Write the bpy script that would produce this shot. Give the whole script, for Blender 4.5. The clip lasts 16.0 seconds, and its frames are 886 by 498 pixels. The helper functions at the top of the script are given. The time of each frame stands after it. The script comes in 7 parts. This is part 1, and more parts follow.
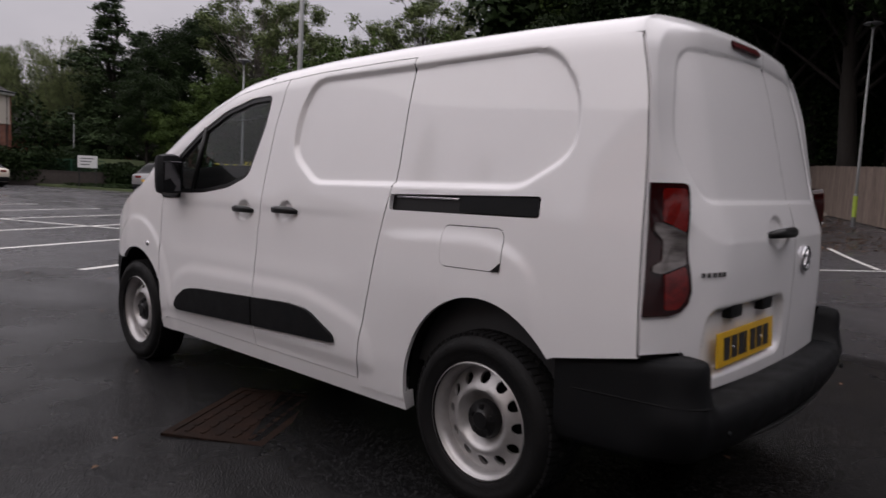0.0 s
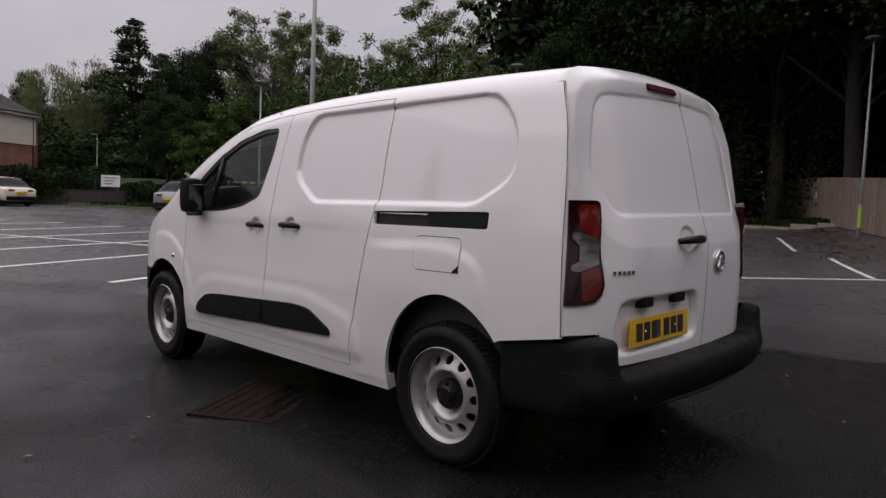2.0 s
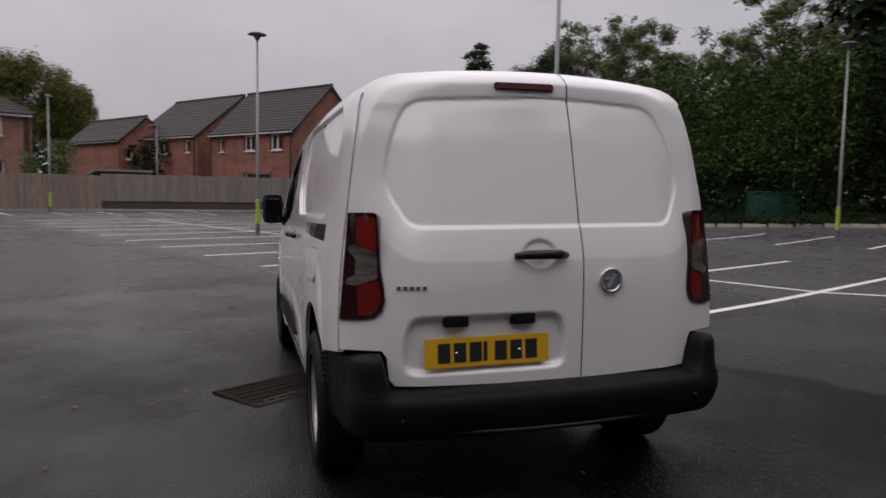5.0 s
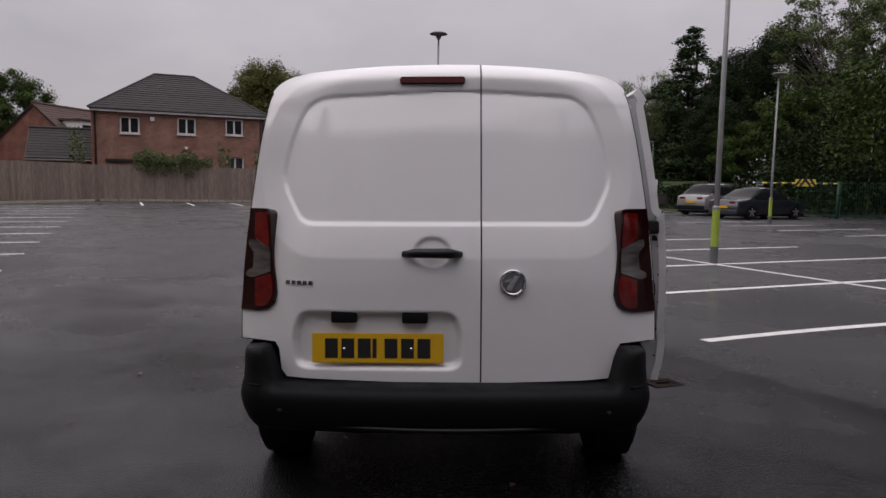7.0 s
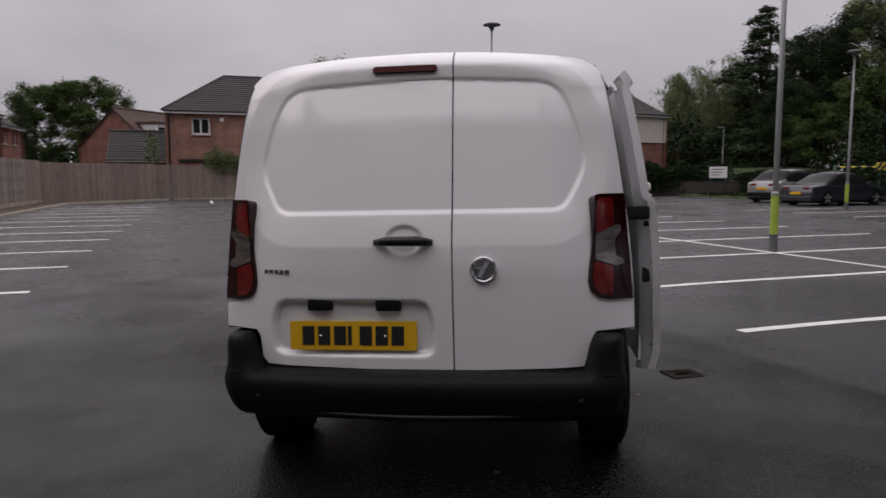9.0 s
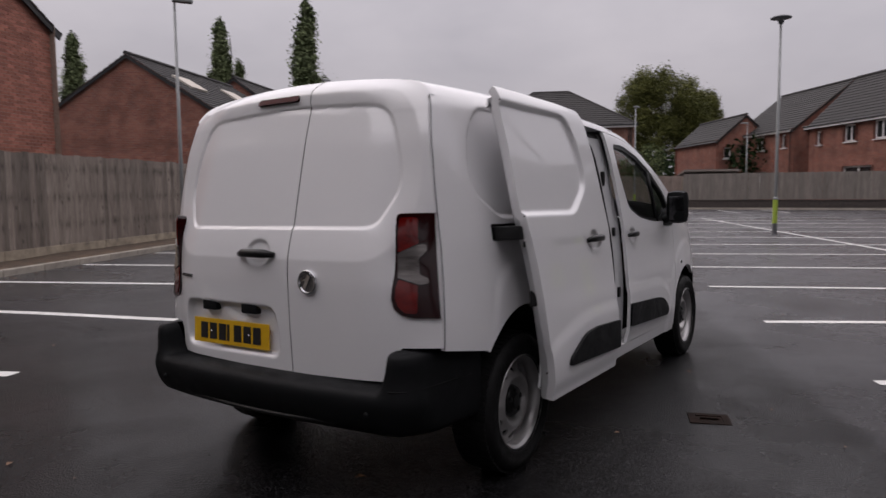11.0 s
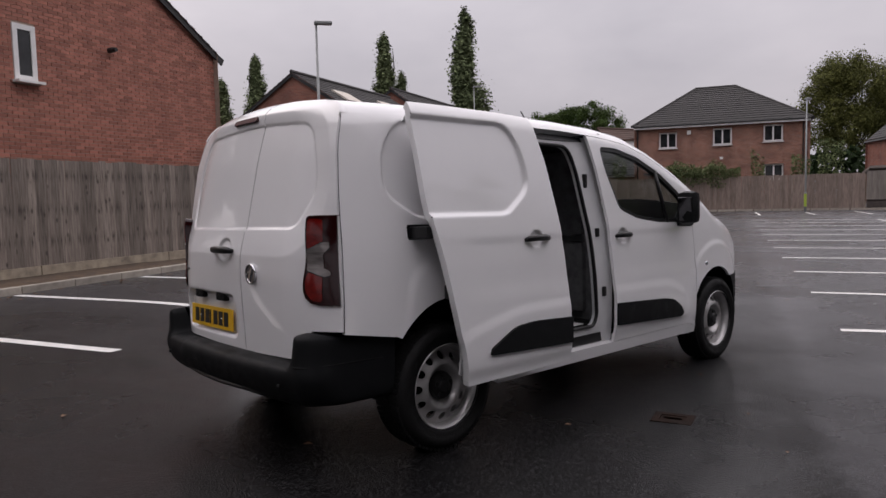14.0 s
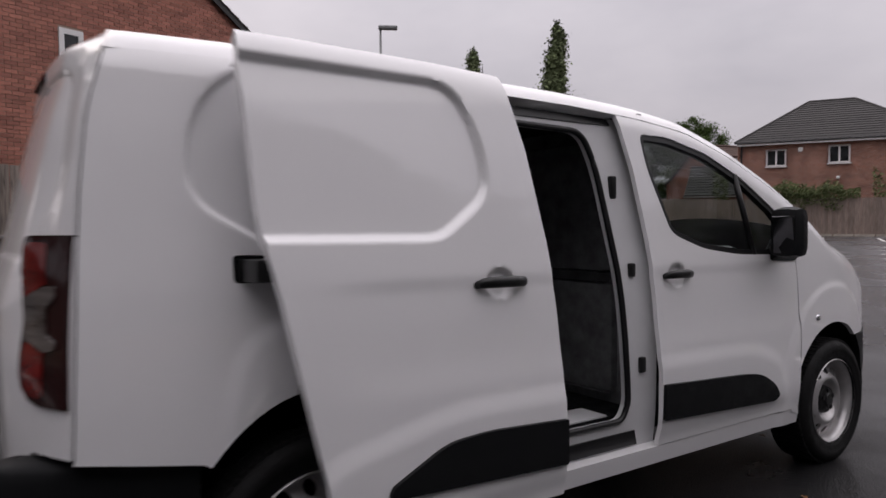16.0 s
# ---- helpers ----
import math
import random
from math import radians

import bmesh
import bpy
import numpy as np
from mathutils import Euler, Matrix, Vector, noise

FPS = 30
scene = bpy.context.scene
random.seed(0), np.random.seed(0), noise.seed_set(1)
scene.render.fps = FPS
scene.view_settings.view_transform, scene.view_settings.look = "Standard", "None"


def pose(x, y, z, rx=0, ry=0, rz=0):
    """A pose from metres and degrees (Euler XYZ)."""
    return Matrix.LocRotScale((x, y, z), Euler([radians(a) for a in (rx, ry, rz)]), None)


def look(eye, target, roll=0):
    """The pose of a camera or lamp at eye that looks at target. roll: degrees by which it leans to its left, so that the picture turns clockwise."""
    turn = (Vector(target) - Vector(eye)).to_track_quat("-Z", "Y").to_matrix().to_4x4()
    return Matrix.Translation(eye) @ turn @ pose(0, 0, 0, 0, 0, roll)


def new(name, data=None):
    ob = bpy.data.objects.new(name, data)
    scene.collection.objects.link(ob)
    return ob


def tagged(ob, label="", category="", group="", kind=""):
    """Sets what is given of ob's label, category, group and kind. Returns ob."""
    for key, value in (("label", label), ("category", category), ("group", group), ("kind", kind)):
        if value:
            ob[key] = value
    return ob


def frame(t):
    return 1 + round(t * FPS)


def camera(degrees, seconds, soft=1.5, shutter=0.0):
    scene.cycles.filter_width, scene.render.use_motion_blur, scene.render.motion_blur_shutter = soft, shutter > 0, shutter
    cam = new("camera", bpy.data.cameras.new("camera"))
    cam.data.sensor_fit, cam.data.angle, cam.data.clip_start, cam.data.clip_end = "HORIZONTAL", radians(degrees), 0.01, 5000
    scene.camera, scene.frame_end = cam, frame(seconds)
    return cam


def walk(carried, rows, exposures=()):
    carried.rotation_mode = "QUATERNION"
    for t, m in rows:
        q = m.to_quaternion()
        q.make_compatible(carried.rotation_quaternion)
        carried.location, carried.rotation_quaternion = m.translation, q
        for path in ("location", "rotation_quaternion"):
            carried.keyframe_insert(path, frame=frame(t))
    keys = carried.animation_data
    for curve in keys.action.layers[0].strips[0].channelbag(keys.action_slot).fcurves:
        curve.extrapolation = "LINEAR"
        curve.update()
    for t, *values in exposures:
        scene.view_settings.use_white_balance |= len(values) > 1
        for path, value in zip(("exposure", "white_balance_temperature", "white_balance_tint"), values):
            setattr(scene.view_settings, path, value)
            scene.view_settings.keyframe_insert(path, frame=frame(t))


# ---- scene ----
cam = camera(65.1, 16.0, shutter=0.5)
PATH = [
    (0, (-2.757, -0.680, 1.178), (-1.307, 0.686, 0.995), 2.88),
    (0.5, (-2.918, -1.106, 1.188), (-1.525, 0.320, 1.021), 3.18),
    (1, (-3.015, -1.245, 1.202), (-1.620, 0.178, 1.037), 2.78),
    (1.5, (-3.039, -1.237, 1.203), (-1.634, 0.179, 1.059), 2.38),
    (2, (-3.038, -1.230, 1.202), (-1.621, 0.175, 1.059), 2.28),
    (2.5, (-3.038, -1.242, 1.202), (-1.628, 0.168, 1.047), 1.88),
    (3, (-2.880, -1.378, 1.198), (-1.499, 0.063, 1.057), 0.88),
    (3.5, (-2.525, -1.659, 1.227), (-1.328, -0.067, 1.043), 0.67),
    (4, (-2.081, -1.893, 1.264), (-1.110, -0.153, 1.092), 0.52),
    (4.5, (-1.633, -2.166, 1.299), (-0.895, -0.318, 1.100), 1.36),
    (4.7, (-1.459, -2.257, 1.295), (-0.793, -0.378, 1.140), 1.13),
    (6.8, (-0.020, -2.456, 1.325), (-0.030, -0.466, 1.119), 1.13),
    (7, (0.030, -2.462, 1.331), (-0.011, -0.471, 1.143), 1.11),
    (7.5, (0.106, -2.476, 1.331), (0.042, -0.487, 1.127), 0.20),
    (8, (0.136, -2.490, 1.333), (0.030, -0.502, 1.132), 0.28),
    (8.5, (0.179, -2.476, 1.330), (0.080, -0.488, 1.130), 0.08),
    (9, (0.402, -2.447, 1.314), (0.166, -0.472, 1.105), -0.20),
    (9.5, (0.844, -2.274, 1.355), (0.534, -0.311, 1.137), 0.76),
    (10, (1.383, -2.175, 1.324), (0.824, -0.265, 1.126), -0.21),
    (10.2, (1.562, -2.122, 1.342), (0.847, -0.264, 1.144), -0.02),
    (12.3, (3.272, -1.639, 1.327), (1.891, -0.201, 1.173), -1.09),
    (12.5, (3.363, -1.614, 1.328), (1.936, -0.221, 1.164), -0.84),
    (13, (3.418, -1.527, 1.332), (1.954, -0.169, 1.221), -1.28),
    (13.5, (3.399, -1.492, 1.323), (1.940, -0.132, 1.190), -1.67),
    (14, (3.378, -1.438, 1.322), (1.911, -0.088, 1.168), -1.38),
    (14.5, (3.281, -1.260, 1.314), (1.834, 0.113, 1.174), -1.16),
    (15, (3.123, -0.880, 1.302), (1.609, 0.418, 1.143), -0.83),
    (15.5, (2.863, -0.409, 1.286), (1.269, 0.796, 1.212), -0.02),
    (16, (2.614, 0.099, 1.287), (0.977, 1.243, 1.189), -0.48),
]
walk(cam, [(t, look(e, g, r)) for t, e, g, r in PATH], exposures=[(0, 0.85, 6500, 16), (5, 0.80, 6500, 16), (10, 0.75, 6500, 16), (13, 1.0, 6500, 16), (16, 1.0, 6500, 16)])

from mathutils import geometry

LOT = math.radians(24.85)      # heading of the parking rows
COS, SIN = math.cos(LOT), math.sin(LOT)


def lot(v, u, z=0.0):
    """World place of a point given across (v) and along (u) the parking rows."""
    return Vector((v * COS - u * SIN, v * SIN + u * COS, z))


# ---- sky and light: a low, even overcast ----
world = bpy.data.worlds.new("sky")
scene.world = world
world.use_nodes = True
wn, wl = world.node_tree.nodes, world.node_tree.links
sky = wn.new("ShaderNodeTexSky")
sky.sky_type = "NISHITA"
sky.sun_disc = False
sky.sun_elevation = radians(38)
sky.sun_rotation = radians(250)
sky.air_density, sky.dust_density, sky.ozone_density = 1.0, 6.0, 1.0
wtc = wn.new("ShaderNodeTexCoord")
wmap = wn.new("ShaderNodeMapping")
wmap.inputs["Scale"].default_value = (1.0, 1.0, 2.2)
wnoise = wn.new("ShaderNodeTexNoise")
wnoise.inputs["Scale"].default_value = 2.2
wnoise.inputs["Detail"].default_value = 5
wnoise.inputs["Roughness"].default_value = 0.55
wramp = wn.new("ShaderNodeValToRGB")
wramp.color_ramp.elements[0].position, wramp.color_ramp.elements[0].color = 0.30, (3.7, 3.62, 3.85, 1)
wramp.color_ramp.elements[1].position, wramp.color_ramp.elements[1].color = 0.72, (5.0, 4.82, 5.0, 1)
wmix = wn.new("ShaderNodeMix")
wmix.data_type = "RGBA"
wmix.inputs["Factor"].default_value = 0.93      # cloud cover over the clear sky
wl.new(wtc.outputs["Generated"], wmap.inputs["Vector"])
wl.new(wmap.outputs["Vector"], wnoise.inputs["Vector"])
wl.new(wnoise.outputs["Fac"], wramp.inputs["Fac"])
wl.new(sky.outputs["Color"], wmix.inputs[6])
wl.new(wramp.outputs["Color"], wmix.inputs[7])
# an overcast sky is brighter overhead than at the horizon
wsep = wn.new("ShaderNodeSeparateXYZ")
wl.new(wtc.outputs["Generated"], wsep.inputs["Vector"])
wgrad = wn.new("ShaderNodeMapRange")
wgrad.inputs["From Min"].default_value, wgrad.inputs["From Max"].default_value = 0.0, 1.0
wgrad.inputs["To Min"].default_value, wgrad.inputs["To Max"].default_value = 0.55, 1.22
wl.new(wsep.outputs["Z"], wgrad.inputs["Value"])
wscale = wn.new("ShaderNodeVectorMath")
wscale.operation = "SCALE"
wl.new(wmix.outputs[2], wscale.inputs[0])
wl.new(wgrad.outputs["Result"], wscale.inputs["Scale"])
wl.new(wscale.outputs["Vector"], wn["Background"].inputs["Color"])
wn["Background"].inputs["Strength"].default_value = 0.10

sun_data = bpy.data.lights.new("sun", "SUN")
sun_data.energy = 0.8
sun_data.angle = radians(120)
sun_data.color = (1.0, 0.97, 0.95)
sun = new("sun", sun_data)
sun.matrix_world = look((0, 0, 0), (0.12, -0.14, -1.0))


# ---- materials ----
def material(name, base, rough=0.5, metal=0.0, tint=None, scale=8.0, amount=0.5, bump=0.0, bump_scale=60.0,
             rough_var=0.0, coat=0.0, island=0.0, per_object=0.0, spec=0.5, stain=0.0, stain_scale=0.6, stain_tint=None, stretch=(1, 1, 1)):
    """A surface with its base colour, a second tint mixed in by noise, wide stains, fine relief and uneven gloss."""
    m = bpy.data.materials.new(name)
    m.use_nodes = True
    n, l = m.node_tree.nodes, m.node_tree.links
    b = n["Principled BSDF"]
    b.inputs["Roughness"].default_value = rough
    b.inputs["Metallic"].default_value = metal
    b.inputs["Coat Weight"].default_value = coat
    b.inputs["Coat Roughness"].default_value = 0.06
    b.inputs["Specular IOR Level"].default_value = spec
    tc = n.new("ShaderNodeTexCoord")
    mp = n.new("ShaderNodeMapping")
    mp.inputs["Scale"].default_value = stretch
    l.new(tc.outputs["Object"], mp.inputs["Vector"])
    co = mp.outputs["Vector"]
    ns = n.new("ShaderNodeTexNoise")
    ns.inputs["Scale"].default_value = scale
    ns.inputs["Detail"].default_value = 6
    ns.inputs["Roughness"].default_value = 0.62
    l.new(co, ns.inputs["Vector"])
    mix = n.new("ShaderNodeMix")
    mix.data_type = "RGBA"
    mix.inputs[6].default_value = (*base, 1)
    mix.inputs[7].default_value = (*(tint or base), 1)
    rg = n.new("ShaderNodeMapRange")
    rg.inputs["From Min"].default_value, rg.inputs["From Max"].default_value = 0.35, 0.68
    rg.inputs["To Max"].default_value = amount
    l.new(ns.outputs["Fac"], rg.inputs["Value"])
    l.new(rg.outputs["Result"], mix.inputs["Factor"])
    col = mix.outputs[2]
    if stain:
        s2 = n.new("ShaderNodeTexNoise")
        s2.inputs["Scale"].default_value = stain_scale
        s2.inputs["Detail"].default_value = 4
        l.new(tc.outputs["Object"], s2.inputs["Vector"])
        r2 = n.new("ShaderNodeMapRange")
        r2.inputs["From Min"].default_value, r2.inputs["From Max"].default_value = 0.42, 0.66
        r2.inputs["To Max"].default_value = stain
        l.new(s2.outputs["Fac"], r2.inputs["Value"])
        mx = n.new("ShaderNodeMix")
        mx.data_type = "RGBA"
        mx.inputs[7].default_value = (*(stain_tint or [c * 0.5 for c in base]), 1)
        l.new(r2.outputs["Result"], mx.inputs["Factor"])
        l.new(col, mx.inputs[6])
        col = mx.outputs[2]
    if island or per_object:
        if island:
            rnd = n.new("ShaderNodeNewGeometry").outputs["Random Per Island"]
        else:
            rnd = n.new("ShaderNodeObjectInfo").outputs["Random"]
        hv = n.new("ShaderNodeHueSaturation")
        mr = n.new("ShaderNodeMapRange")
        k = island or per_object
        mr.inputs["To Min"].default_value, mr.inputs["To Max"].default_value = 1 - k, 1 + k
        l.new(rnd, mr.inputs["Value"])
        l.new(mr.outputs["Result"], hv.inputs["Value"])
        l.new(col, hv.inputs["Color"])
        col = hv.outputs["Color"]
    l.new(col, b.inputs["Base Color"])
    if rough_var:
        rr = n.new("ShaderNodeMapRange")
        rr.inputs["To Min"].default_value, rr.inputs["To Max"].default_value = max(0.02, rough - rough_var), min(1, rough + rough_var)
        rr.inputs["From Min"].default_value, rr.inputs["From Max"].default_value = 0.3, 0.7
        l.new(ns.outputs["Fac"], rr.inputs["Value"])
        l.new(rr.outputs["Result"], b.inputs["Roughness"])
    if bump:
        nb = n.new("ShaderNodeTexNoise")
        nb.inputs["Scale"].default_value = bump_scale
        nb.inputs["Detail"].default_value = 4
        l.new(co, nb.inputs["Vector"])
        bp = n.new("ShaderNodeBump")
        bp.inputs["Strength"].default_value = bump
        bp.inputs["Distance"].default_value = 0.01
        l.new(nb.outputs["Fac"], bp.inputs["Height"])
        l.new(bp.outputs["Normal"], b.inputs["Normal"])
    return m


def paint_material(name, base, coat_ior=1.5):
    """Glossy car paint with scattered rain drops."""
    m = material(name, base, rough=0.5, coat=1.0, scale=3, tint=[c * 0.97 for c in base], amount=0.6)
    n, l = m.node_tree.nodes, m.node_tree.links
    b = n["Principled BSDF"]
    b.inputs["Coat Roughness"].default_value = 0.03
    b.inputs["Coat IOR"].default_value = coat_ior
    tc = n.new("ShaderNodeTexCoord")
    vo = n.new("ShaderNodeTexVoronoi")
    vo.inputs["Scale"].default_value = 55
    l.new(tc.outputs["Object"], vo.inputs["Vector"])
    d = n.new("ShaderNodeMapRange")
    d.interpolation_type = "SMOOTHSTEP"
    d.inputs["From Min"].default_value, d.inputs["From Max"].default_value = 0.05, 0.22
    d.inputs["To Min"].default_value, d.inputs["To Max"].default_value = 1, 0
    l.new(vo.outputs["Distance"], d.inputs["Value"])
    keep = n.new("ShaderNodeMath")
    keep.operation = "GREATER_THAN"
    keep.inputs[1].default_value = 0.72
    sep = n.new("ShaderNodeSeparateColor")
    l.new(vo.outputs["Color"], sep.inputs["Color"])
    l.new(sep.outputs["Red"], keep.inputs[0])
    mul = n.new("ShaderNodeMath")
    mul.operation = "MULTIPLY"
    l.new(d.outputs["Result"], mul.inputs[0])
    l.new(keep.outputs["Value"], mul.inputs[1])
    bp = n.new("ShaderNodeBump")
    bp.inputs["Strength"].default_value = 0.35
    bp.inputs["Distance"].default_value = 0.0012
    l.new(mul.outputs["Value"], bp.inputs["Height"])
    l.new(bp.outputs["Normal"], b.inputs["Coat Normal"])
    return m


def glass_material(name, tint=(1, 1, 1), rough=0.0, alpha=0.75):
    """A thin pane: mostly clear, with the mirror reflection of glass."""
    m = bpy.data.materials.new(name)
    m.use_nodes = True
    n, l = m.node_tree.nodes, m.node_tree.links
    n.remove(n["Principled BSDF"])
    tr, gl, mx, fr = n.new("ShaderNodeBsdfTransparent"), n.new("ShaderNodeBsdfGlossy"), n.new("ShaderNodeMixShader"), n.new("ShaderNodeLayerWeight")
    pw, gain = n.new("ShaderNodeMath"), n.new("ShaderNodeMapRange")
    pw.operation = "POWER"
    pw.inputs[1].default_value = 5.0
    gain.inputs["To Min"].default_value, gain.inputs["To Max"].default_value = 0.05, 1.0
    tr.inputs["Color"].default_value = (*tint, 1)
    gl.inputs["Roughness"].default_value = rough
    l.new(fr.outputs["Facing"], pw.inputs[0])
    l.new(pw.outputs["Value"], gain.inputs["Value"])
    l.new(gain.outputs["Result"], mx.inputs["Fac"])
    l.new(tr.outputs["BSDF"], mx.inputs[1])
    l.new(gl.outputs["BSDF"], mx.inputs[2])
    l.new(mx.outputs["Shader"], n["Material Output"].inputs["Surface"])
    return m


WHITE = paint_material("van_paint", (0.84, 0.83, 0.84), 1.75)
INNER = material("inner_panel_paint", (0.62, 0.62, 0.63), rough=0.42, scale=5, tint=(0.55, 0.55, 0.56), amount=0.7)
PLASTIC = material("black_plastic", (0.0075, 0.008, 0.009), rough=0.5, rough_var=0.12, bump=0.25, bump_scale=400, scale=14, tint=(0.011, 0.0115, 0.012), amount=0.5, spec=0.13)
SATIN = material("satin_black", (0.006, 0.006, 0.0065), rough=0.36, scale=10, tint=(0.011, 0.011, 0.0115), amount=0.4, spec=0.4)
DARKIN = material("dark_lining", (0.005, 0.005, 0.0055), rough=0.8, scale=12, tint=(0.009, 0.009, 0.009), amount=0.5, spec=0.2)
RUBBER = material("tyre_rubber", (0.008, 0.008, 0.0085), rough=0.62, rough_var=0.15, bump=0.3, bump_scale=120, scale=18, tint=(0.013, 0.0125, 0.012), amount=0.5, spec=0.16)
STEEL = material("silver_wheel_paint", (0.50, 0.49, 0.49), rough=0.36, metal=0.55, scale=25, tint=(0.36, 0.34, 0.33), amount=0.5, bump=0.06, bump_scale=150)
CHROME = material("chrome", (0.72, 0.72, 0.74), rough=0.12, metal=1.0, scale=20, tint=(0.5, 0.5, 0.52), amount=0.3)
GLASS = glass_material("window_glass", (0.72, 0.76, 0.75))
SMOKED = material("smoked_red_lens", (0.018, 0.0015, 0.0018), rough=0.12, coat=0.3, spec=0.3, scale=40, tint=(0.02, 0.002, 0.003), amount=0.6)
REDLENS = material("red_lens", (0.20, 0.007, 0.005), rough=0.10, coat=0.6, spec=0.3, scale=16, tint=(0.06, 0.002, 0.002), amount=0.85, stretch=(1, 1, 1.6))
CLEARLENS = material("clear_lens", (0.24, 0.22, 0.21), rough=0.12, coat=0.5, metal=0.5, scale=26, tint=(0.045, 0.034, 0.032), amount=0.95, stretch=(0.2, 0.2, 1))
BRAKELENS = material("brake_lens", (0.065, 0.004, 0.005), rough=0.35, scale=60, tint=(0.03, 0.002, 0.003), amount=0.6, spec=0.08)
# the reflection of dark surroundings is put into this dim metal colour
MIRROR = material("mirror_glass", (0.09, 0.09, 0.095), rough=0.12, metal=1.0, scale=30, tint=(0.06, 0.06, 0.065), amount=0.6)
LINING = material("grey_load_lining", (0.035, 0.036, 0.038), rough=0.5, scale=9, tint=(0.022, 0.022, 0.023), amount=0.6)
PAD = material("black_trim_pad", (0.20, 0.205, 0.21), rough=0.25, scale=12, tint=(0.035, 0.035, 0.036), amount=0.5)
BADGEGREY = material("badge_grey", (0.30, 0.30, 0.31), rough=0.25, metal=0.9, scale=60, tint=(0.10, 0.10, 0.11), amount=0.7)
PLATE = material("yellow_plate", (0.72, 0.42, 0.010), rough=0.3, scale=30, tint=(0.66, 0.37, 0.01), amount=0.4)
INK = material("black_ink", (0.012, 0.011, 0.012), rough=0.45, scale=30, tint=(0.02, 0.02, 0.02), amount=0.3)


# ---- mesh helpers ----
def mesh_of(name, verts, faces, mat, smooth=False):
    me = bpy.data.meshes.new(name)
    me.from_pydata([tuple(v) for v in verts], [], faces)
    for m in mat if isinstance(mat, (list, tuple)) else [mat]:
        me.materials.append(m)
    if smooth:
        me.shade_smooth()
    me.validate()
    return me


def link(name, me, parent=None, label="", place=None):
    ob = new(name, me)
    if parent is not None:
        ob.parent = parent
    if place is not None:
        ob.matrix_local = place
    return tagged(ob, label)


def part(name, bm, mat, parent, label="", smooth=False, angle=None):
    """Links a bmesh as one mesh object under a thing or a part."""
    me = bpy.data.meshes.new(name)
    if angle is not None:
        smooth = True
        for e in bm.edges:
            e.smooth = not (len(e.link_faces) == 2 and e.calc_face_angle(0) > angle)
    bm.to_mesh(me)
    bm.free()
    for m in mat if isinstance(mat, (list, tuple)) else [mat]:
        me.materials.append(m)
    if smooth:
        for p in me.polygons:
            p.use_smooth = True
    return link(name, me, parent, label)


def box(bm, x0, y0, z0, x1, y1, z1, bevel=0.0, m=None):
    r = bmesh.ops.create_cube(bm, size=1)
    bmesh.ops.scale(bm, vec=(x1 - x0, y1 - y0, z1 - z0), verts=r["verts"])
    bmesh.ops.translate(bm, vec=((x0 + x1) / 2, (y0 + y1) / 2, (z0 + z1) / 2), verts=r["verts"])
    vs = r["verts"]
    if bevel:
        es = list({e for v in vs for e in v.link_edges})
        rb = bmesh.ops.bevel(bm, geom=es, offset=bevel, segments=2, profile=0.6, affect="EDGES")
        vs = list({v for f in rb["faces"] for v in f.verts} | {v for v in vs if v.is_valid})
    if m is not None:
        bmesh.ops.transform(bm, matrix=m, verts=[v for v in vs if v.is_valid])
    return vs


def boxed(*a, bevel=0.0, m=None):
    bm = bmesh.new()
    box(bm, *a, bevel=bevel, m=m)
    return bm


def tube(bm, pts, radii, seg=8, cap=True):
    """A round bar through the points."""
    rings = []
    n = len(pts)
    for i, p in enumerate(pts):
        p = Vector(p)
        a = Vector(pts[min(i + 1, n - 1)]) - Vector(pts[max(i - 1, 0)])
        a.normalize()
        s = a.orthogonal().normalized() if abs(a.z) > 0.95 else a.cross(Vector((0, 0, 1))).normalized()
        t = a.cross(s)
        r = radii[i] if isinstance(radii, (list, tuple)) else radii
        rings.append([bm.verts.new(p + (s * math.cos(2 * math.pi * k / seg) + t * math.sin(2 * math.pi * k / seg)) * r) for k in range(seg)])
    for a, b in zip(rings, rings[1:]):
        for k in range(seg):
            bm.faces.new((a[k], a[(k + 1) % seg], b[(k + 1) % seg], b[k]))
    if cap:
        bm.faces.new(rings[0][::-1])
        bm.faces.new(rings[-1])
    return bm


def lathe(profile, seg=48, closed=False):
    """Turns (radius, x) pairs round the x axis."""
    bm = bmesh.new()
    rings = [[bm.verts.new((x, r * math.cos(2 * math.pi * k / seg), r * math.sin(2 * math.pi * k / seg))) for k in range(seg)] for r, x in profile]
    pairs = list(zip(rings, rings[1:])) + ([(rings[-1], rings[0])] if closed else [])
    for a, b in pairs:
        for k in range(seg):
            bm.faces.new((a[k], b[k], b[(k + 1) % seg], a[(k + 1) % seg]))
    return bm


def resample(poly, step, closed=True):
    """Points along a polygon, no further apart than step."""
    out = []
    n = len(poly)
    for i in range(n if closed else n - 1):
        a, b = Vector(poly[i]), Vector(poly[(i + 1) % n])
        k = max(1, math.ceil((b - a).length / step))
        out += [tuple(a.lerp(b, j / k)) for j in range(k)]
    if not closed:
        out.append(tuple(poly[-1]))
    return out


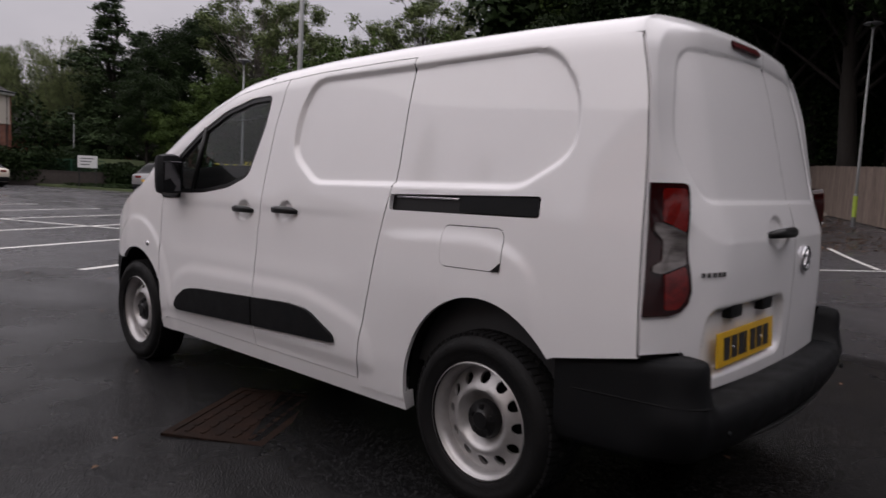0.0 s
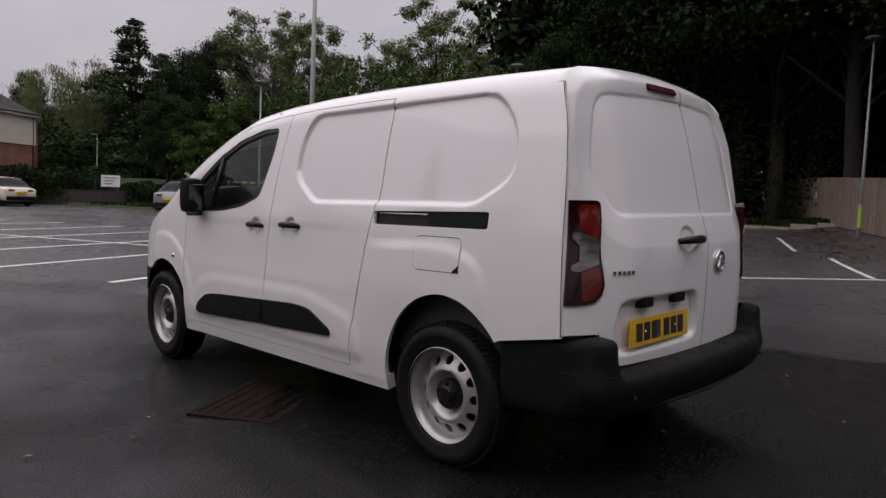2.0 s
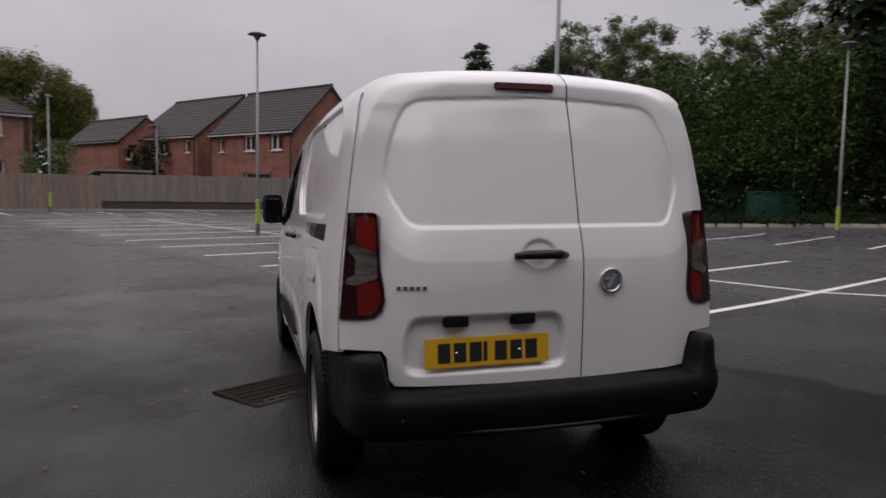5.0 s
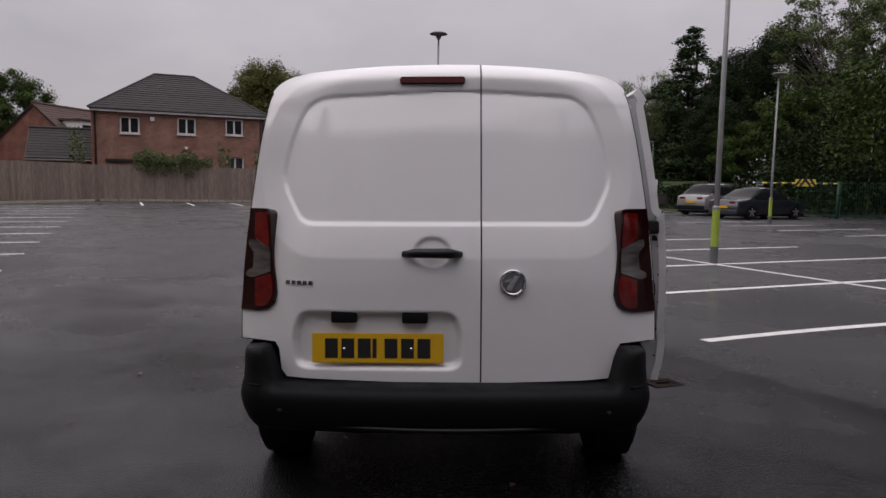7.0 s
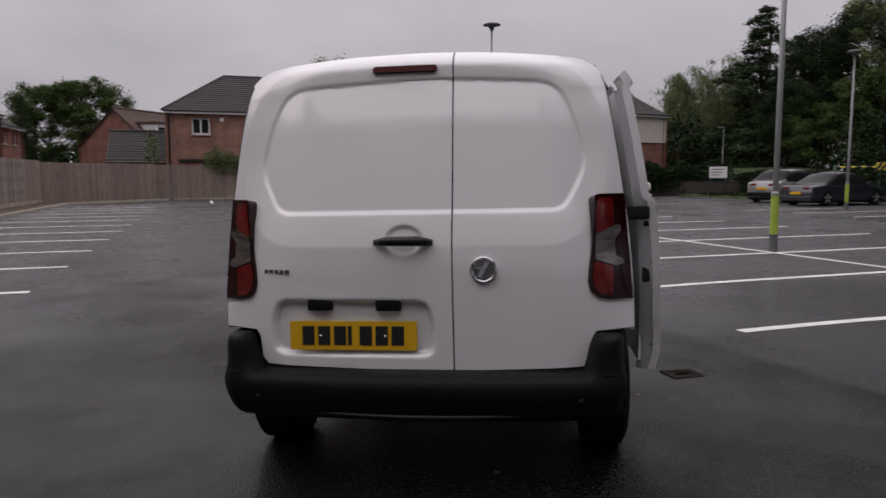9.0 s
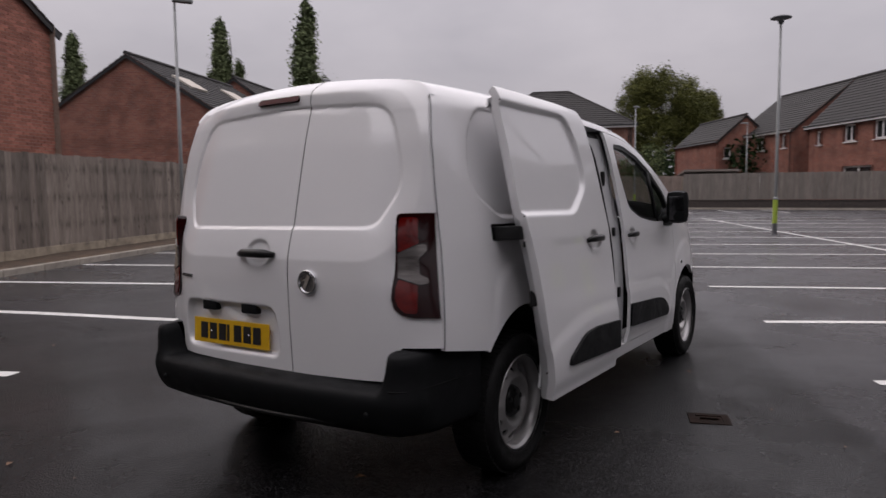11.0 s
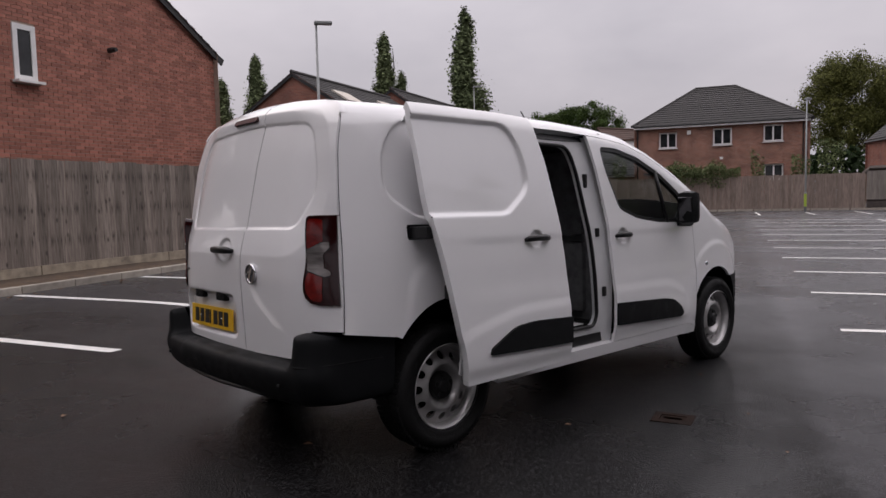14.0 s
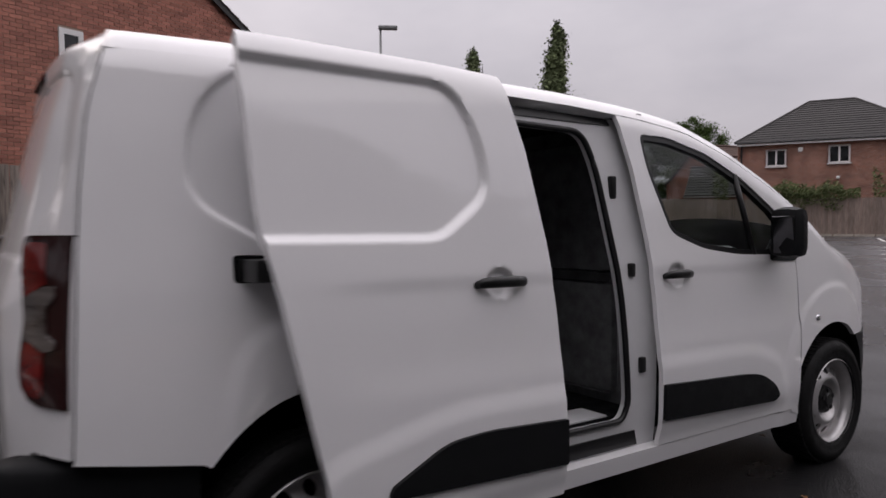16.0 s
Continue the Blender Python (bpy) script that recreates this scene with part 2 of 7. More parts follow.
def rounded(poly, r, seg=5):
    """The polygon with its corners rounded; r may be one radius or one for each corner."""
    out = []
    n = len(poly)
    for i, p in enumerate(poly):
        ri = r[i] if isinstance(r, (list, tuple)) else r
        p, a, b = Vector(p), Vector(poly[i - 1]), Vector(poly[(i + 1) % n])
        da, db = (a - p), (b - p)
        k = min(ri, da.length * 0.45, db.length * 0.45)
        if k < 1e-5:
            out.append(tuple(p))
            continue
        s, e = p + da.normalized() * k, p + db.normalized() * k
        for j in range(seg + 1):
            t = j / seg
            out.append(tuple(s * (1 - t) ** 2 + p * 2 * t * (1 - t) + e * t * t))
    return out


def sdf(poly, a, b):
    """Signed distance of the points (a, b) to a polygon: negative inside."""
    a, b = np.asarray(a, float), np.asarray(b, float)
    best = np.full(a.shape, 1e9)
    inside = np.zeros(a.shape, bool)
    n = len(poly)
    for i in range(n):
        x0, y0 = poly[i]
        x1, y1 = poly[(i + 1) % n]
        dx, dy = x1 - x0, y1 - y0
        t = np.clip(((a - x0) * dx + (b - y0) * dy) / (dx * dx + dy * dy + 1e-12), 0, 1)
        best = np.minimum(best, np.hypot(a - x0 - t * dx, b - y0 - t * dy))
        cross = ((y0 > b) != (y1 > b)) & (a < (x1 - x0) * (b - y0) / (y1 - y0 + 1e-12) + x0)
        inside ^= cross
    return np.where(inside, -best, best)


def step01(x, lo, hi):
    t = np.clip((np.asarray(x, float) - lo) / (hi - lo), 0, 1)
    return t * t * (3 - 2 * t)


def curve(points, blur=0.0):
    """A smooth function through (x, y) pairs."""
    xs, ys = np.array([p[0] for p in points], float), np.array([p[1] for p in points], float)
    g = np.linspace(xs[0], xs[-1], 400)
    v = np.interp(g, xs, ys)
    if blur:
        k = max(1, int(blur / (g[1] - g[0])))
        ker = np.hanning(2 * k + 3)
        ker /= ker.sum()
        v = np.convolve(np.pad(v, k + 1, mode="reflect", reflect_type="odd"), ker, mode="valid")
    return lambda x: np.interp(x, g, v)


def skin(outline, holes, surface, step=0.02, rim=0.02, extra=()):
    """A sheet over a flat outline with holes, lifted into space by surface(a, b), with turned-in edges rim deep along -surface normal.
    Returns vertices and faces."""
    rings = [resample(outline, step)] + [resample(h, step) for h in holes]
    pts, edges = [], []
    for r in rings:
        k = len(pts)
        pts += r
        edges += [(k + i, k + (i + 1) % len(r)) for i in range(len(r))]
    nb = len(pts)
    o = np.array(outline)
    ga = np.arange(o[:, 0].min() + step * 0.37, o[:, 0].max(), step)
    gb = np.arange(o[:, 1].min() + step * 0.41, o[:, 1].max(), step * 0.87)
    A, B = np.meshgrid(ga, gb)
    A[1::2] += step / 2
    A, B = A.ravel(), B.ravel()
    d = sdf(rings[0], A, B) < -step * 0.45
    for r in rings[1:]:
        d &= sdf(r, A, B) > step * 0.45
    inner = list(zip(A[d], B[d]))
    for e in extra:
        inner.append(e)
    allp = [Vector((float(p[0]), float(p[1]))) for p in pts + inner]
    vs, es, fs, ov, oe, of = geometry.delaunay_2d_cdt(allp, edges, [], 0, 1e-6)
    a = np.array([v[0] for v in vs])
    b = np.array([v[1] for v in vs])
    tri = np.array([f for f in fs if len(f) == 3])
    ca, cb = a[tri].mean(1), b[tri].mean(1)
    keep = sdf(rings[0], ca, cb) < 0
    for r in rings[1:]:
        keep &= sdf(r, ca, cb) > 0
    tri = tri[keep]
    P = surface(a, b)
    verts = [tuple(p) for p in P]
    faces = [tuple(int(i) for i in t) for t in tri]
    if rim:
        e = 1e-3
        da, db = surface(a + e, b) - P, surface(a, b + e) - P
        nrm = np.cross(da, db)
        nrm /= np.linalg.norm(nrm, axis=1)[:, None] + 1e-12
        count = {}
        for f in faces:
            for i in range(3):
                k = (f[i], f[(i + 1) % 3])
                count[k] = 1
        border = [k for k in count if (k[1], k[0]) not in count]
        low = {}
        for i, j in border:
            for q in (i, j):
                if q not in low:
                    low[q] = len(verts)
                    verts.append(tuple(P[q] - nrm[q] * rim))
        for i, j in border:
            faces.append((j, i, low[i], low[j]))
    return verts, faces


def sheet(name, outline, holes, surface, mat, parent, label="", step=0.02, rim=0.02, flip=False, sharp=0.9):
    verts, faces = skin(outline, holes, surface, step, rim)
    if flip:
        faces = [f[::-1] for f in faces]
    me = mesh_of(name, verts, faces, mat, smooth=True)
    me.set_sharp_from_angle(angle=sharp)
    return link(name, me, parent, label)

# ---- the van ----
# Its own frame: x to its right, y ahead from the tail, z up from the tyres' soles.
VAN_POSE = pose(-0.001, 0.001, 0.044, -1.06, -1.03, 0.01)
AXLE_R, AXLE_F, HUB_Z = 0.886, 3.785, 0.318

side_profile = curve([(0.2, 0.828), (0.3, 0.848), (0.45, 0.865), (0.62, 0.869), (0.78, 0.867), (0.92, 0.859), (1.06, 0.846), (1.16, 0.831),
                      (1.3, 0.811), (1.45, 0.788), (1.6, 0.760), (1.75, 0.728)], 0.06)
edge_z = curve([(0.2, 1.725), (0.42, 1.742), (0.84, 1.752), (1.5, 1.760), (2.0, 1.756), (2.4, 1.738), (2.7, 1.705), (2.99, 1.617), (3.3, 1.49), (3.61, 1.338),
                (3.75, 1.245), (3.85, 1.18), (3.95, 1.145), (4.1, 1.105), (4.25, 1.045), (4.4, 0.95), (4.55, 0.81), (4.66, 0.67), (4.74, 0.58)], 0.08)
crown = curve([(0.2, 0.02), (0.42, 0.032), (0.8, 0.055), (1.3, 0.07), (2.4, 0.07), (2.9, 0.075), (3.3, 0.10), (3.8, 0.09), (4.2, 0.08), (4.74, 0.05)], 0.1)
taper = curve([(0.2, -0.042), (0.3, -0.033), (0.45, -0.019), (0.7, -0.004), (1.0, 0), (3.3, 0), (3.7, -0.006), (3.95, -0.02), (4.15, -0.055), (4.3, -0.10), (4.45, -0.17), (4.6, -0.29), (4.7, -0.42), (4.74, -0.55)], 0.07)

PANEL = rounded([(0.55, 1.285), (0.76, 1.165), (1.93, 1.165), (2.125, 1.30), (2.115, 1.48), (2.03, 1.645), (0.68, 1.645), (0.565, 1.50)], [0.10, 0.05, 0.05, 0.09, 0.10, 0.10, 0.11, 0.10])
LOWER = rounded([(1.42, 0.36), (3.36, 0.36), (3.30, 0.60), (3.05, 0.70), (1.95, 0.70), (1.50, 0.60)], 0.10)

BROW = rounded([(0.56, 0.45), (2.40, 0.45), (2.40, 0.955), (0.86, 1.005), (0.66, 0.915)], [0.02, 0.02, 0.02, 0.16, 0.16])


def relief(y, z):
    """Pressed shapes of the flanks: the sunk upper field, the brows over the wheels, the full lower doors."""
    d = -0.020 * step01(-sdf(PANEL, y, z), -0.004, 0.013)
    front = np.hypot((y - 3.795) / 0.54, (z - 0.34) / 0.60)
    lift = step01(np.asarray(z), 0.50, 0.80)
    brow = step01(-sdf(BROW, y, z), -0.012, 0.045) * step01(1.50 - np.asarray(y), 0.0, 0.30)
    d += 0.009 * brow * lift + 0.010 * step01(1.0 - front, -0.01, 0.07 + 0.06 * (1 - lift))
    d += 0.009 * step01(-sdf(LOWER, y, z), -0.010, 0.060)
    d -= 0.005 * step01(1.06 - z, 0, 0.05) * step01(z - 0.72, 0, 0.1) * step01(-np.abs(y - 2.45), -0.95, -0.7)
    return d


def flank(side, off=0.0, plain=False):
    """The body's outer skin on one side (-1 or 1) over (y, s): s is the height up to the roof's turn, then the way round it."""
    def at(y, s):
        y, s = np.asarray(y, float), np.asarray(s, float)
        zr = edge_z(y)
        s1 = zr - 0.135
        z = np.minimum(s, s1)
        x = side_profile(z) + taper(y) + (0 if plain else relief(y, z)) + off
        x1 = side_profile(s1) + taper(y) + off
        t = np.clip((s - s1) / 0.20, 0, 1)
        xr, zo = x1 - 0.15, zr + off
        p0, p1 = np.stack([x1, s1]), np.stack([x1 - 0.018, s1 + 0.085])
        p3, p2 = np.stack([xr, zo]), np.stack([xr + 0.085, zo - 0.012])
        b = p0 * (1 - t) ** 3 + 3 * p1 * t * (1 - t) ** 2 + 3 * p2 * t * t * (1 - t) + p3 * t ** 3
        over = np.clip(s - s1 - 0.20, 0, None)
        f = np.clip(over / np.maximum(xr, 0.05), 0, 1)
        cx, cz = xr * (1 - f), zo + crown(y) * (1 - (1 - f) ** 2)
        X = np.where(s <= s1, x, np.where(over > 0, cx, b[0] + (0 if plain else relief(y, s))))
        Z = np.where(s <= s1, z, np.where(over > 0, cz, b[1]))
        return np.stack([side * X + lean_in(y), y, Z], axis=-1)
    return at


def lean_in(y):
    """The tail sits a little to the right of the nose's middle line."""
    return 0.010 * (1 - step01(np.asarray(y, float), 0.35, 1.6))


sect = flank(1, plain=True)(np.full(300, 0.42), np.linspace(0.2, 1.80, 300))
half_width = curve([(float(p[2]), float(p[0]) - 0.010 + (-0.012 if p[2] < 1.6 else -0.008)) for p in sect[::3]], 0.0)
tail_y = curve([(0.3, 0.175), (0.5, 0.165), (0.75, 0.150), (0.92, 0.145), (1.06, 0.150), (1.14, 0.160), (1.3, 0.195), (1.5, 0.240), (1.64, 0.280), (1.71, 0.308), (1.75, 0.338), (1.782, 0.41)], 0.05)
seam_y = curve([(0.3, 0.270), (0.8, 0.285), (1.25, 0.303), (1.5, 0.330), (1.65, 0.372), (1.78, 0.43)], 0.08)
FIELD = rounded([(-0.545, 1.133), (0.565, 1.133), (0.655, 1.30), (0.625, 1.46), (0.555, 1.638), (0.06, 1.668), (-0.535, 1.638), (-0.605, 1.46), (-0.635, 1.30)], [0.05, 0.05, 0.10, 0.10, 0.09, 0.2, 0.09, 0.10, 0.10])
OUTER = rounded([(-0.55, 1.005), (0.58, 1.005), (0.70, 1.12), (0.735, 1.28), (0.725, 1.46), (0.675, 1.61), (0.585, 1.702), (0.0, 1.722), (-0.565, 1.702), (-0.655, 1.61), (-0.705, 1.46), (-0.715, 1.28), (-0.68, 1.12)], 0.08)
PLATE_DIP = rounded([(-0.575, 0.572), (0.075, 0.572), (0.078, 0.70), (0.05, 0.795), (-0.55, 0.795), (-0.578, 0.70)], 0.055)


FIELD, OUTER, PLATE_DIP = [[(1.016 * x - 0.006, z) for x, z in poly] for poly in (FIELD, OUTER, PLATE_DIP)]


def tail(off=0.0, plain=False):
    """The rear skin over (x, z)."""
    def at(x, z):
        x, z = np.asarray(x, float), np.asarray(z, float)
        r = np.clip(np.abs(x - 0.010) / half_width(np.minimum(z, 1.750)), 0, 1)
        roof = 0.032 * (1 - np.clip(np.abs(x) / 0.60, 0, 1.2) ** 2)
        zz = np.clip(z + 0.040 - roof - 0.008, 0.3, 1.782)
        yb = tail_y(zz) + 0.022 * np.clip(np.abs(x) / 0.7, 0, 1) ** 2
        y = yb + np.maximum(seam_y(z) - yb, 0.01) * (0.5 * step01(r, 0.60, 1.0) + 0.5 * r ** 8)
        if not plain:
            y = y + 0.009 * step01(-sdf(FIELD, x, z), -0.002, 0.008)
            d_out, d_in = np.maximum(-sdf(OUTER, x, z), 0), np.maximum(sdf(FIELD, x, z), 0)
            y = y + 0.022 * np.clip(d_out / np.maximum(d_out + d_in, 1e-4), 0, 1) ** 0.9
            y = y + 0.030 * step01(-sdf(PLATE_DIP, x, z), -0.004, 0.020)
            hd = np.hypot((x + 0.045) / 0.075, (z - 1.028) / 0.058)
            y = y + 0.013 * step01(1 - hd, -0.02, 0.22)
        return np.stack([x, y - off, z], axis=-1)
    return at


def mirrored(poly):
    return [(-p[0], p[1]) for p in poly[::-1]]


van = tagged(new("van"), "white panel van with black bumpers and an open sliding side door", "van")

FRONT_GAP = [(2.378, 0.335), (2.372, 0.7), (2.358, 0.95), (2.340, 1.15), (2.295, 1.45), (2.245, 1.665)]
SLIDE_GAP = [(1.568, 0.335), (1.542, 0.5), (1.485, 0.75), (1.432, 1.0), (1.400, 1.13), (1.385, 1.25), (1.374, 1.5), (1.362, 1.672)]


def top_line(y0, y1, lift=0.055, n=12):
    return [(float(y), float(edge_z(y)) - 0.135 + lift) for y in np.linspace(y0, y1, n)]


def arch(cy, cz, a, b, a0, a1, n=26):
    return [(cy + a * math.cos(radians(t)), cz + b * math.sin(radians(t))) for t in np.linspace(a0, a1, n)]


G = 0.0030                       # half a panel gap
FRONT_DOOR = [(p[0] + G, p[1]) for p in FRONT_GAP[::-1]] + [(3.43, 0.335), (3.428, 0.7), (3.43, 1.06), (3.52, 1.155)] + [(p[0], p[1] - 0.004) for p in top_line(3.50, 2.25)]


def slide_outline(lift):
    """The sliding door's outline; lift is how far its head turns over towards the roof."""
    return [(p[0] + G, p[1]) for p in SLIDE_GAP[::-1]] + [(p[0] - G, p[1]) for p in FRONT_GAP] + [(p[0], p[1] - 0.004) for p in top_line(2.24, 1.367, lift)]


SLIDE_DOOR = slide_outline(0.055)
WINDOW = rounded([(2.495, 1.190), (2.70, 1.125), (2.95, 1.095), (3.40, 1.085), (3.46, 1.13), (3.30, 1.30), (3.05, 1.445), (2.80, 1.545), (2.55, 1.596), (2.365, 1.600), (2.385, 1.45)],
                 [0.05, 0.05, 0.05, 0.02, 0.03, 0.05, 0.05, 0.05, 0.05, 0.04, 0.05])


def rear_seam(s):
    """How far back the quarter panel and the roof reach at a height along the skin: up to the rear doors."""
    z = float(flank(1, plain=True)(np.array([0.40]), np.array([s]))[0][2])
    return float(seam_y(min(z, 1.76))) + 0.005


QUARTER = ([(rear_seam(s), s) for s in (0.66, 0.9, 1.15, 1.3, 1.4, 1.47, 1.54, 1.59, 1.62, 1.64, 1.652)] + [(p[0], p[1] + 0.002) for p in top_line(0.384, 1.352)]
           + [(p[0] - G, p[1]) for p in SLIDE_GAP[::-1]] + [(1.558, 0.30), (1.285, 0.30)] + arch(0.90, 0.33, 0.385, 0.44, 0, 142) + [(0.575, 0.612)])
WING = ([(3.436, 0.335), (3.436, 1.05), (3.526, 1.15)] + [(p[0], p[1] - 0.004) for p in top_line(3.56, 4.70, 0.055, 16)]
        + [(4.72, 0.645), (4.24, 0.645)] + arch(AXLE_F, 0.325, 0.41, 0.405, 51, 180) + [(3.45, 0.30)])
NOSE = [(4.245, 0.64), (4.725, 0.64), (4.735, 0.40), (4.68, 0.26), (4.30, 0.255)] + arch(AXLE_F, 0.325, 0.41, 0.405, -8, 50, 10)
STRIP_F = rounded([(2.383, 0.440), (3.20, 0.405), (3.235, 0.43), (3.19, 0.485), (3.08, 0.545), (2.95, 0.560), (2.383, 0.585)], [0.006, 0.03, 0.03, 0.05, 0.05, 0.05, 0.006])
STRIP_S = rounded([(2.367, 0.440), (2.367, 0.585), (2.05, 0.600), (1.90, 0.590), (1.715, 0.500), (1.705, 0.468)], [0.006, 0.006, 0.05, 0.05, 0.03, 0.02])
FLAP = rounded([(0.80, 0.872), (1.085, 0.872), (1.085, 1.022), (0.80, 1.022)], 0.035)
RAIL = rounded([(0.665, 1.068), (1.394, 1.068), (1.394, 1.128), (0.665, 1.138)], 0.012)


def handle(bm, side, y, z, skin_at, length=0.20):
    """A bar handle lying along the flank, on two feet."""
    x = float(skin_at(np.array([y]), np.array([z]))[0][0])
    pts = [(x + side * d, y + t * length, z + h) for t, d, h in ((-0.5, -0.002, -0.004), (-0.42, 0.022, 0.002), (-0.2, 0.032, 0.004), (0.2, 0.032, 0.004), (0.42, 0.022, 0.002), (0.5, -0.002, -0.004))]
    tube(bm, pts, [0.010, 0.015, 0.017, 0.017, 0.015, 0.010], 10)
    bmesh.ops.scale(bm, vec=(0.75, 1, 1.05), verts=bm.verts, space=Matrix.Translation((-x, -y, -z)))


def dished(base, side, y, z):
    """The flank with a finger hollow behind a handle."""
    def at(a, s):
        p = base(a, s)
        d = np.hypot((np.asarray(a) - y) / 0.055, (np.asarray(s) - z) / 0.047)
        p[..., 0] -= side * 0.018 * step01(1 - d, -0.02, 0.25)
        return p
    return at


def door_handle(parent, side, y, z, base, length=0.17):
    bm = bmesh.new()
    handle(bm, side, y, z, base, length)
    part("door_handle", bm, SATIN, parent, "black pull handle", smooth=True)


def slat_loop(poly, surface, r, name, mat, parent, label=""):
    """A rubber bead along an outline."""
    pts = resample(poly, 0.03)
    a, b = np.array([p[0] for p in pts]), np.array([p[1] for p in pts])
    P = [tuple(p) for p in surface(a, b)]
    bm = bmesh.new()
    tube(bm, P + [P[0]], r, 6, cap=False)
    return part(name, bm, mat, parent, label, smooth=True)


def gap_seal(pts, surface, parent, r=0.006):
    """A dark tube along a panel or lamp edge, standing for shade in the gap."""
    pts = resample(pts, 0.03, closed=False)
    P = surface(np.array([p[0] for p in pts]), np.array([p[1] for p in pts]))
    bm = bmesh.new()
    tube(bm, [tuple(p) for p in P], r, 6)
    return part("gap_seal", bm, DARKIN, parent, "dark tube standing for shade in the panel gap", smooth=True)


def grow(poly, d):
    """The polygon moved outwards by d."""
    n = len(poly)
    out = []
    area = sum(poly[i - 1][0] * poly[i][1] - poly[i][0] * poly[i - 1][1] for i in range(n))
    sg = 1 if area > 0 else -1
    for i in range(n):
        a, b = Vector(poly[i - 1]), Vector(poly[(i + 1) % n])
        t = (b - a).normalized()
        out.append((poly[i][0] + t.y * d * sg, poly[i][1] - t.x * d * sg))
    return out


def grid_mesh(name, rows, mat, parent, label=""):
    w = len(rows[0])
    verts = [tuple(p) for r in rows for p in r]
    faces = [(i * w + j, i * w + j + 1, (i + 1) * w + j + 1, (i + 1) * w + j) for i in range(len(rows) - 1) for j in range(w - 1)]
    return link(name, mesh_of(name, verts, faces, mat, smooth=True), parent, label)


def door_mirror(side, parent):
    mir = part("door_mirror", boxed(-0.074, -0.055, -0.116, 0.074, 0.050, 0.116, bevel=0.048, m=pose(side * 0.946 + 0.012, 3.165, 1.192, 0, 0, side * -8)), PLASTIC, parent, "large black door mirror", angle=0.9)
    part("mirror_glass", boxed(-0.050, -0.062, -0.084, 0.050, -0.050, 0.084, bevel=0.005, m=pose(side * 0.946 + 0.012, 3.165, 1.192, 10, 0, side * 4)), MIRROR, mir, "mirror glass")
    bm = bmesh.new()
    tube(bm, [(side * 0.82, 3.27, 1.105), (side * 0.88, 3.22, 1.108), (side * 0.94, 3.185, 1.12)], [0.035, 0.032, 0.03], 10)
    part("mirror_arm", bm, PLASTIC, mir, smooth=True)


def front_door(side):
    base = flank(side)
    skin_at = dished(base, side, 2.505, 1.02)
    d = sheet("front_door", FRONT_DOOR, [WINDOW], skin_at, WHITE, van, "white front door, closed", rim=side * 0.02, step=0.013)
    f = sheet("window_frame", grow(WINDOW, 0.004), [grow(WINDOW, -0.024)], flank(side, -0.006), SATIN, d, "black window surround", rim=side * 0.03)
    g = sheet("window_glass", grow(WINDOW, -0.02), [], flank(side, -0.016, True), GLASS, d, "clear window glass", step=0.06, rim=0)
    g.visible_shadow = False
    bm = bmesh.new()
    P = flank(side, -0.010, True)(np.array([3.09, 3.055, 3.015]), np.array([1.09, 1.27, 1.458]))
    tube(bm, [tuple(p) for p in P], 0.014, 6)
    part("window_bar", bm, SATIN, d, smooth=True)
    sheet("mirror_base", rounded([(3.20, 1.06), (3.43, 1.055), (3.50, 1.135), (3.40, 1.20), (3.24, 1.16)], 0.03), [], flank(side, 0.006), PLASTIC, d, "black mirror base", rim=side * 0.02)
    sheet("rubbing_strip", STRIP_F, [], flank(side, 0.014), PLASTIC, d, "black rubbing strip", rim=side * 0.02)
    door_handle(d, side, 2.505, 1.02, base)
    door_mirror(side, d)
    return d


def slide_door(side, parent):
    base = flank(side)
    skin_at = dished(base, side, 2.13, 1.03)
    d = sheet("sliding_door", SLIDE_DOOR if side < 0 else slide_outline(0.098), [], skin_at, WHITE, parent, "white sliding side door", rim=side * 0.035, step=0.010)
    deep = 0.085 if side > 0 else 0.045
    sheet("inner_panel", grow(SLIDE_DOOR, -0.048), [], flank(side, -deep, True), INNER, d, "grey painted inner door panel", rim=side * -0.012, step=0.03)
    if side > 0:
        # the folded rear edge of the door, with its rubber buffer, latch and screw holes
        line = resample([(p[0] + G, p[1]) for p in SLIDE_GAP], 0.03, closed=False)
        yy, ss = np.array([p[0] for p in line]), np.array([p[1] for p in line])
        rows = [flank(side, -0.030)(yy + 0.001, ss), flank(side, -0.034, True)(yy + 0.016, ss), flank(side, -0.060, True)(yy + 0.020, ss), flank(side, -deep, True)(yy + 0.050, ss)]
        edge = grid_mesh("door_edge", rows, INNER, d, "pale folded door edge")
        for k in range(9):
            z = 0.46 + 0.135 * k
            p = flank(side, -0.033, True)(np.interp([z], ss, yy) + 0.009, np.array([z]))[0]
            bm = lathe([(0.0001, -0.002), (0.005, -0.002), (0.005, 0.003)], 8)
            bmesh.ops.transform(bm, matrix=Matrix.Translation(p) @ Matrix.Rotation(math.pi / 2, 4, "Z"), verts=bm.verts)
            part("screw_hole", bm, SATIN, edge, "dark screw hole")
    sheet("rubbing_strip", STRIP_S, [], flank(side, 0.014), PLASTIC, d, "black rubbing strip", rim=side * 0.02)
    door_handle(d, side, 2.13, 1.03, base, 0.19)
    return d


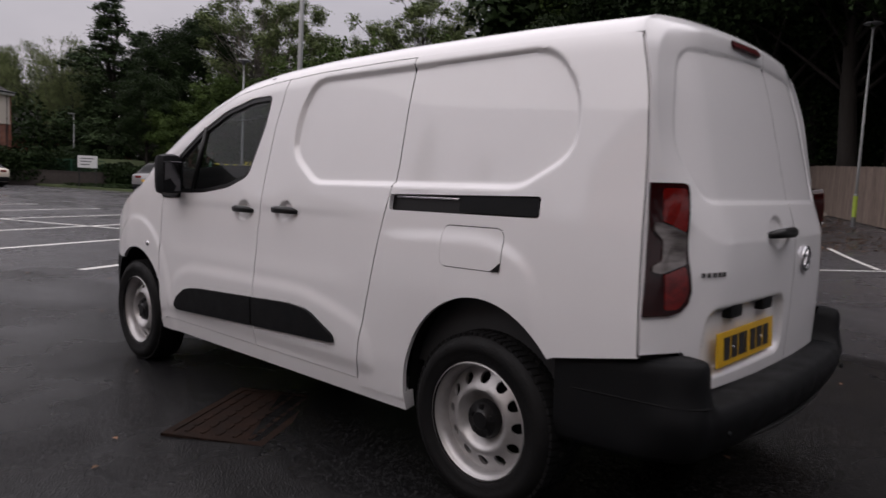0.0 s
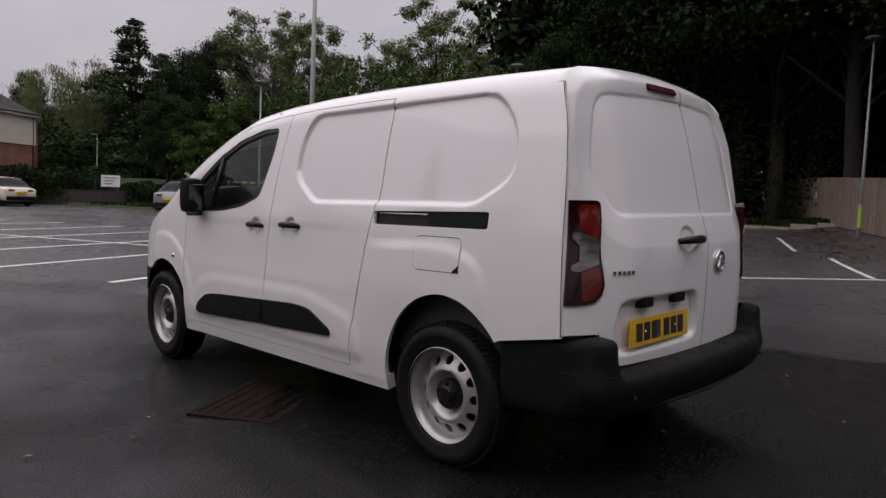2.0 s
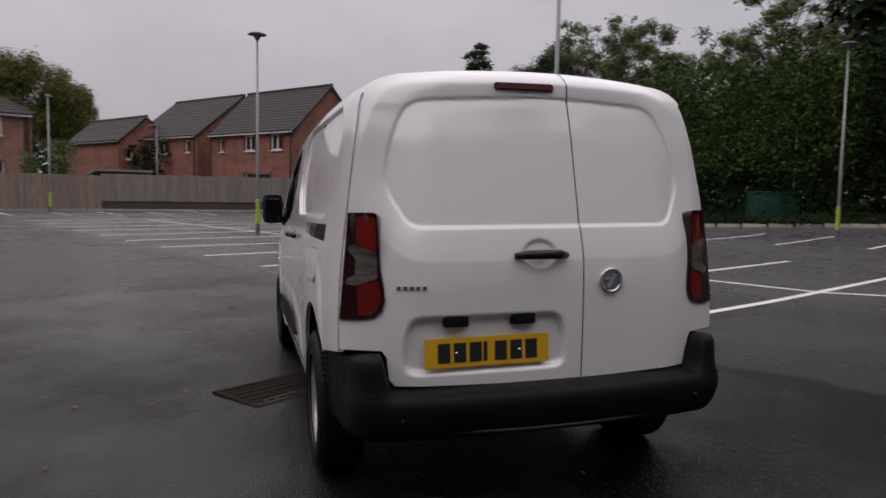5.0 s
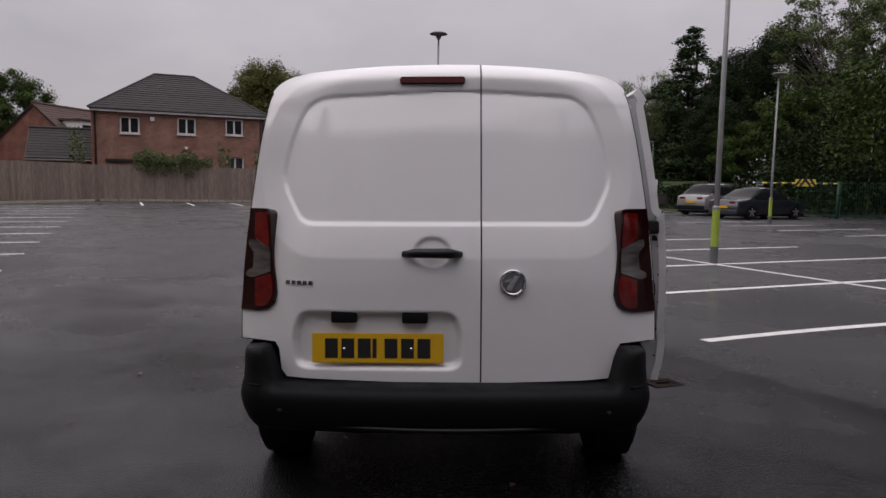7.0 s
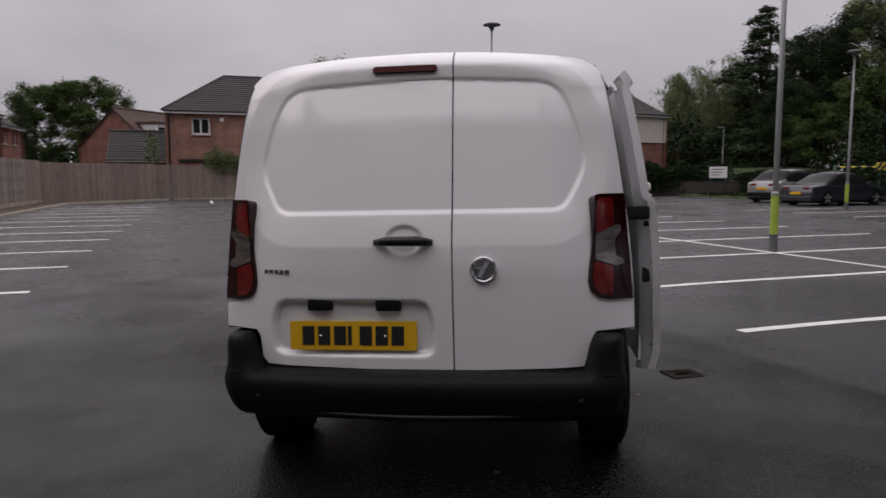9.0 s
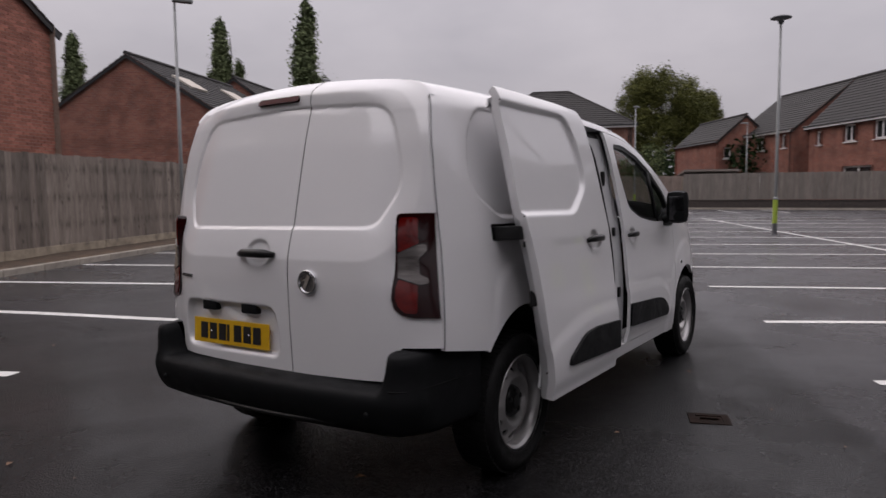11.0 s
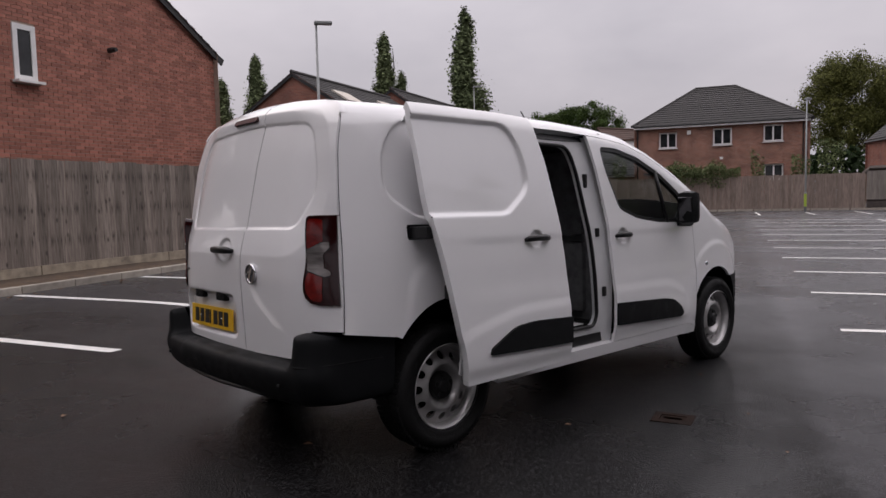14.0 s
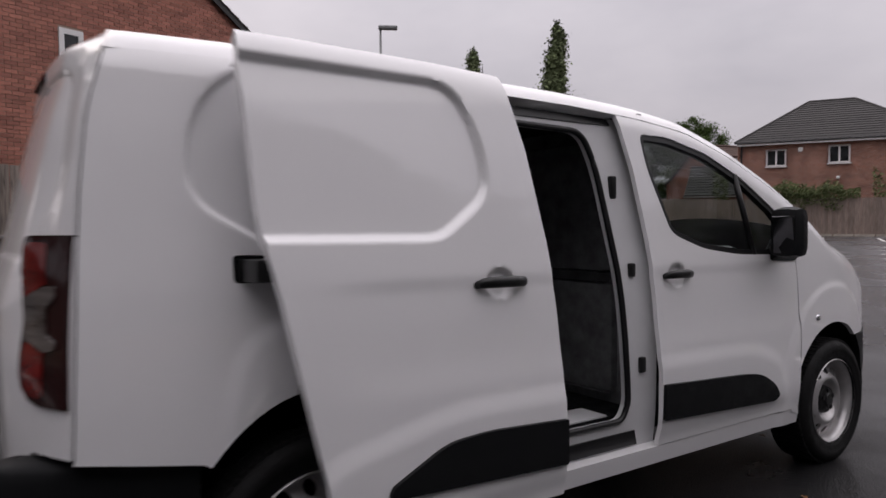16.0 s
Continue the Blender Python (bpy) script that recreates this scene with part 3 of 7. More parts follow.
def wheel(name, side, y, parent):
    """A steel wheel: tyre with tread blocks, rim with twelve round holes, a dark hub cover."""
    w = new(name)
    w.parent = parent
    w.matrix_local = Matrix.Translation((side * 0.862, y, HUB_Z)) @ (Matrix.Rotation(math.pi, 4, "Z") if side < 0 else Matrix.Identity(4))
    tagged(w, "silver steel wheel with a black tyre")
    prof = [(0.212, -0.17), (0.225, -0.185), (0.27, -0.196), (0.298, -0.188), (0.316, -0.165), (0.320, -0.13), (0.322, -0.095), (0.320, -0.055), (0.316, -0.02), (0.300, 0.003), (0.285, 0.010), (0.262, 0.014), (0.258, 0.010), (0.236, 0.012), (0.222, 0.004), (0.212, -0.004)]
    bm = lathe(prof, 96)
    tyre = part("tyre", bm, RUBBER, w, "wet black tyre", angle=0.7)
    bm = bmesh.new()
    for k in range(72):
        a = 2 * math.pi * k / 72
        for x0, x1, tw in ((-0.175, -0.118, 0.02), (-0.112, -0.075, 0), (-0.070, -0.012, -0.02)):
            box(bm, x0, -0.0105, 0.312, x1, 0.0105, 0.3265 - abs((x0 + x1) / 2 + 0.093) * 0.06, m=Matrix.Rotation(a, 4, "X") @ Matrix.Rotation(tw * 6, 4, "Z"))
    part("tread", bm, RUBBER, tyre)
    bm = lathe([(0.214, 0.006), (0.219, 0.003), (0.219, -0.006), (0.208, -0.012), (0.198, -0.020), (0.194, -0.045), (0.190, -0.16), (0.212, -0.175), (0.216, -0.17)], 64)
    part("rim", bm, STEEL, w, "silver steel rim", angle=0.8)
    ring = lambda r, n, cx=0.0, cy=0.0: [(cx + r * math.cos(2 * math.pi * k / n), cy + r * math.sin(2 * math.pi * k / n)) for k in range(n)]
    holes = [ring(0.066, 30)] + [ring(0.0218, 16, 0.157 * math.cos(2 * math.pi * k / 12), 0.157 * math.sin(2 * math.pi * k / 12)) for k in range(12)]
    dish = curve([(0.0, -0.062), (0.066, -0.066), (0.086, -0.056), (0.104, -0.028), (0.115, -0.020), (0.127, -0.028), (0.157, -0.048), (0.178, -0.060), (0.196, -0.062)], 0.010)

    def disc(a, b):
        return np.stack([dish(np.hypot(a, b)), a, b], axis=-1)
    sheet("wheel_disc", ring(0.195, 72), holes, disc, STEEL, w, "silver wheel disc with twelve round holes", step=0.012, rim=0.012)
    bm = lathe([(0.0001, -0.020), (0.030, -0.021), (0.038, -0.028), (0.066, -0.034), (0.073, -0.050), (0.073, -0.070)], 32)
    for k in range(5):
        a = 2 * math.pi * k / 5
        box(bm, -0.034, -0.010, 0.040, -0.024, 0.010, 0.060, bevel=0.003, m=Matrix.Rotation(a, 4, "X"))
    part("hub_cover", bm, SATIN, w, "black hub cover", angle=0.6)
    bm = lathe([(0.05, -0.075), (0.150, -0.075), (0.150, -0.088), (0.05, -0.088)], 32)
    part("brake_disc", bm, DARKIN, w)
    return w


# flanks
for side in (-1, 1):
    base = flank(side)
    front_door(side)
    if side < 0:
        slide_door(side, van)
    gap_at = flank(side, -0.0085)
    if side < 0:
        gap_seal(SLIDE_GAP, gap_at, van)
        gap_seal(FRONT_GAP, gap_at, van)
    gap_seal([(3.433, 0.34), (3.432, 0.7), (3.433, 1.055), (3.522, 1.152)], gap_at, van, 0.005)
    gap_seal([(rear_seam(s), s) for s in (0.665, 0.9, 1.15, 1.3, 1.4, 1.47, 1.54, 1.59, 1.62, 1.64, 1.652)], flank(side, 0.0), van, 0.0016)
    q = sheet("rear_quarter", QUARTER, [grow(RAIL, 0.002)] + ([grow(FLAP, 0.003)] if side < 0 else []), base, WHITE, van, "white rear side panel", rim=side * 0.02, step=0.010)
    sheet("slide_rail", grow(RAIL, 0.002), [], flank(side, -0.022), SATIN, q, "black slide rail", rim=0)
    sheet("rail_cover", rounded([(0.672, 1.072), (1.02, 1.072), (1.02, 1.130), (0.672, 1.134)], 0.01), [], flank(side, -0.004), PLASTIC, q, "black rail cover", rim=side * 0.02)
    bm = bmesh.new()
    P = flank(side, -0.012)(np.linspace(1.03, 1.365, 8), np.full(8, 1.12))
    tube(bm, [tuple(p) for p in P], 0.005, 6)
    part("rail_edge", bm, CHROME, q, "bright rail edge", smooth=True)
    if side < 0:
        gap_seal(FLAP + FLAP[:1], flank(side, -0.0065), q, 0.005)
        fl = sheet("fuel_flap", grow(FLAP, -0.0005), [], flank(side, 0.0015), WHITE, q, "white fuel flap", rim=side * 0.012)
        sheet("flap_notch", rounded([(0.80, 0.872), (0.84, 0.872), (0.80, 0.905)], 0.006), [], flank(side, 0.0035), SATIN, fl, rim=side * 0.004)
    wg = sheet("front_wing", WING, [], base, WHITE, van, "white front wing", rim=side * 0.02, step=0.014)
    sheet("nose_corner", NOSE, [], flank(side, 0.006), PLASTIC, van, "black front bumper corner", rim=side * 0.03)
    bm = bmesh.new()
    bmesh.ops.create_uvsphere(bm, u_segments=12, v_segments=8, radius=0.02)
    bmesh.ops.scale(bm, vec=(0.4, 1.2, 0.8), verts=bm.verts)
    bmesh.ops.translate(bm, vec=tuple(base(np.array([3.60]), np.array([0.765]))[0]), verts=bm.verts)
    part("side_repeater", bm, CHROME, wg, "small clear side repeater", smooth=True)
    sheet("sill", [(1.283, 0.258), (3.452, 0.258), (3.448, 0.331), (1.283, 0.331)], [], flank(side, -0.004), WHITE, van, "white sill", rim=side * 0.05)
    if side > 0:
        # the opening behind the door that stands open
        HOLE = rounded([(1.42, 0.46), (2.20, 0.455), (2.235, 0.52), (2.20, 1.0), (2.13, 1.45), (2.08, 1.59), (1.40, 1.60), (1.36, 1.3)], [0.03, 0.05, 0.08, 0.1, 0.1, 0.09, 0.06, 0.05])
        frame_out = [(1.34, 0.31), (2.41, 0.31), (2.41, 0.7), (2.39, 1.1), (2.30, 1.66), (1.31, 1.66)]
        jamb = sheet("door_frame", frame_out, [HOLE], flank(side, -0.050, True), INNER, van, "grey painted door frame", rim=side * 0.03)
        slat_loop(HOLE, flank(side, -0.046, True), 0.012, "door_seal", SATIN, jamb, "black rubber door seal")
        bm = bmesh.new()
        for yy, zz, hh in ((2.215, 1.375, 0.045), (2.275, 1.045, 0.028), (2.315, 0.665, 0.032)):
            x = float(flank(side, -0.048, True)(np.array([yy]), np.array([zz]))[0][0])
            part("door_latch", boxed(x - 0.01, yy - 0.017, zz - hh, x + 0.012, yy + 0.017, zz + hh, bevel=0.008), SATIN, jamb, "black door latch", angle=0.6)
        sheet("step_track", [(1.60, 0.345), (2.30, 0.345), (2.28, 0.405), (1.60, 0.405)], [], flank(side, -0.044, True), SATIN, jamb, "black lower slide track", rim=side * 0.02)
        sheet("top_track", [(1.36, 1.625), (2.25, 1.625), (2.24, 1.655), (1.36, 1.655)], [], flank(side, -0.044, True), SATIN, jamb, "black upper slide track", rim=side * 0.02)
        opened = slide_door(side, van)
        opened.matrix_local = Matrix.Translation((0.16, -0.70, 0.012)) @ Matrix.Translation((0.80, 0, 1.0)) @ Matrix.Rotation(radians(-1.5), 4, "Y") @ Matrix.Translation((-0.80, 0, -1.0))
        bm = bmesh.new()
        box(bm, 0.800, 0.68, 1.072, 0.96, 0.80, 1.132, bevel=0.012)
        box(bm, 0.89, 0.72, 1.082, 0.945, 0.98, 1.122, bevel=0.010)
        part("door_arm", bm, SATIN, opened, "black door arm", angle=0.6).location = (-0.15, 0.70, -0.012)
        for zz, hh in ((1.075, 0.05), (0.80, 0.035)):
            bm = boxed(0.79, 0.0, zz - hh, 0.822, 0.055, zz + hh, bevel=0.008)
            o = part("door_lock", bm, SATIN, opened, "black door lock", angle=0.6)
            o.location = (0, 1.44 + (0.05 if zz < 1 else 0), 0)
    else:
        sheet("inner_frame", [(1.34, 0.31), (2.41, 0.31), (2.39, 1.1), (2.30, 1.66), (1.31, 1.66)], [], flank(side, -0.055, True), DARKIN, van, rim=0, step=0.06)
    for k, (cy, lo) in enumerate(((0.90, -5), (AXLE_F, -5))):
        bm = bmesh.new()
        n = 20
        rr = (0.392, 0.447) if k == 0 else (0.418, 0.413)
        rows = [[bm.verts.new((side * x, cy + rr[0] * math.cos(radians(t)), 0.33 + rr[1] * math.sin(radians(t)))) for t in np.linspace(-3, 183, n)] for x in (0.815, 0.55)]
        for i in range(n - 1):
            bm.faces.new((rows[0][i], rows[0][i + 1], rows[1][i + 1], rows[1][i]))
        bm.faces.new(rows[1])
        part("wheel_housing", bm, DARKIN, van, "black wheel housing", smooth=True)
    wheel("rear_wheel", side, AXLE_R, van)
    wheel("front_wheel", side, AXLE_F, van)


# roof, screen, bonnet
def strip_grid(ys, s_of):
    """Rows of skin points from the left flank over the roof to the right one."""
    rows = []
    for y in ys:
        ss = s_of(y)
        a = flank(-1, plain=True)(np.full(len(ss), y), ss)
        b = flank(1, plain=True)(np.full(len(ss), y), ss)[::-1]
        rows.append(np.concatenate([a, b[1:]]))
    return rows


def roof_s(y):
    s1 = float(edge_z(y)) - 0.135
    xr = float(side_profile(s1) + taper(y)) - 0.15
    return np.concatenate([np.linspace(s1 + 0.055, s1 + 0.20, 9), np.linspace(s1 + 0.22, s1 + 0.20 + max(xr, 0.05), 14)])


# the roof turns down behind the rear doors
roof_rows = strip_grid(np.concatenate([[0.41, 0.43, 0.45], np.linspace(0.5, 2.84, 40)]), roof_s)
for p in roof_rows[0]:
    p[1] = float(seam_y(min(p[2], 1.755))) - 0.004 if p[2] < 1.755 else 0.410
roof_rows.insert(0, roof_rows[0] * np.array([0.985, 1, 1]) + np.array([0, -0.004, -0.030]))
grid_mesh("roof", roof_rows, WHITE, van, "white roof")
ws = []
for y in np.linspace(2.84, 3.84, 22):
    ss = roof_s(y)[9:]
    a = flank(-1, -0.006, True)(np.full(len(ss), y), ss)
    b = flank(1, -0.006, True)(np.full(len(ss), y), ss)[::-1]
    ws.append(np.concatenate([a, b[1:]]))
g = grid_mesh("windscreen", ws, GLASS, van, "clear windscreen")
g.visible_shadow = False
for side in (-1, 1):
    rows = [flank(side, plain=True)(np.full(11, y), roof_s(y)[:11]) for y in np.linspace(2.84, 3.86, 24)]
    grid_mesh("front_pillar", rows, WHITE, van, "white windscreen pillar")
grid_mesh("bonnet", strip_grid(np.concatenate([np.linspace(3.84, 4.6, 22), [4.65, 4.69, 4.72, 4.735]]), roof_s), WHITE, van, "white bonnet")
bm = bmesh.new()
box(bm, -0.46, 4.60, 0.24, 0.46, 4.735, 0.66, bevel=0.05)
part("front_bumper", bm, PLASTIC, van, "black front bumper", angle=0.8)
part("aerial", tube(bmesh.new(), [(0, 2.60, 1.79), (0, 2.57, 1.83), (0, 2.48, 1.93)], [0.02, 0.008, 0.004], 8), SATIN, van, smooth=True)

# rear doors
SPLIT = 0.142
HW = lambda z: float(half_width(min(z, 1.750)))
zs_edge = [0.672, 0.8, 1.0, 1.2, 1.35, 1.5, 1.58, 1.63, 1.66, 1.69, 1.71, 1.727, 1.739]
EDGE_R = [(HW(z) - 0.003, z) for z in zs_edge]
TOP_R = [(x, 1.744 + 0.036 * (1 - (x / 0.60) ** 2)) for x in (0.55, 0.47, 0.36, 0.25)]
LOW = [(SPLIT, 0.518), (0.632, 0.532), (0.655, 0.558), (0.662, 0.64), (0.680, 0.668)]
RIGHT_DOOR = [(SPLIT + G, 0.518)] + LOW[1:] + EDGE_R + TOP_R + [(SPLIT + G, 1.744 + 0.036 * (1 - (SPLIT / 0.60) ** 2))]
RIGHT_DOOR = [(x + (0.010 if x > 0.6 else 0.0), z) for x, z in RIGHT_DOOR]
full = [(x + (0.010 if x < -0.6 else 0.0), z) for x, z in mirrored([(0.0, 0.516)] + LOW[1:] + EDGE_R + TOP_R + [(0.0, 1.780)])]
LEFT_DOOR = full + [(SPLIT - G, 0.516), (SPLIT - G, 1.7777)]
right_rear = sheet("rear_door", RIGHT_DOOR, [], tail(), WHITE, van, "white right-hand rear door", step=0.009, rim=0.02)
left_rear = sheet("rear_door", LEFT_DOOR, [], tail(), WHITE, van, "wider white left-hand rear door", step=0.009, rim=0.02)
gap_seal([(SPLIT, 0.525), (SPLIT, 1.0), (SPLIT, 1.4), (SPLIT, 1.772)], tail(-0.0045), right_rear, 0.0042)
sheet("rear_backing", [(-0.70, 0.5), (0.70, 0.5), (0.70, 1.3), (0.60, 1.69), (-0.60, 1.69), (-0.70, 1.3)], [], tail(-0.05, True), DARKIN, van, rim=0, step=0.08)
for door, pts in ((left_rear, [(-0.156, 1.021), (-0.11, 1.027), (0.02, 1.027), (0.066, 1.021)]),):
    bm = bmesh.new()
    P = tail(0.026, True)(np.array([p[0] for p in pts]), np.array([p[1] for p in pts]))
    P[0][1] += 0.022
    P[-1][1] += 0.022
    tube(bm, [tuple(p) for p in P], [0.012, 0.018, 0.020, 0.012], 10)
    part("door_handle", bm, SATIN, door, "black rear door handle", smooth=True)

for lx in (-0.388, -0.113):
    bm = bmesh.new()
    y = float(tail()(np.array([lx]), np.array([0.77]))[0][1])
    box(bm, lx - 0.05, y - 0.030, 0.752, lx + 0.05, y + 0.02, 0.800, bevel=0.010)
    part("plate_lamp", bm, PLASTIC, left_rear, "black number plate lamp", angle=0.6)
plate = part("number_plate", boxed(-0.256, -0.003, -0.0575, 0.256, 0.003, 0.0575, bevel=0.002, m=pose(-0.258, 0.168, 0.653, -2, 0, 0)), PLATE, left_rear, "yellow number plate")
for k, (bx, bw) in enumerate(((-0.202, 0.050), (-0.138, 0.050), (-0.074, 0.050), (-0.034, 0.016), (0.030, 0.050), (0.094, 0.050), (0.158, 0.050))):
    part("plate_bar", boxed(bx - bw / 2 + 0.022, -0.0048, -0.038, bx + bw / 2 + 0.022, -0.0028, 0.038, m=pose(-0.258, 0.168, 0.653, -2, 0, 0)), INK, plate, "black bar")
for bx in (-0.13, 0.13):
    bm = lathe([(0.0001, -0.006), (0.006, -0.005), (0.007, 0)], 10)
    bmesh.ops.transform(bm, matrix=pose(-0.258 + bx, 0.166, 0.651, 0, 0, 90), verts=bm.verts)
    part("plate_screw", bm, CHROME, plate, smooth=True)
# name in plain chrome dashes, and the round badge
for k in range(5):
    bx = -0.618 + 0.0235 * k
    P = tail(0.002)(np.array([bx + 0.009]), np.array([0.908]))[0]
    bm = boxed(-0.0085, -0.004, -0.0075, 0.0085, 0.003, 0.0075, bevel=0.002, m=Matrix.Translation(P))
    part("name_bar", bm, BADGEGREY, left_rear, "small dark chrome bar")
P = tail(0.004)(np.array([0.262]), np.array([0.914]))[0]
bm = lathe([(0.0475, 0.004), (0.052, -0.004), (0.050, -0.009), (0.044, -0.010), (0.040, -0.005)], 40)
bmesh.ops.transform(bm, matrix=Matrix.Translation(P) @ pose(0, 0, 0, 0, 0, 90), verts=bm.verts)
badge = part("badge", bm, CHROME, right_rear, "round chrome badge", smooth=True)
bm = lathe([(0.0001, -0.004), (0.041, -0.004)], 32)
bmesh.ops.transform(bm, matrix=Matrix.Translation(P) @ pose(0, 0, 0, 0, 0, 90), verts=bm.verts)
part("badge_field", bm, BADGEGREY, badge, "dark badge field")
bm = boxed(-0.011, -0.009, -0.036, 0.011, -0.002, 0.036, bevel=0.004, m=Matrix.Translation(P) @ pose(0, 0, 0, 0, 28, 0))
part("badge_bar", bm, CHROME, badge, "chrome badge figure")
bm = boxed(-0.030, -0.008, -0.006, 0.020, -0.002, 0.006, bevel=0.003, m=Matrix.Translation(P) @ pose(0, 0, 0.012, 0, -15, 0))
part("badge_bar", bm, CHROME, badge, "chrome badge figure")
# high brake lamp
BRAKE = rounded([(-0.176, 1.690), (0.076, 1.690), (0.079, 1.704), (0.073, 1.715), (-0.174, 1.715), (-0.181, 1.703)], 0.010)
sheet("brake_lamp", BRAKE, [], tail(0.0015, True), BRAKELENS, left_rear, "dark red high brake lamp", rim=0.01, step=0.012)
gap_seal(BRAKE + BRAKE[:1], tail(0.0, True), left_rear, 0.0018)

# rear lamps
LAMP = [(0.815, 1.194), (0.676, 1.194), (0.665, 1.190), (0.659, 1.180), (0.654, 1.02), (0.648, 0.96), (0.640, 0.905), (0.637, 0.860), (0.648, 0.822), (0.676, 0.797), (0.72, 0.788), (0.815, 0.788)]
LAMP = [(x + 0.022, z) for x, z in LAMP]
LENS_TOP = [(0.672, 1.178), (0.666, 1.09), (0.666, 1.042), (0.735, 1.078), (0.735, 1.082), (0.732, 1.178)]
LENS_MID = [(0.664, 1.040), (0.664, 0.945), (0.745, 0.918), (0.776, 0.925), (0.772, 0.944), (0.742, 0.958), (0.738, 1.020), (0.764, 1.048), (0.762, 1.075), (0.735, 1.073)]
LENS_LOW = [(0.664, 0.940), (0.655, 0.905), (0.653, 0.862), (0.664, 0.832), (0.687, 0.808), (0.734, 0.805), (0.734, 0.910), (0.735, 0.915)]
LENS_TOP, LENS_MID, LENS_LOW = [[(x + 0.022, z) for x, z in poly] for poly in (LENS_TOP, LENS_MID, LENS_LOW)]


def lamp_skin(off):
    """The lamp stands up straight where the doors lean in."""
    base = tail(off, True)

    def at(x, z):
        p = base(x, z)
        p[..., 1] -= 0.030 * step01(p[..., 2], 0.96, 1.19) * (1 - step01(np.abs(p[..., 0] - 0.010), 0.70, 0.80))
        return p
    return at


for side in (-1, 1):
    def flipx(poly):
        out = [(min(x, HW(z) + side * 0.010), z) for x, z in poly]
        return out if side > 0 else mirrored(out)
    lamp = sheet("rear_lamp", flipx(LAMP[::-1]), [], lamp_skin(0.010), SMOKED, van, "tall red and clear rear lamp", rim=0.045, step=0.014)
    sheet("red_lens", flipx(rounded(LENS_TOP, 0.012)), [], lamp_skin(0.0135), REDLENS, lamp, "red brake lens", rim=0.004, step=0.012)
    sheet("clear_lens", flipx(rounded(LENS_MID, 0.008)), [], lamp_skin(0.0165), CLEARLENS, lamp, "clear indicator lens", rim=0.006, step=0.012)
    sheet("red_lens", flipx(rounded(LENS_LOW, 0.012)), [], lamp_skin(0.0135), REDLENS, lamp, "red tail lens", rim=0.004, step=0.012)


# rear bumper: one moulding round the tail, with raised corners
def bumper_line(n=40):
    """Plan of the bumper from the left wheel arch round the tail to the right one."""
    out = []
    for t in np.linspace(-1, 1, 2 * n + 1):
        a = abs(t)
        if a < 0.62:
            x, y = 0.005 + 0.703 * a / 0.62, 0.045 + 0.050 * (a / 0.62) ** 2.6
        elif a < 0.82:
            f = (a - 0.62) / 0.20
            x, y = 0.708 + 0.097 * math.sin(f * math.pi / 2), 0.095 + 0.135 * (1 - math.cos(f * math.pi / 2))
        else:
            f = (a - 0.82) / 0.18
            x, y = 0.805 + 0.035 * f, 0.23 + 0.345 * f
        out.append((math.copysign(x, t) if t else 0.0, y))
    return out


LOWPROF = [(-0.16, 0.335), (-0.10, 0.325), (-0.072, 0.332), (-0.046, 0.348), (-0.024, 0.378), (-0.008, 0.415), (0.000, 0.448), (0.003, 0.474)]
SHELF = [(0.000, 0.492), (-0.010, 0.507), (-0.026, 0.515), (-0.060, 0.519), (-0.095, 0.520), (-0.12, 0.521), (-0.13, 0.522), (-0.14, 0.523)]
HORN = [(-0.002, 0.502), (-0.010, 0.530), (-0.014, 0.570), (-0.015, 0.615), (-0.018, 0.640), (-0.026, 0.655), (-0.046, 0.662), (-0.10, 0.664)]
FLAT = [(-0.16, 0.335), (-0.05, 0.325), (-0.020, 0.335), (-0.012, 0.355), (-0.009, 0.385), (-0.008, 0.415), (-0.008, 0.448), (-0.008, 0.474),
        (-0.008, 0.502), (-0.008, 0.530), (-0.008, 0.570), (-0.008, 0.605), (-0.010, 0.632), (-0.016, 0.643), (-0.030, 0.648), (-0.10, 0.650)]


def bumper_section(p):
    """The moulding's section at a point of its plan: a rolled bar with a shelf at the tail, a raised horn at the corner, flat along the side."""
    horn = float(step01(np.array([abs(p.x)]), 0.655, 0.700)[0])
    flat = float(step01(np.array([p.y]), 0.17, 0.30)[0])
    out = []
    for (a, b), (c, d), (e, f) in zip(LOWPROF + SHELF, LOWPROF + HORN, FLAT):
        x, z = a + (c - a) * horn, b + (d - b) * horn
        out.append((x + (e - x) * flat, z + (f - z) * flat))
    return out


def bumper_rows(line):
    """Lays the section along the plan line."""
    pts = [Vector(p) for p in line]
    rows = []
    for i, p in enumerate(pts):
        t = (pts[min(i + 1, len(pts) - 1)] - pts[max(i - 1, 0)]).normalized()
        rows.append([(p.x + t.y * d, p.y - t.x * d, z) for d, z in bumper_section(p)])
    return rows


bumper = grid_mesh("rear_bumper", bumper_rows(bumper_line(90)), PLASTIC, van, "black plastic rear bumper")
for side in (-1, 1):
    # the parting line between the horn and the bar
    pts = [Vector(p) for p in bumper_line(60) if p[0] * side > 0.71 and p[1] < 0.52]
    tube_pts = [(p.x - side * 0.010, p.y + 0.004 * (p.y < 0.2), 0.522) for p in pts]
    part("parting_line", tube(bmesh.new(), tube_pts, 0.004, 5), DARKIN, bumper, smooth=True)
    bm = lathe([(0.0001, -0.004), (0.010, -0.003), (0.011, 0.004)], 14)
    bmesh.ops.transform(bm, matrix=pose(side * 0.62, 0.070, 0.43, 0, 0, 90 - side * 12), verts=bm.verts)
    part("parking_sensor", bm, PLASTIC, bumper, "round parking sensor", smooth=True)
bm = bmesh.new()
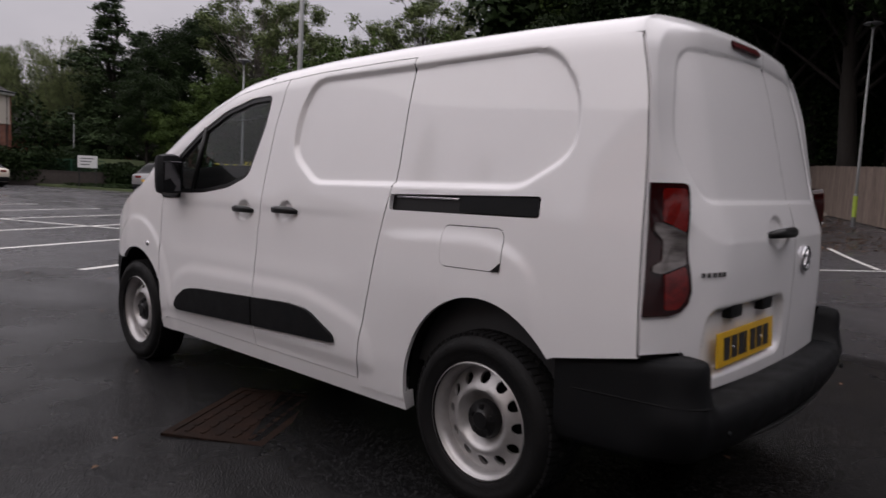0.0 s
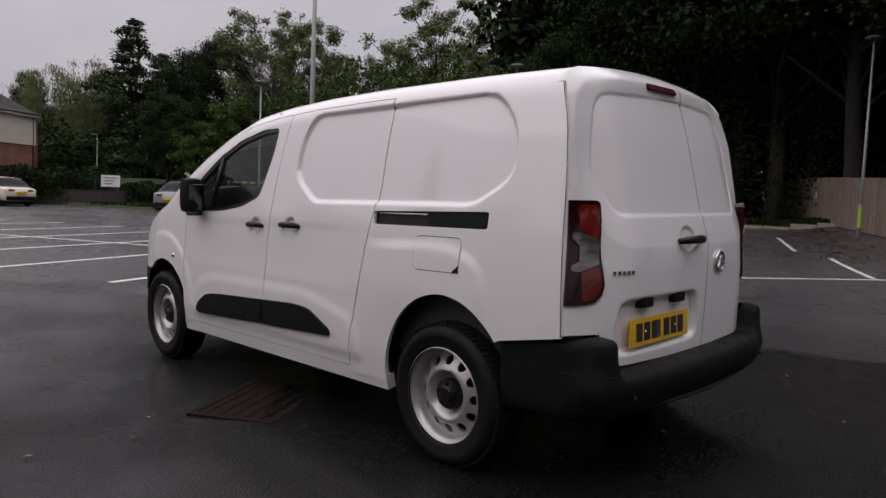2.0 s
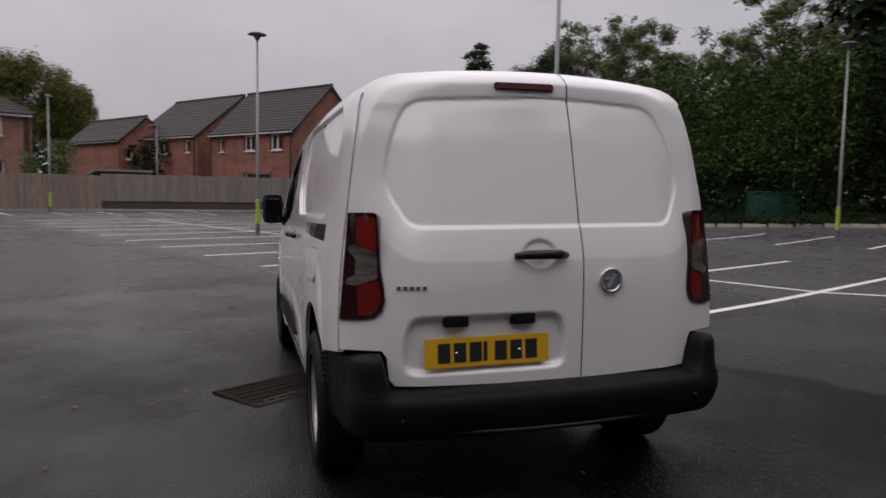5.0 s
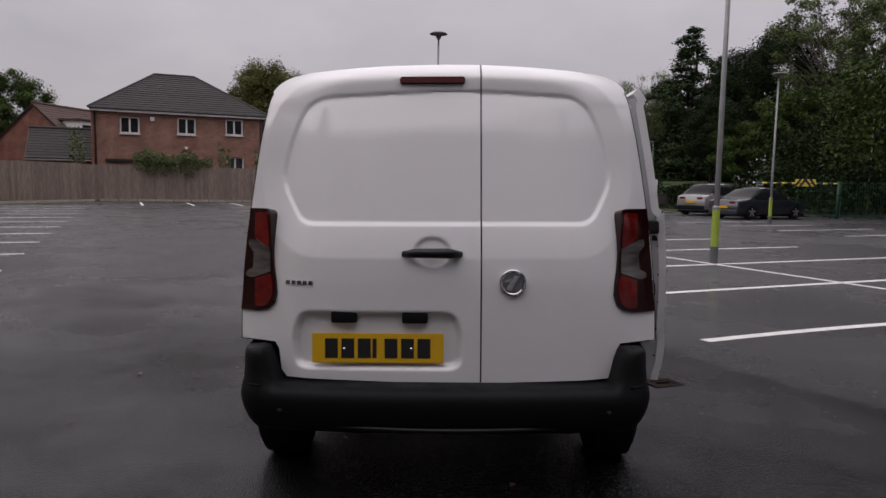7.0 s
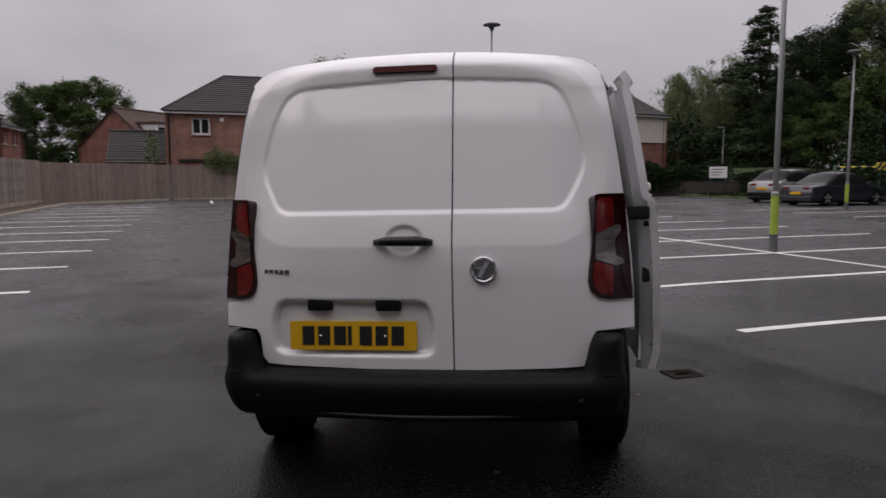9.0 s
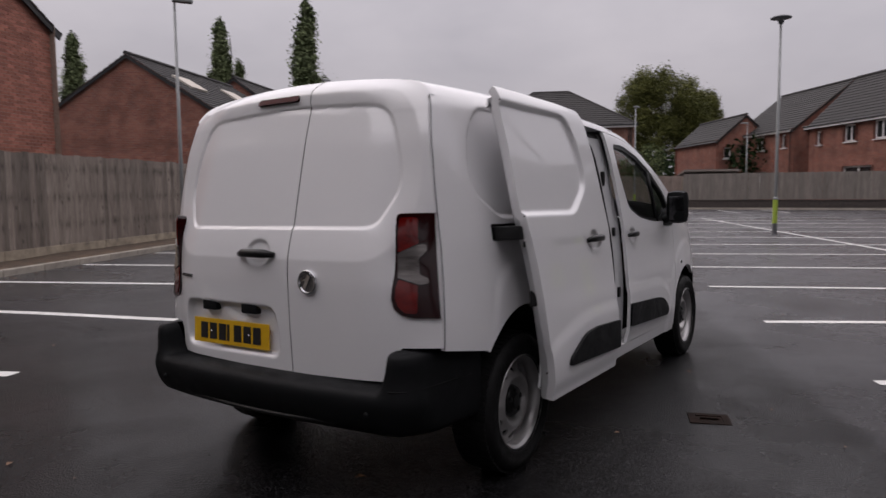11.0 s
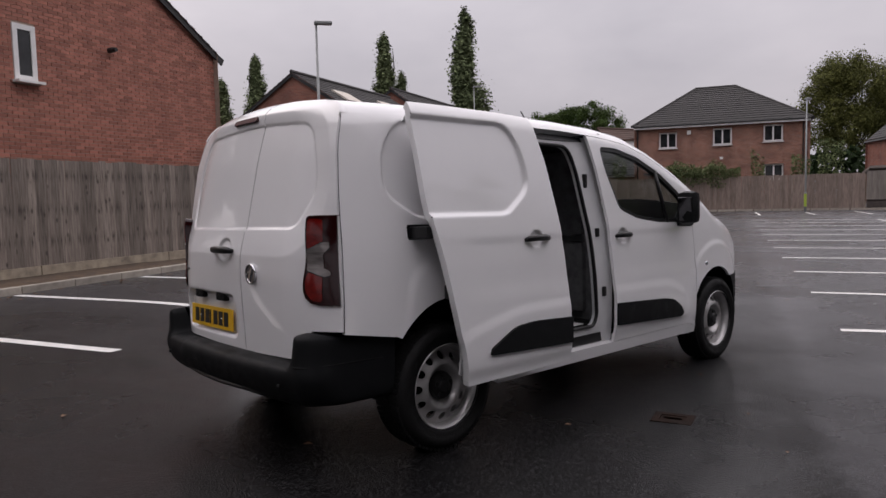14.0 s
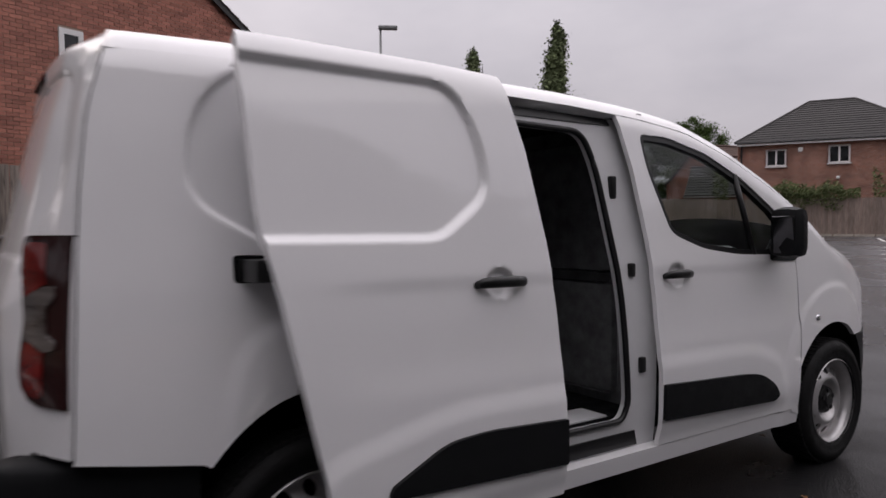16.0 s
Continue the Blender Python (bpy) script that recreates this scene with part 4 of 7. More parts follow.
tube(bm, [(x, 0.070 + 0.045 * abs(x / 0.5) ** 2, 0.366 - 0.006 * (1 - abs(x / 0.52) ** 2)) for x in np.linspace(-0.52, 0.52, 15)], [0.003] + [0.010] * 13 + [0.003], 6)
part("lower_strip", bm, SATIN, bumper, "lower bumper strip", smooth=True)

# underside and cab
part("floor_pan", boxed(-0.66, 0.32, 0.33, 0.66, 4.45, 0.36), DARKIN, van)
part("load_floor", boxed(-0.74, 0.22, 0.43, 0.745, 2.42, 0.455, bevel=0.004), PLASTIC, van, "dark load floor")
part("floor_edge", boxed(0.60, 1.45, 0.456, 0.742, 2.20, 0.462), INNER, van, "bright load floor edge")
bm = boxed(-0.72, 2.40, 0.45, 0.72, 2.43, 1.69)
part("bulkhead", bm, PAD, van, "black bulkhead")
for x0, x1 in ((-0.60, -0.05), (0.05, 0.62)):
    part("bulkhead_pad", boxed(x0, 2.355, 1.02, x1, 2.405, 1.60, bevel=0.045), PAD, van, "black moulded bulkhead pad", angle=0.9)
    part("bulkhead_pad", boxed(x0, 2.365, 0.50, x1, 2.405, 0.98, bevel=0.038), PAD, van, "black moulded bulkhead pad", angle=0.9)
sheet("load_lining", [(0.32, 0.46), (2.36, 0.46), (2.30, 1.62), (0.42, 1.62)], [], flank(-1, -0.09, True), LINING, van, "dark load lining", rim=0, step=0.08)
part("head_lining", boxed(-0.55, 0.45, 1.665, 0.55, 2.4, 1.675), DARKIN, van)
dash = part("dashboard", boxed(-0.72, 3.20, 0.72, 0.72, 3.78, 1.075, bevel=0.06), SATIN, van, "black dashboard", angle=0.9)
part("instrument_hood", boxed(0.20, 3.12, 1.02, 0.60, 3.36, 1.125, bevel=0.04), SATIN, dash, angle=0.9)
bm = bmesh.new()
tube(bm, [(0.40 + 0.185 * math.cos(a), 3.02 - 0.185 * math.sin(a) * 0.35, 1.02 + 0.185 * math.sin(a) * 0.93) for a in np.linspace(0, 2 * math.pi, 29)], 0.016, 8, cap=False)
box(bm, 0.33, 2.99, 0.97, 0.47, 3.06, 1.05, bevel=0.02)
part("steering_wheel", bm, SATIN, van, "black steering wheel", angle=0.8)
for sx in (-0.38, 0.38):
    seat = part("seat", boxed(sx - 0.25, 2.55, 0.50, sx + 0.25, 3.02, 0.66, bevel=0.05), DARKIN, van, "dark cloth seat", angle=0.9)
    part("backrest", boxed(sx - 0.23, 2.46, 0.62, sx + 0.23, 2.58, 1.22, bevel=0.05, m=pose(0, 0, 0, 0, 0, 0)), DARKIN, seat, angle=0.9)
van.matrix_world = VAN_POSE

# ---- ground ----
def ground_z(x, y):
    """Height of the tarmac: level, a slight swell under the van, rising towards the wood."""
    x, y = np.asarray(x, float), np.asarray(y, float)
    v, u = x * COS + y * SIN, -x * SIN + y * COS
    near = 1 - step01(np.hypot(x / 1.3, y - 2.4), 2.2, 5.0)
    swell = (0.044 + 0.018 * x - 0.0185 * y) * near
    w = (v - 15.0) - 0.8 * np.maximum(u - 2, 0)
    bank = 0.22 * step01(-u, 3.2, 5.0) * step01(v, 12.0, 21.0)
    rise = bank + 0.045 * np.log1p(np.exp(np.clip(w / 1.5, -30, 30))) * 1.5
    return swell + np.minimum(rise, 1.6)


def asphalt_material():
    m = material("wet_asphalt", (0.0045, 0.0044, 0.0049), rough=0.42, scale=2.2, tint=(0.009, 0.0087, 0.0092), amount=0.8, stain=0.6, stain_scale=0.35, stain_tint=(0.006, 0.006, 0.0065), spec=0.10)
    n, l = m.node_tree.nodes, m.node_tree.links
    b = n["Principled BSDF"]
    tc = n.new("ShaderNodeTexCoord")
    wet = n.new("ShaderNodeTexNoise")
    wet.inputs["Scale"].default_value, wet.inputs["Detail"].default_value, wet.inputs["Roughness"].default_value = 0.28, 7, 0.6
    l.new(tc.outputs["Object"], wet.inputs["Vector"])
    r = n.new("ShaderNodeMapRange")
    r.inputs["From Min"].default_value, r.inputs["From Max"].default_value = 0.38, 0.62
    r.inputs["To Min"].default_value, r.inputs["To Max"].default_value = 0.16, 0.44
    l.new(wet.outputs["Fac"], r.inputs["Value"])
    l.new(r.outputs["Result"], b.inputs["Roughness"])
    film = n.new("ShaderNodeTexNoise")
    film.inputs["Scale"].default_value, film.inputs["Detail"].default_value, film.inputs["Roughness"].default_value = 0.55, 6, 0.65
    l.new(tc.outputs["Object"], film.inputs["Vector"])
    fm = n.new("ShaderNodeMapRange")
    fm.inputs["From Min"].default_value, fm.inputs["From Max"].default_value = 0.38, 0.66
    fm.inputs["To Min"].default_value, fm.inputs["To Max"].default_value = 0.05, 0.46
    l.new(film.outputs["Fac"], fm.inputs["Value"])
    l.new(fm.outputs["Result"], b.inputs["Coat Weight"])
    b.inputs["Coat Roughness"].default_value = 0.20
    b.inputs["Coat IOR"].default_value = 1.33
    grit = n.new("ShaderNodeTexVoronoi")
    grit.inputs["Scale"].default_value = 105
    l.new(tc.outputs["Object"], grit.inputs["Vector"])
    lump = n.new("ShaderNodeTexNoise")
    lump.inputs["Scale"].default_value, lump.inputs["Detail"].default_value = 45, 6
    l.new(tc.outputs["Object"], lump.inputs["Vector"])
    add = n.new("ShaderNodeMath")
    add.operation = "MULTIPLY_ADD"
    add.inputs[1].default_value = 0.45
    l.new(lump.outputs["Fac"], add.inputs[0])
    l.new(grit.outputs["Distance"], add.inputs[2])
    # sky sheen put into the colour: paler away from the van, broken by noise
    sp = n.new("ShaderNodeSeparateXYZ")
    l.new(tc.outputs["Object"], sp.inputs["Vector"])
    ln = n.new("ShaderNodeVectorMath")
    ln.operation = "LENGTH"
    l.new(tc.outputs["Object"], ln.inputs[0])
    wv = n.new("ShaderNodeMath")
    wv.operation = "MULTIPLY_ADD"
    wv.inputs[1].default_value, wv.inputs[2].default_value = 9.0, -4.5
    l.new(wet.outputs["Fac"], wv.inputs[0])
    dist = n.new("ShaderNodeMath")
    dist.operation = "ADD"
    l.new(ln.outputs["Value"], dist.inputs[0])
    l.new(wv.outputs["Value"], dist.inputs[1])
    far_sheen = n.new("ShaderNodeMapRange")
    far_sheen.interpolation_type = "SMOOTHSTEP"
    far_sheen.inputs["From Min"].default_value, far_sheen.inputs["From Max"].default_value = 2.5, 10.0
    l.new(dist.outputs["Value"], far_sheen.inputs["Value"])
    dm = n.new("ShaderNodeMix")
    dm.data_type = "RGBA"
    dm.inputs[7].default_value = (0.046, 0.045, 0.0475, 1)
    l.new(far_sheen.outputs["Result"], dm.inputs["Factor"])
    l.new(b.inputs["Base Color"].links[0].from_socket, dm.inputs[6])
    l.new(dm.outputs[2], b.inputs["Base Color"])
    # a later lay of tarmac north-east of a ragged seam: paler, closer grained
    seam = n.new("ShaderNodeVectorMath")
    seam.operation = "DOT_PRODUCT"
    seam.inputs[1].default_value = (COS, SIN, 0)
    l.new(tc.outputs["Object"], seam.inputs[0])
    rag = n.new("ShaderNodeTexNoise")
    rag.inputs["Scale"].default_value, rag.inputs["Detail"].default_value, rag.inputs["Roughness"].default_value = 1.6, 8, 0.7
    l.new(tc.outputs["Object"], rag.inputs["Vector"])
    edge = n.new("ShaderNodeMath")
    edge.operation = "MULTIPLY_ADD"
    edge.inputs[1].default_value = 0.55
    l.new(rag.outputs["Fac"], edge.inputs[0])
    l.new(seam.outputs["Value"], edge.inputs[2])
    lay = n.new("ShaderNodeMapRange")
    lay.interpolation_type = "SMOOTHSTEP"
    lay.inputs["From Min"].default_value, lay.inputs["From Max"].default_value = 3.12, 3.30
    l.new(edge.outputs["Value"], lay.inputs["Value"])
    lm = n.new("ShaderNodeMix")
    lm.data_type = "RGBA"
    lm.blend_type = "ADD"
    lm.inputs[7].default_value = (0.032, 0.0312, 0.0335, 1)
    l.new(lay.outputs["Result"], lm.inputs["Factor"])
    l.new(b.inputs["Base Color"].links[0].from_socket, lm.inputs[6])
    l.new(lm.outputs[2], b.inputs["Base Color"])
    # pale chippings in the dark binder
    chip = n.new("ShaderNodeTexVoronoi")
    chip.inputs["Scale"].default_value = 120
    l.new(tc.outputs["Object"], chip.inputs["Vector"])
    cs = n.new("ShaderNodeSeparateColor")
    l.new(chip.outputs["Color"], cs.inputs["Color"])
    cr = n.new("ShaderNodeMapRange")
    cr.inputs["From Min"].default_value, cr.inputs["From Max"].default_value = 0.66, 1.0
    cr.inputs["To Max"].default_value = 0.9
    l.new(cs.outputs["Red"], cr.inputs["Value"])
    cm = n.new("ShaderNodeMix")
    cm.data_type = "RGBA"
    cm.blend_type = "ADD"
    cm.inputs[7].default_value = (0.022, 0.0216, 0.022, 1)
    l.new(cr.outputs["Result"], cm.inputs["Factor"])
    l.new(b.inputs["Base Color"].links[0].from_socket, cm.inputs[6])
    l.new(cm.outputs[2], b.inputs["Base Color"])
    bp = n.new("ShaderNodeBump")
    bp.inputs["Strength"].default_value, bp.inputs["Distance"].default_value = 0.85, 0.005
    l.new(add.outputs["Value"], bp.inputs["Height"])
    l.new(bp.outputs["Normal"], b.inputs["Normal"])
    return m


def board_material(name, base, dark):
    """Weathered boards: each its own shade, upright grain, knots, and dark runs below the rail nails."""
    m = material(name, base, rough=0.85, scale=4.5, tint=dark, amount=0.85, bump=0.6, bump_scale=24, per_object=0.30, stretch=(8, 8, 0.45))
    n, l = m.node_tree.nodes, m.node_tree.links
    b = n["Principled BSDF"]
    mp = [x for x in n if x.bl_idname == "ShaderNodeMapping"][0]
    tc = n.new("ShaderNodeTexCoord")
    rnd = n.new("ShaderNodeObjectInfo").outputs["Random"]
    sh = n.new("ShaderNodeMath")
    sh.operation = "MULTIPLY"
    sh.inputs[1].default_value = 37.0
    l.new(rnd, sh.inputs[0])
    l.new(sh.outputs["Value"], mp.inputs["Location"])
    col = b.inputs["Base Color"].links[0].from_socket

    def darken(fac, tint):
        nonlocal col
        mx = n.new("ShaderNodeMix")
        mx.data_type = "RGBA"
        mx.inputs[7].default_value = (*tint, 1)
        l.new(fac, mx.inputs["Factor"])
        l.new(col, mx.inputs[6])
        col = mx.outputs[2]
    # knots
    km = n.new("ShaderNodeMapping")
    km.inputs["Scale"].default_value = (9, 9, 4.2)
    l.new(tc.outputs["Object"], km.inputs["Vector"])
    l.new(sh.outputs["Value"], km.inputs["Location"])
    vo = n.new("ShaderNodeTexVoronoi")
    vo.inputs["Scale"].default_value = 1.0
    l.new(km.outputs["Vector"], vo.inputs["Vector"])
    kr = n.new("ShaderNodeMapRange")
    kr.inputs["From Min"].default_value, kr.inputs["From Max"].default_value = 0.10, 0.26
    kr.inputs["To Min"].default_value, kr.inputs["To Max"].default_value = 0.75, 0.0
    l.new(vo.outputs["Distance"], kr.inputs["Value"])
    sc = n.new("ShaderNodeSeparateColor")
    l.new(vo.outputs["Color"], sc.inputs["Color"])
    few = n.new("ShaderNodeMath")
    few.operation = "GREATER_THAN"
    few.inputs[1].default_value = 0.60
    l.new(sc.outputs["Red"], few.inputs[0])
    kf = n.new("ShaderNodeMath")
    kf.operation = "MULTIPLY"
    l.new(kr.outputs["Result"], kf.inputs[0])
    l.new(few.outputs["Value"], kf.inputs[1])
    darken(kf.outputs["Value"], (0.05, 0.040, 0.034))
    # rail nails and their runs
    sp = n.new("ShaderNodeSeparateXYZ")
    l.new(tc.outputs["Object"], sp.inputs["Vector"])
    wn2 = n.new("ShaderNodeTexNoise")
    wn2.inputs["Scale"].default_value, wn2.inputs["Detail"].default_value = 3.0, 4
    l.new(mp.outputs["Vector"], wn2.inputs["Vector"])
    for z in (0.42, 0.98, 1.58):
        df = n.new("ShaderNodeMath")
        df.operation = "SUBTRACT"
        df.inputs[1].default_value = z
        l.new(sp.outputs["Z"], df.inputs[0])
        ab = n.new("ShaderNodeMath")
        ab.operation = "ABSOLUTE"
        l.new(df.outputs["Value"], ab.inputs[0])
        rg = n.new("ShaderNodeMapRange")
        rg.inputs["From Min"].default_value, rg.inputs["From Max"].default_value = 0.0, 0.14
        rg.inputs["To Min"].default_value, rg.inputs["To Max"].default_value = 0.8, 0.0
        l.new(ab.outputs["Value"], rg.inputs["Value"])
        cut = n.new("ShaderNodeMapRange")
        cut.inputs["From Min"].default_value, cut.inputs["From Max"].default_value = 0.48, 0.62
        l.new(wn2.outputs["Fac"], cut.inputs["Value"])
        ml = n.new("ShaderNodeMath")
        ml.operation = "MULTIPLY"
        l.new(rg.outputs["Result"], ml.inputs[0])
        l.new(cut.outputs["Result"], ml.inputs[1])
        darken(ml.outputs["Value"], (0.05, 0.040, 0.034))
    l.new(col, b.inputs["Base Color"])
    return m


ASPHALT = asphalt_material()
LINE = material("road_paint", (0.80, 0.79, 0.76), rough=0.5, scale=9, tint=(0.50, 0.49, 0.47), amount=0.5, bump=0.3, bump_scale=70, stain=0.25, stain_scale=2.0, stain_tint=(0.30, 0.29, 0.28))
KERB = material("concrete_kerb", (0.42, 0.375, 0.32), rough=0.85, scale=6, tint=(0.22, 0.20, 0.17), amount=0.7, bump=0.4, bump_scale=60, per_object=0.12)
GRAVELB = material("concrete_gravel_board", (0.46, 0.385, 0.29), rough=0.9, scale=4, tint=(0.14, 0.12, 0.10), amount=0.8, bump=0.5, bump_scale=40)
SOIL = material("leafy_soil", (0.06, 0.042, 0.03), rough=0.95, scale=5, tint=(0.13, 0.085, 0.05), amount=0.8, bump=0.9, bump_scale=30)
GRASS = material("grass_ground", (0.035, 0.055, 0.016), rough=0.9, scale=6, tint=(0.06, 0.075, 0.025), amount=0.8, bump=0.9, bump_scale=40)
WOOD = board_material("weathered_boards", (0.31, 0.262, 0.225), (0.115, 0.092, 0.078))
WOODFAR = material("far_weathered_boards", (0.29, 0.225, 0.19), rough=0.85, scale=3.0, tint=(0.14, 0.11, 0.09), amount=0.8, bump=0.4, bump_scale=22, island=0.16, stretch=(6, 6, 0.8))
WOODGREY = material("grey_boards", (0.25, 0.225, 0.20), rough=0.88, scale=2.0, tint=(0.15, 0.13, 0.115), amount=0.8, bump=0.4, bump_scale=22, island=0.14, stretch=(6, 6, 0.8))

gx = np.unique(np.concatenate([np.linspace(-500, -40, 12), np.linspace(-40, -8, 33), np.linspace(-8, 8, 65), np.linspace(8, 60, 53), np.linspace(60, 500, 12)]))
gy = np.unique(np.concatenate([np.linspace(-500, -20, 10), np.linspace(-20, -6, 15), np.linspace(-6, 10, 65), np.linspace(10, 70, 61), np.linspace(70, 700, 14)]))
GX, GY = np.meshgrid(gx, gy)
GZ = ground_z(GX, GY)
W = len(gx)
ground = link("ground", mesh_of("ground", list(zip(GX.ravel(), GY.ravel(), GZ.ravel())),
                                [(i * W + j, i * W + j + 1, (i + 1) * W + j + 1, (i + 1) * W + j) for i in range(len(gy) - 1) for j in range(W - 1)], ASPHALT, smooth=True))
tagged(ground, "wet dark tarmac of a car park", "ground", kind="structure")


def on_ground(p, lift=0.0):
    return (p[0], p[1], float(ground_z(p[0], p[1])) + lift)


def strip(name, v0, u0, v1, u1, width=0.115, mat=None, lift=0.004, thick=0.004):
    """A painted line from one lot point to another, following the ground."""
    a, b = Vector((v0, u0)), Vector((v1, u1))
    n = max(2, int((b - a).length / 0.4))
    d = (b - a).normalized()
    s = Vector((-d.y, d.x)) * width / 2
    verts, faces = [], []
    for i in range(n + 1):
        p = a.lerp(b, i / n)
        for q in (p - s, p + s):
            w = lot(q.x, q.y)
            verts.append(on_ground(w, lift))
    for i in range(n):
        k = 2 * i
        faces.append((k, k + 2, k + 3, k + 1))
    return link(name, mesh_of(name, verts, faces, mat or LINE))


# painted bays
def bay_line(v0, u0, v1, u1, label="white painted parking bay line on tarmac", width=0.115):
    tagged(strip("bay_line", v0, u0, v1, u1, width), label, "road marking", "bay lines", "structure")


for k in range(13):
    u = -0.13 + 2.37 * k
    bay_line(3.46 - 0.008 * u, u, 13.2, u, width=0.12)
for k in range(-2, 14):
    u = 1.88 + 2.37 * k
    bay_line(-7.25, u, -2.66 - 0.014 * u, u, width=0.14)
bay_line(8.42, 2.2, 7.72, 28.5, "long white line between parking bays")
for k in range(-1, 9):
    u = -0.10 + 2.37 * k
    bay_line(18.1, u, 22.8, u)
bay_line(8.42, 2.2, 11.9, -3.3, "white painted diagonal line across the tarmac")
bay_line(12.0, -3.1, 16.6, -3.1)
for k in range(7):
    v = -0.85 + 2.33 * k
    bay_line(v, 34.0, v - 0.1, 38.4)

# kerbs and verges
def kerb_run(name, pts, length=0.915, w=0.125, h=0.11):
    root = tagged(new(name), "pale concrete kerb edging the tarmac", "kerb", kind="structure")
    bm = boxed(0.004, 0, -0.10, length - 0.004, w, h, bevel=0.012)
    me = bpy.data.meshes.new("kerb_stone")
    bm.to_mesh(me)
    bm.free()
    me.materials.append(KERB)
    for (v0, u0), (v1, u1) in zip(pts, pts[1:]):
        a, b = lot(v0, u0), lot(v1, u1)
        n = int((b - a).length / length)
        ang = math.atan2(b.y - a.y, b.x - a.x)
        for i in range(n):
            p = a.lerp(b, i / max(n, 1))
            ob = link("kerb_stone", me, root)
            ob.matrix_local = Matrix.Translation(on_ground(p)) @ Matrix.Rotation(ang, 4, "Z")
    return root


kerb_run("kerb_west", [(-7.35, -14), (-7.35, 34.8), (-3.2, 39.8)])
kerb_run("kerb_north", [(-3.0, 40.7), (8.5, 40.6), (21.0, 36.9), (24.5, 36.0)])
kerb_run("kerb_east", [(27.0, -8), (27.0, 8.0), (26.0, 14.0)])


def verge(name, outline, mat, lift, label, cat):
    """A low bed of soil or grass with an uneven top."""
    def top(a, b):
        x, y = a * COS - b * SIN, a * SIN + b * COS
        n = np.array([noise.noise(Vector((p * 0.8, q * 0.8, 3))) for p, q in zip(np.atleast_1d(x), np.atleast_1d(y))])
        return np.stack([x, y, ground_z(x, y) + lift + 0.03 * n], axis=-1)
    v, f = skin(outline, [], top, step=0.6, rim=0.3)
    return tagged(link(name, mesh_of(name, v, f, mat, smooth=True)), label, cat, kind="structure")


verge("verge_west", [(-7.48, -14), (-7.48, 34.9), (-3.5, 39.75), (-3.9, 40.3), (-8.75, 35.9), (-8.75, -14)], SOIL, 0.09, "narrow soil verge strewn with brown leaves", "verge")
verge("verge_north", [(-3.1, 40.85), (8.6, 40.75), (8.6, 41.1), (-3.1, 41.1)], SOIL, 0.08, "narrow soil verge at the fence foot", "verge")
verge("grass_east", [(27.15, -30), (27.15, 8.0), (26.2, 14), (60, 40), (90, 40), (90, -30)], GRASS, 0.10, "rough grass floor of the wood", "grass")
verge("grass_north_east", [(26.5, 27.5), (34, 24), (60, 45), (45, 70), (30, 60)], GRASS, 0.12, "mown grass beside the exit road", "grass")


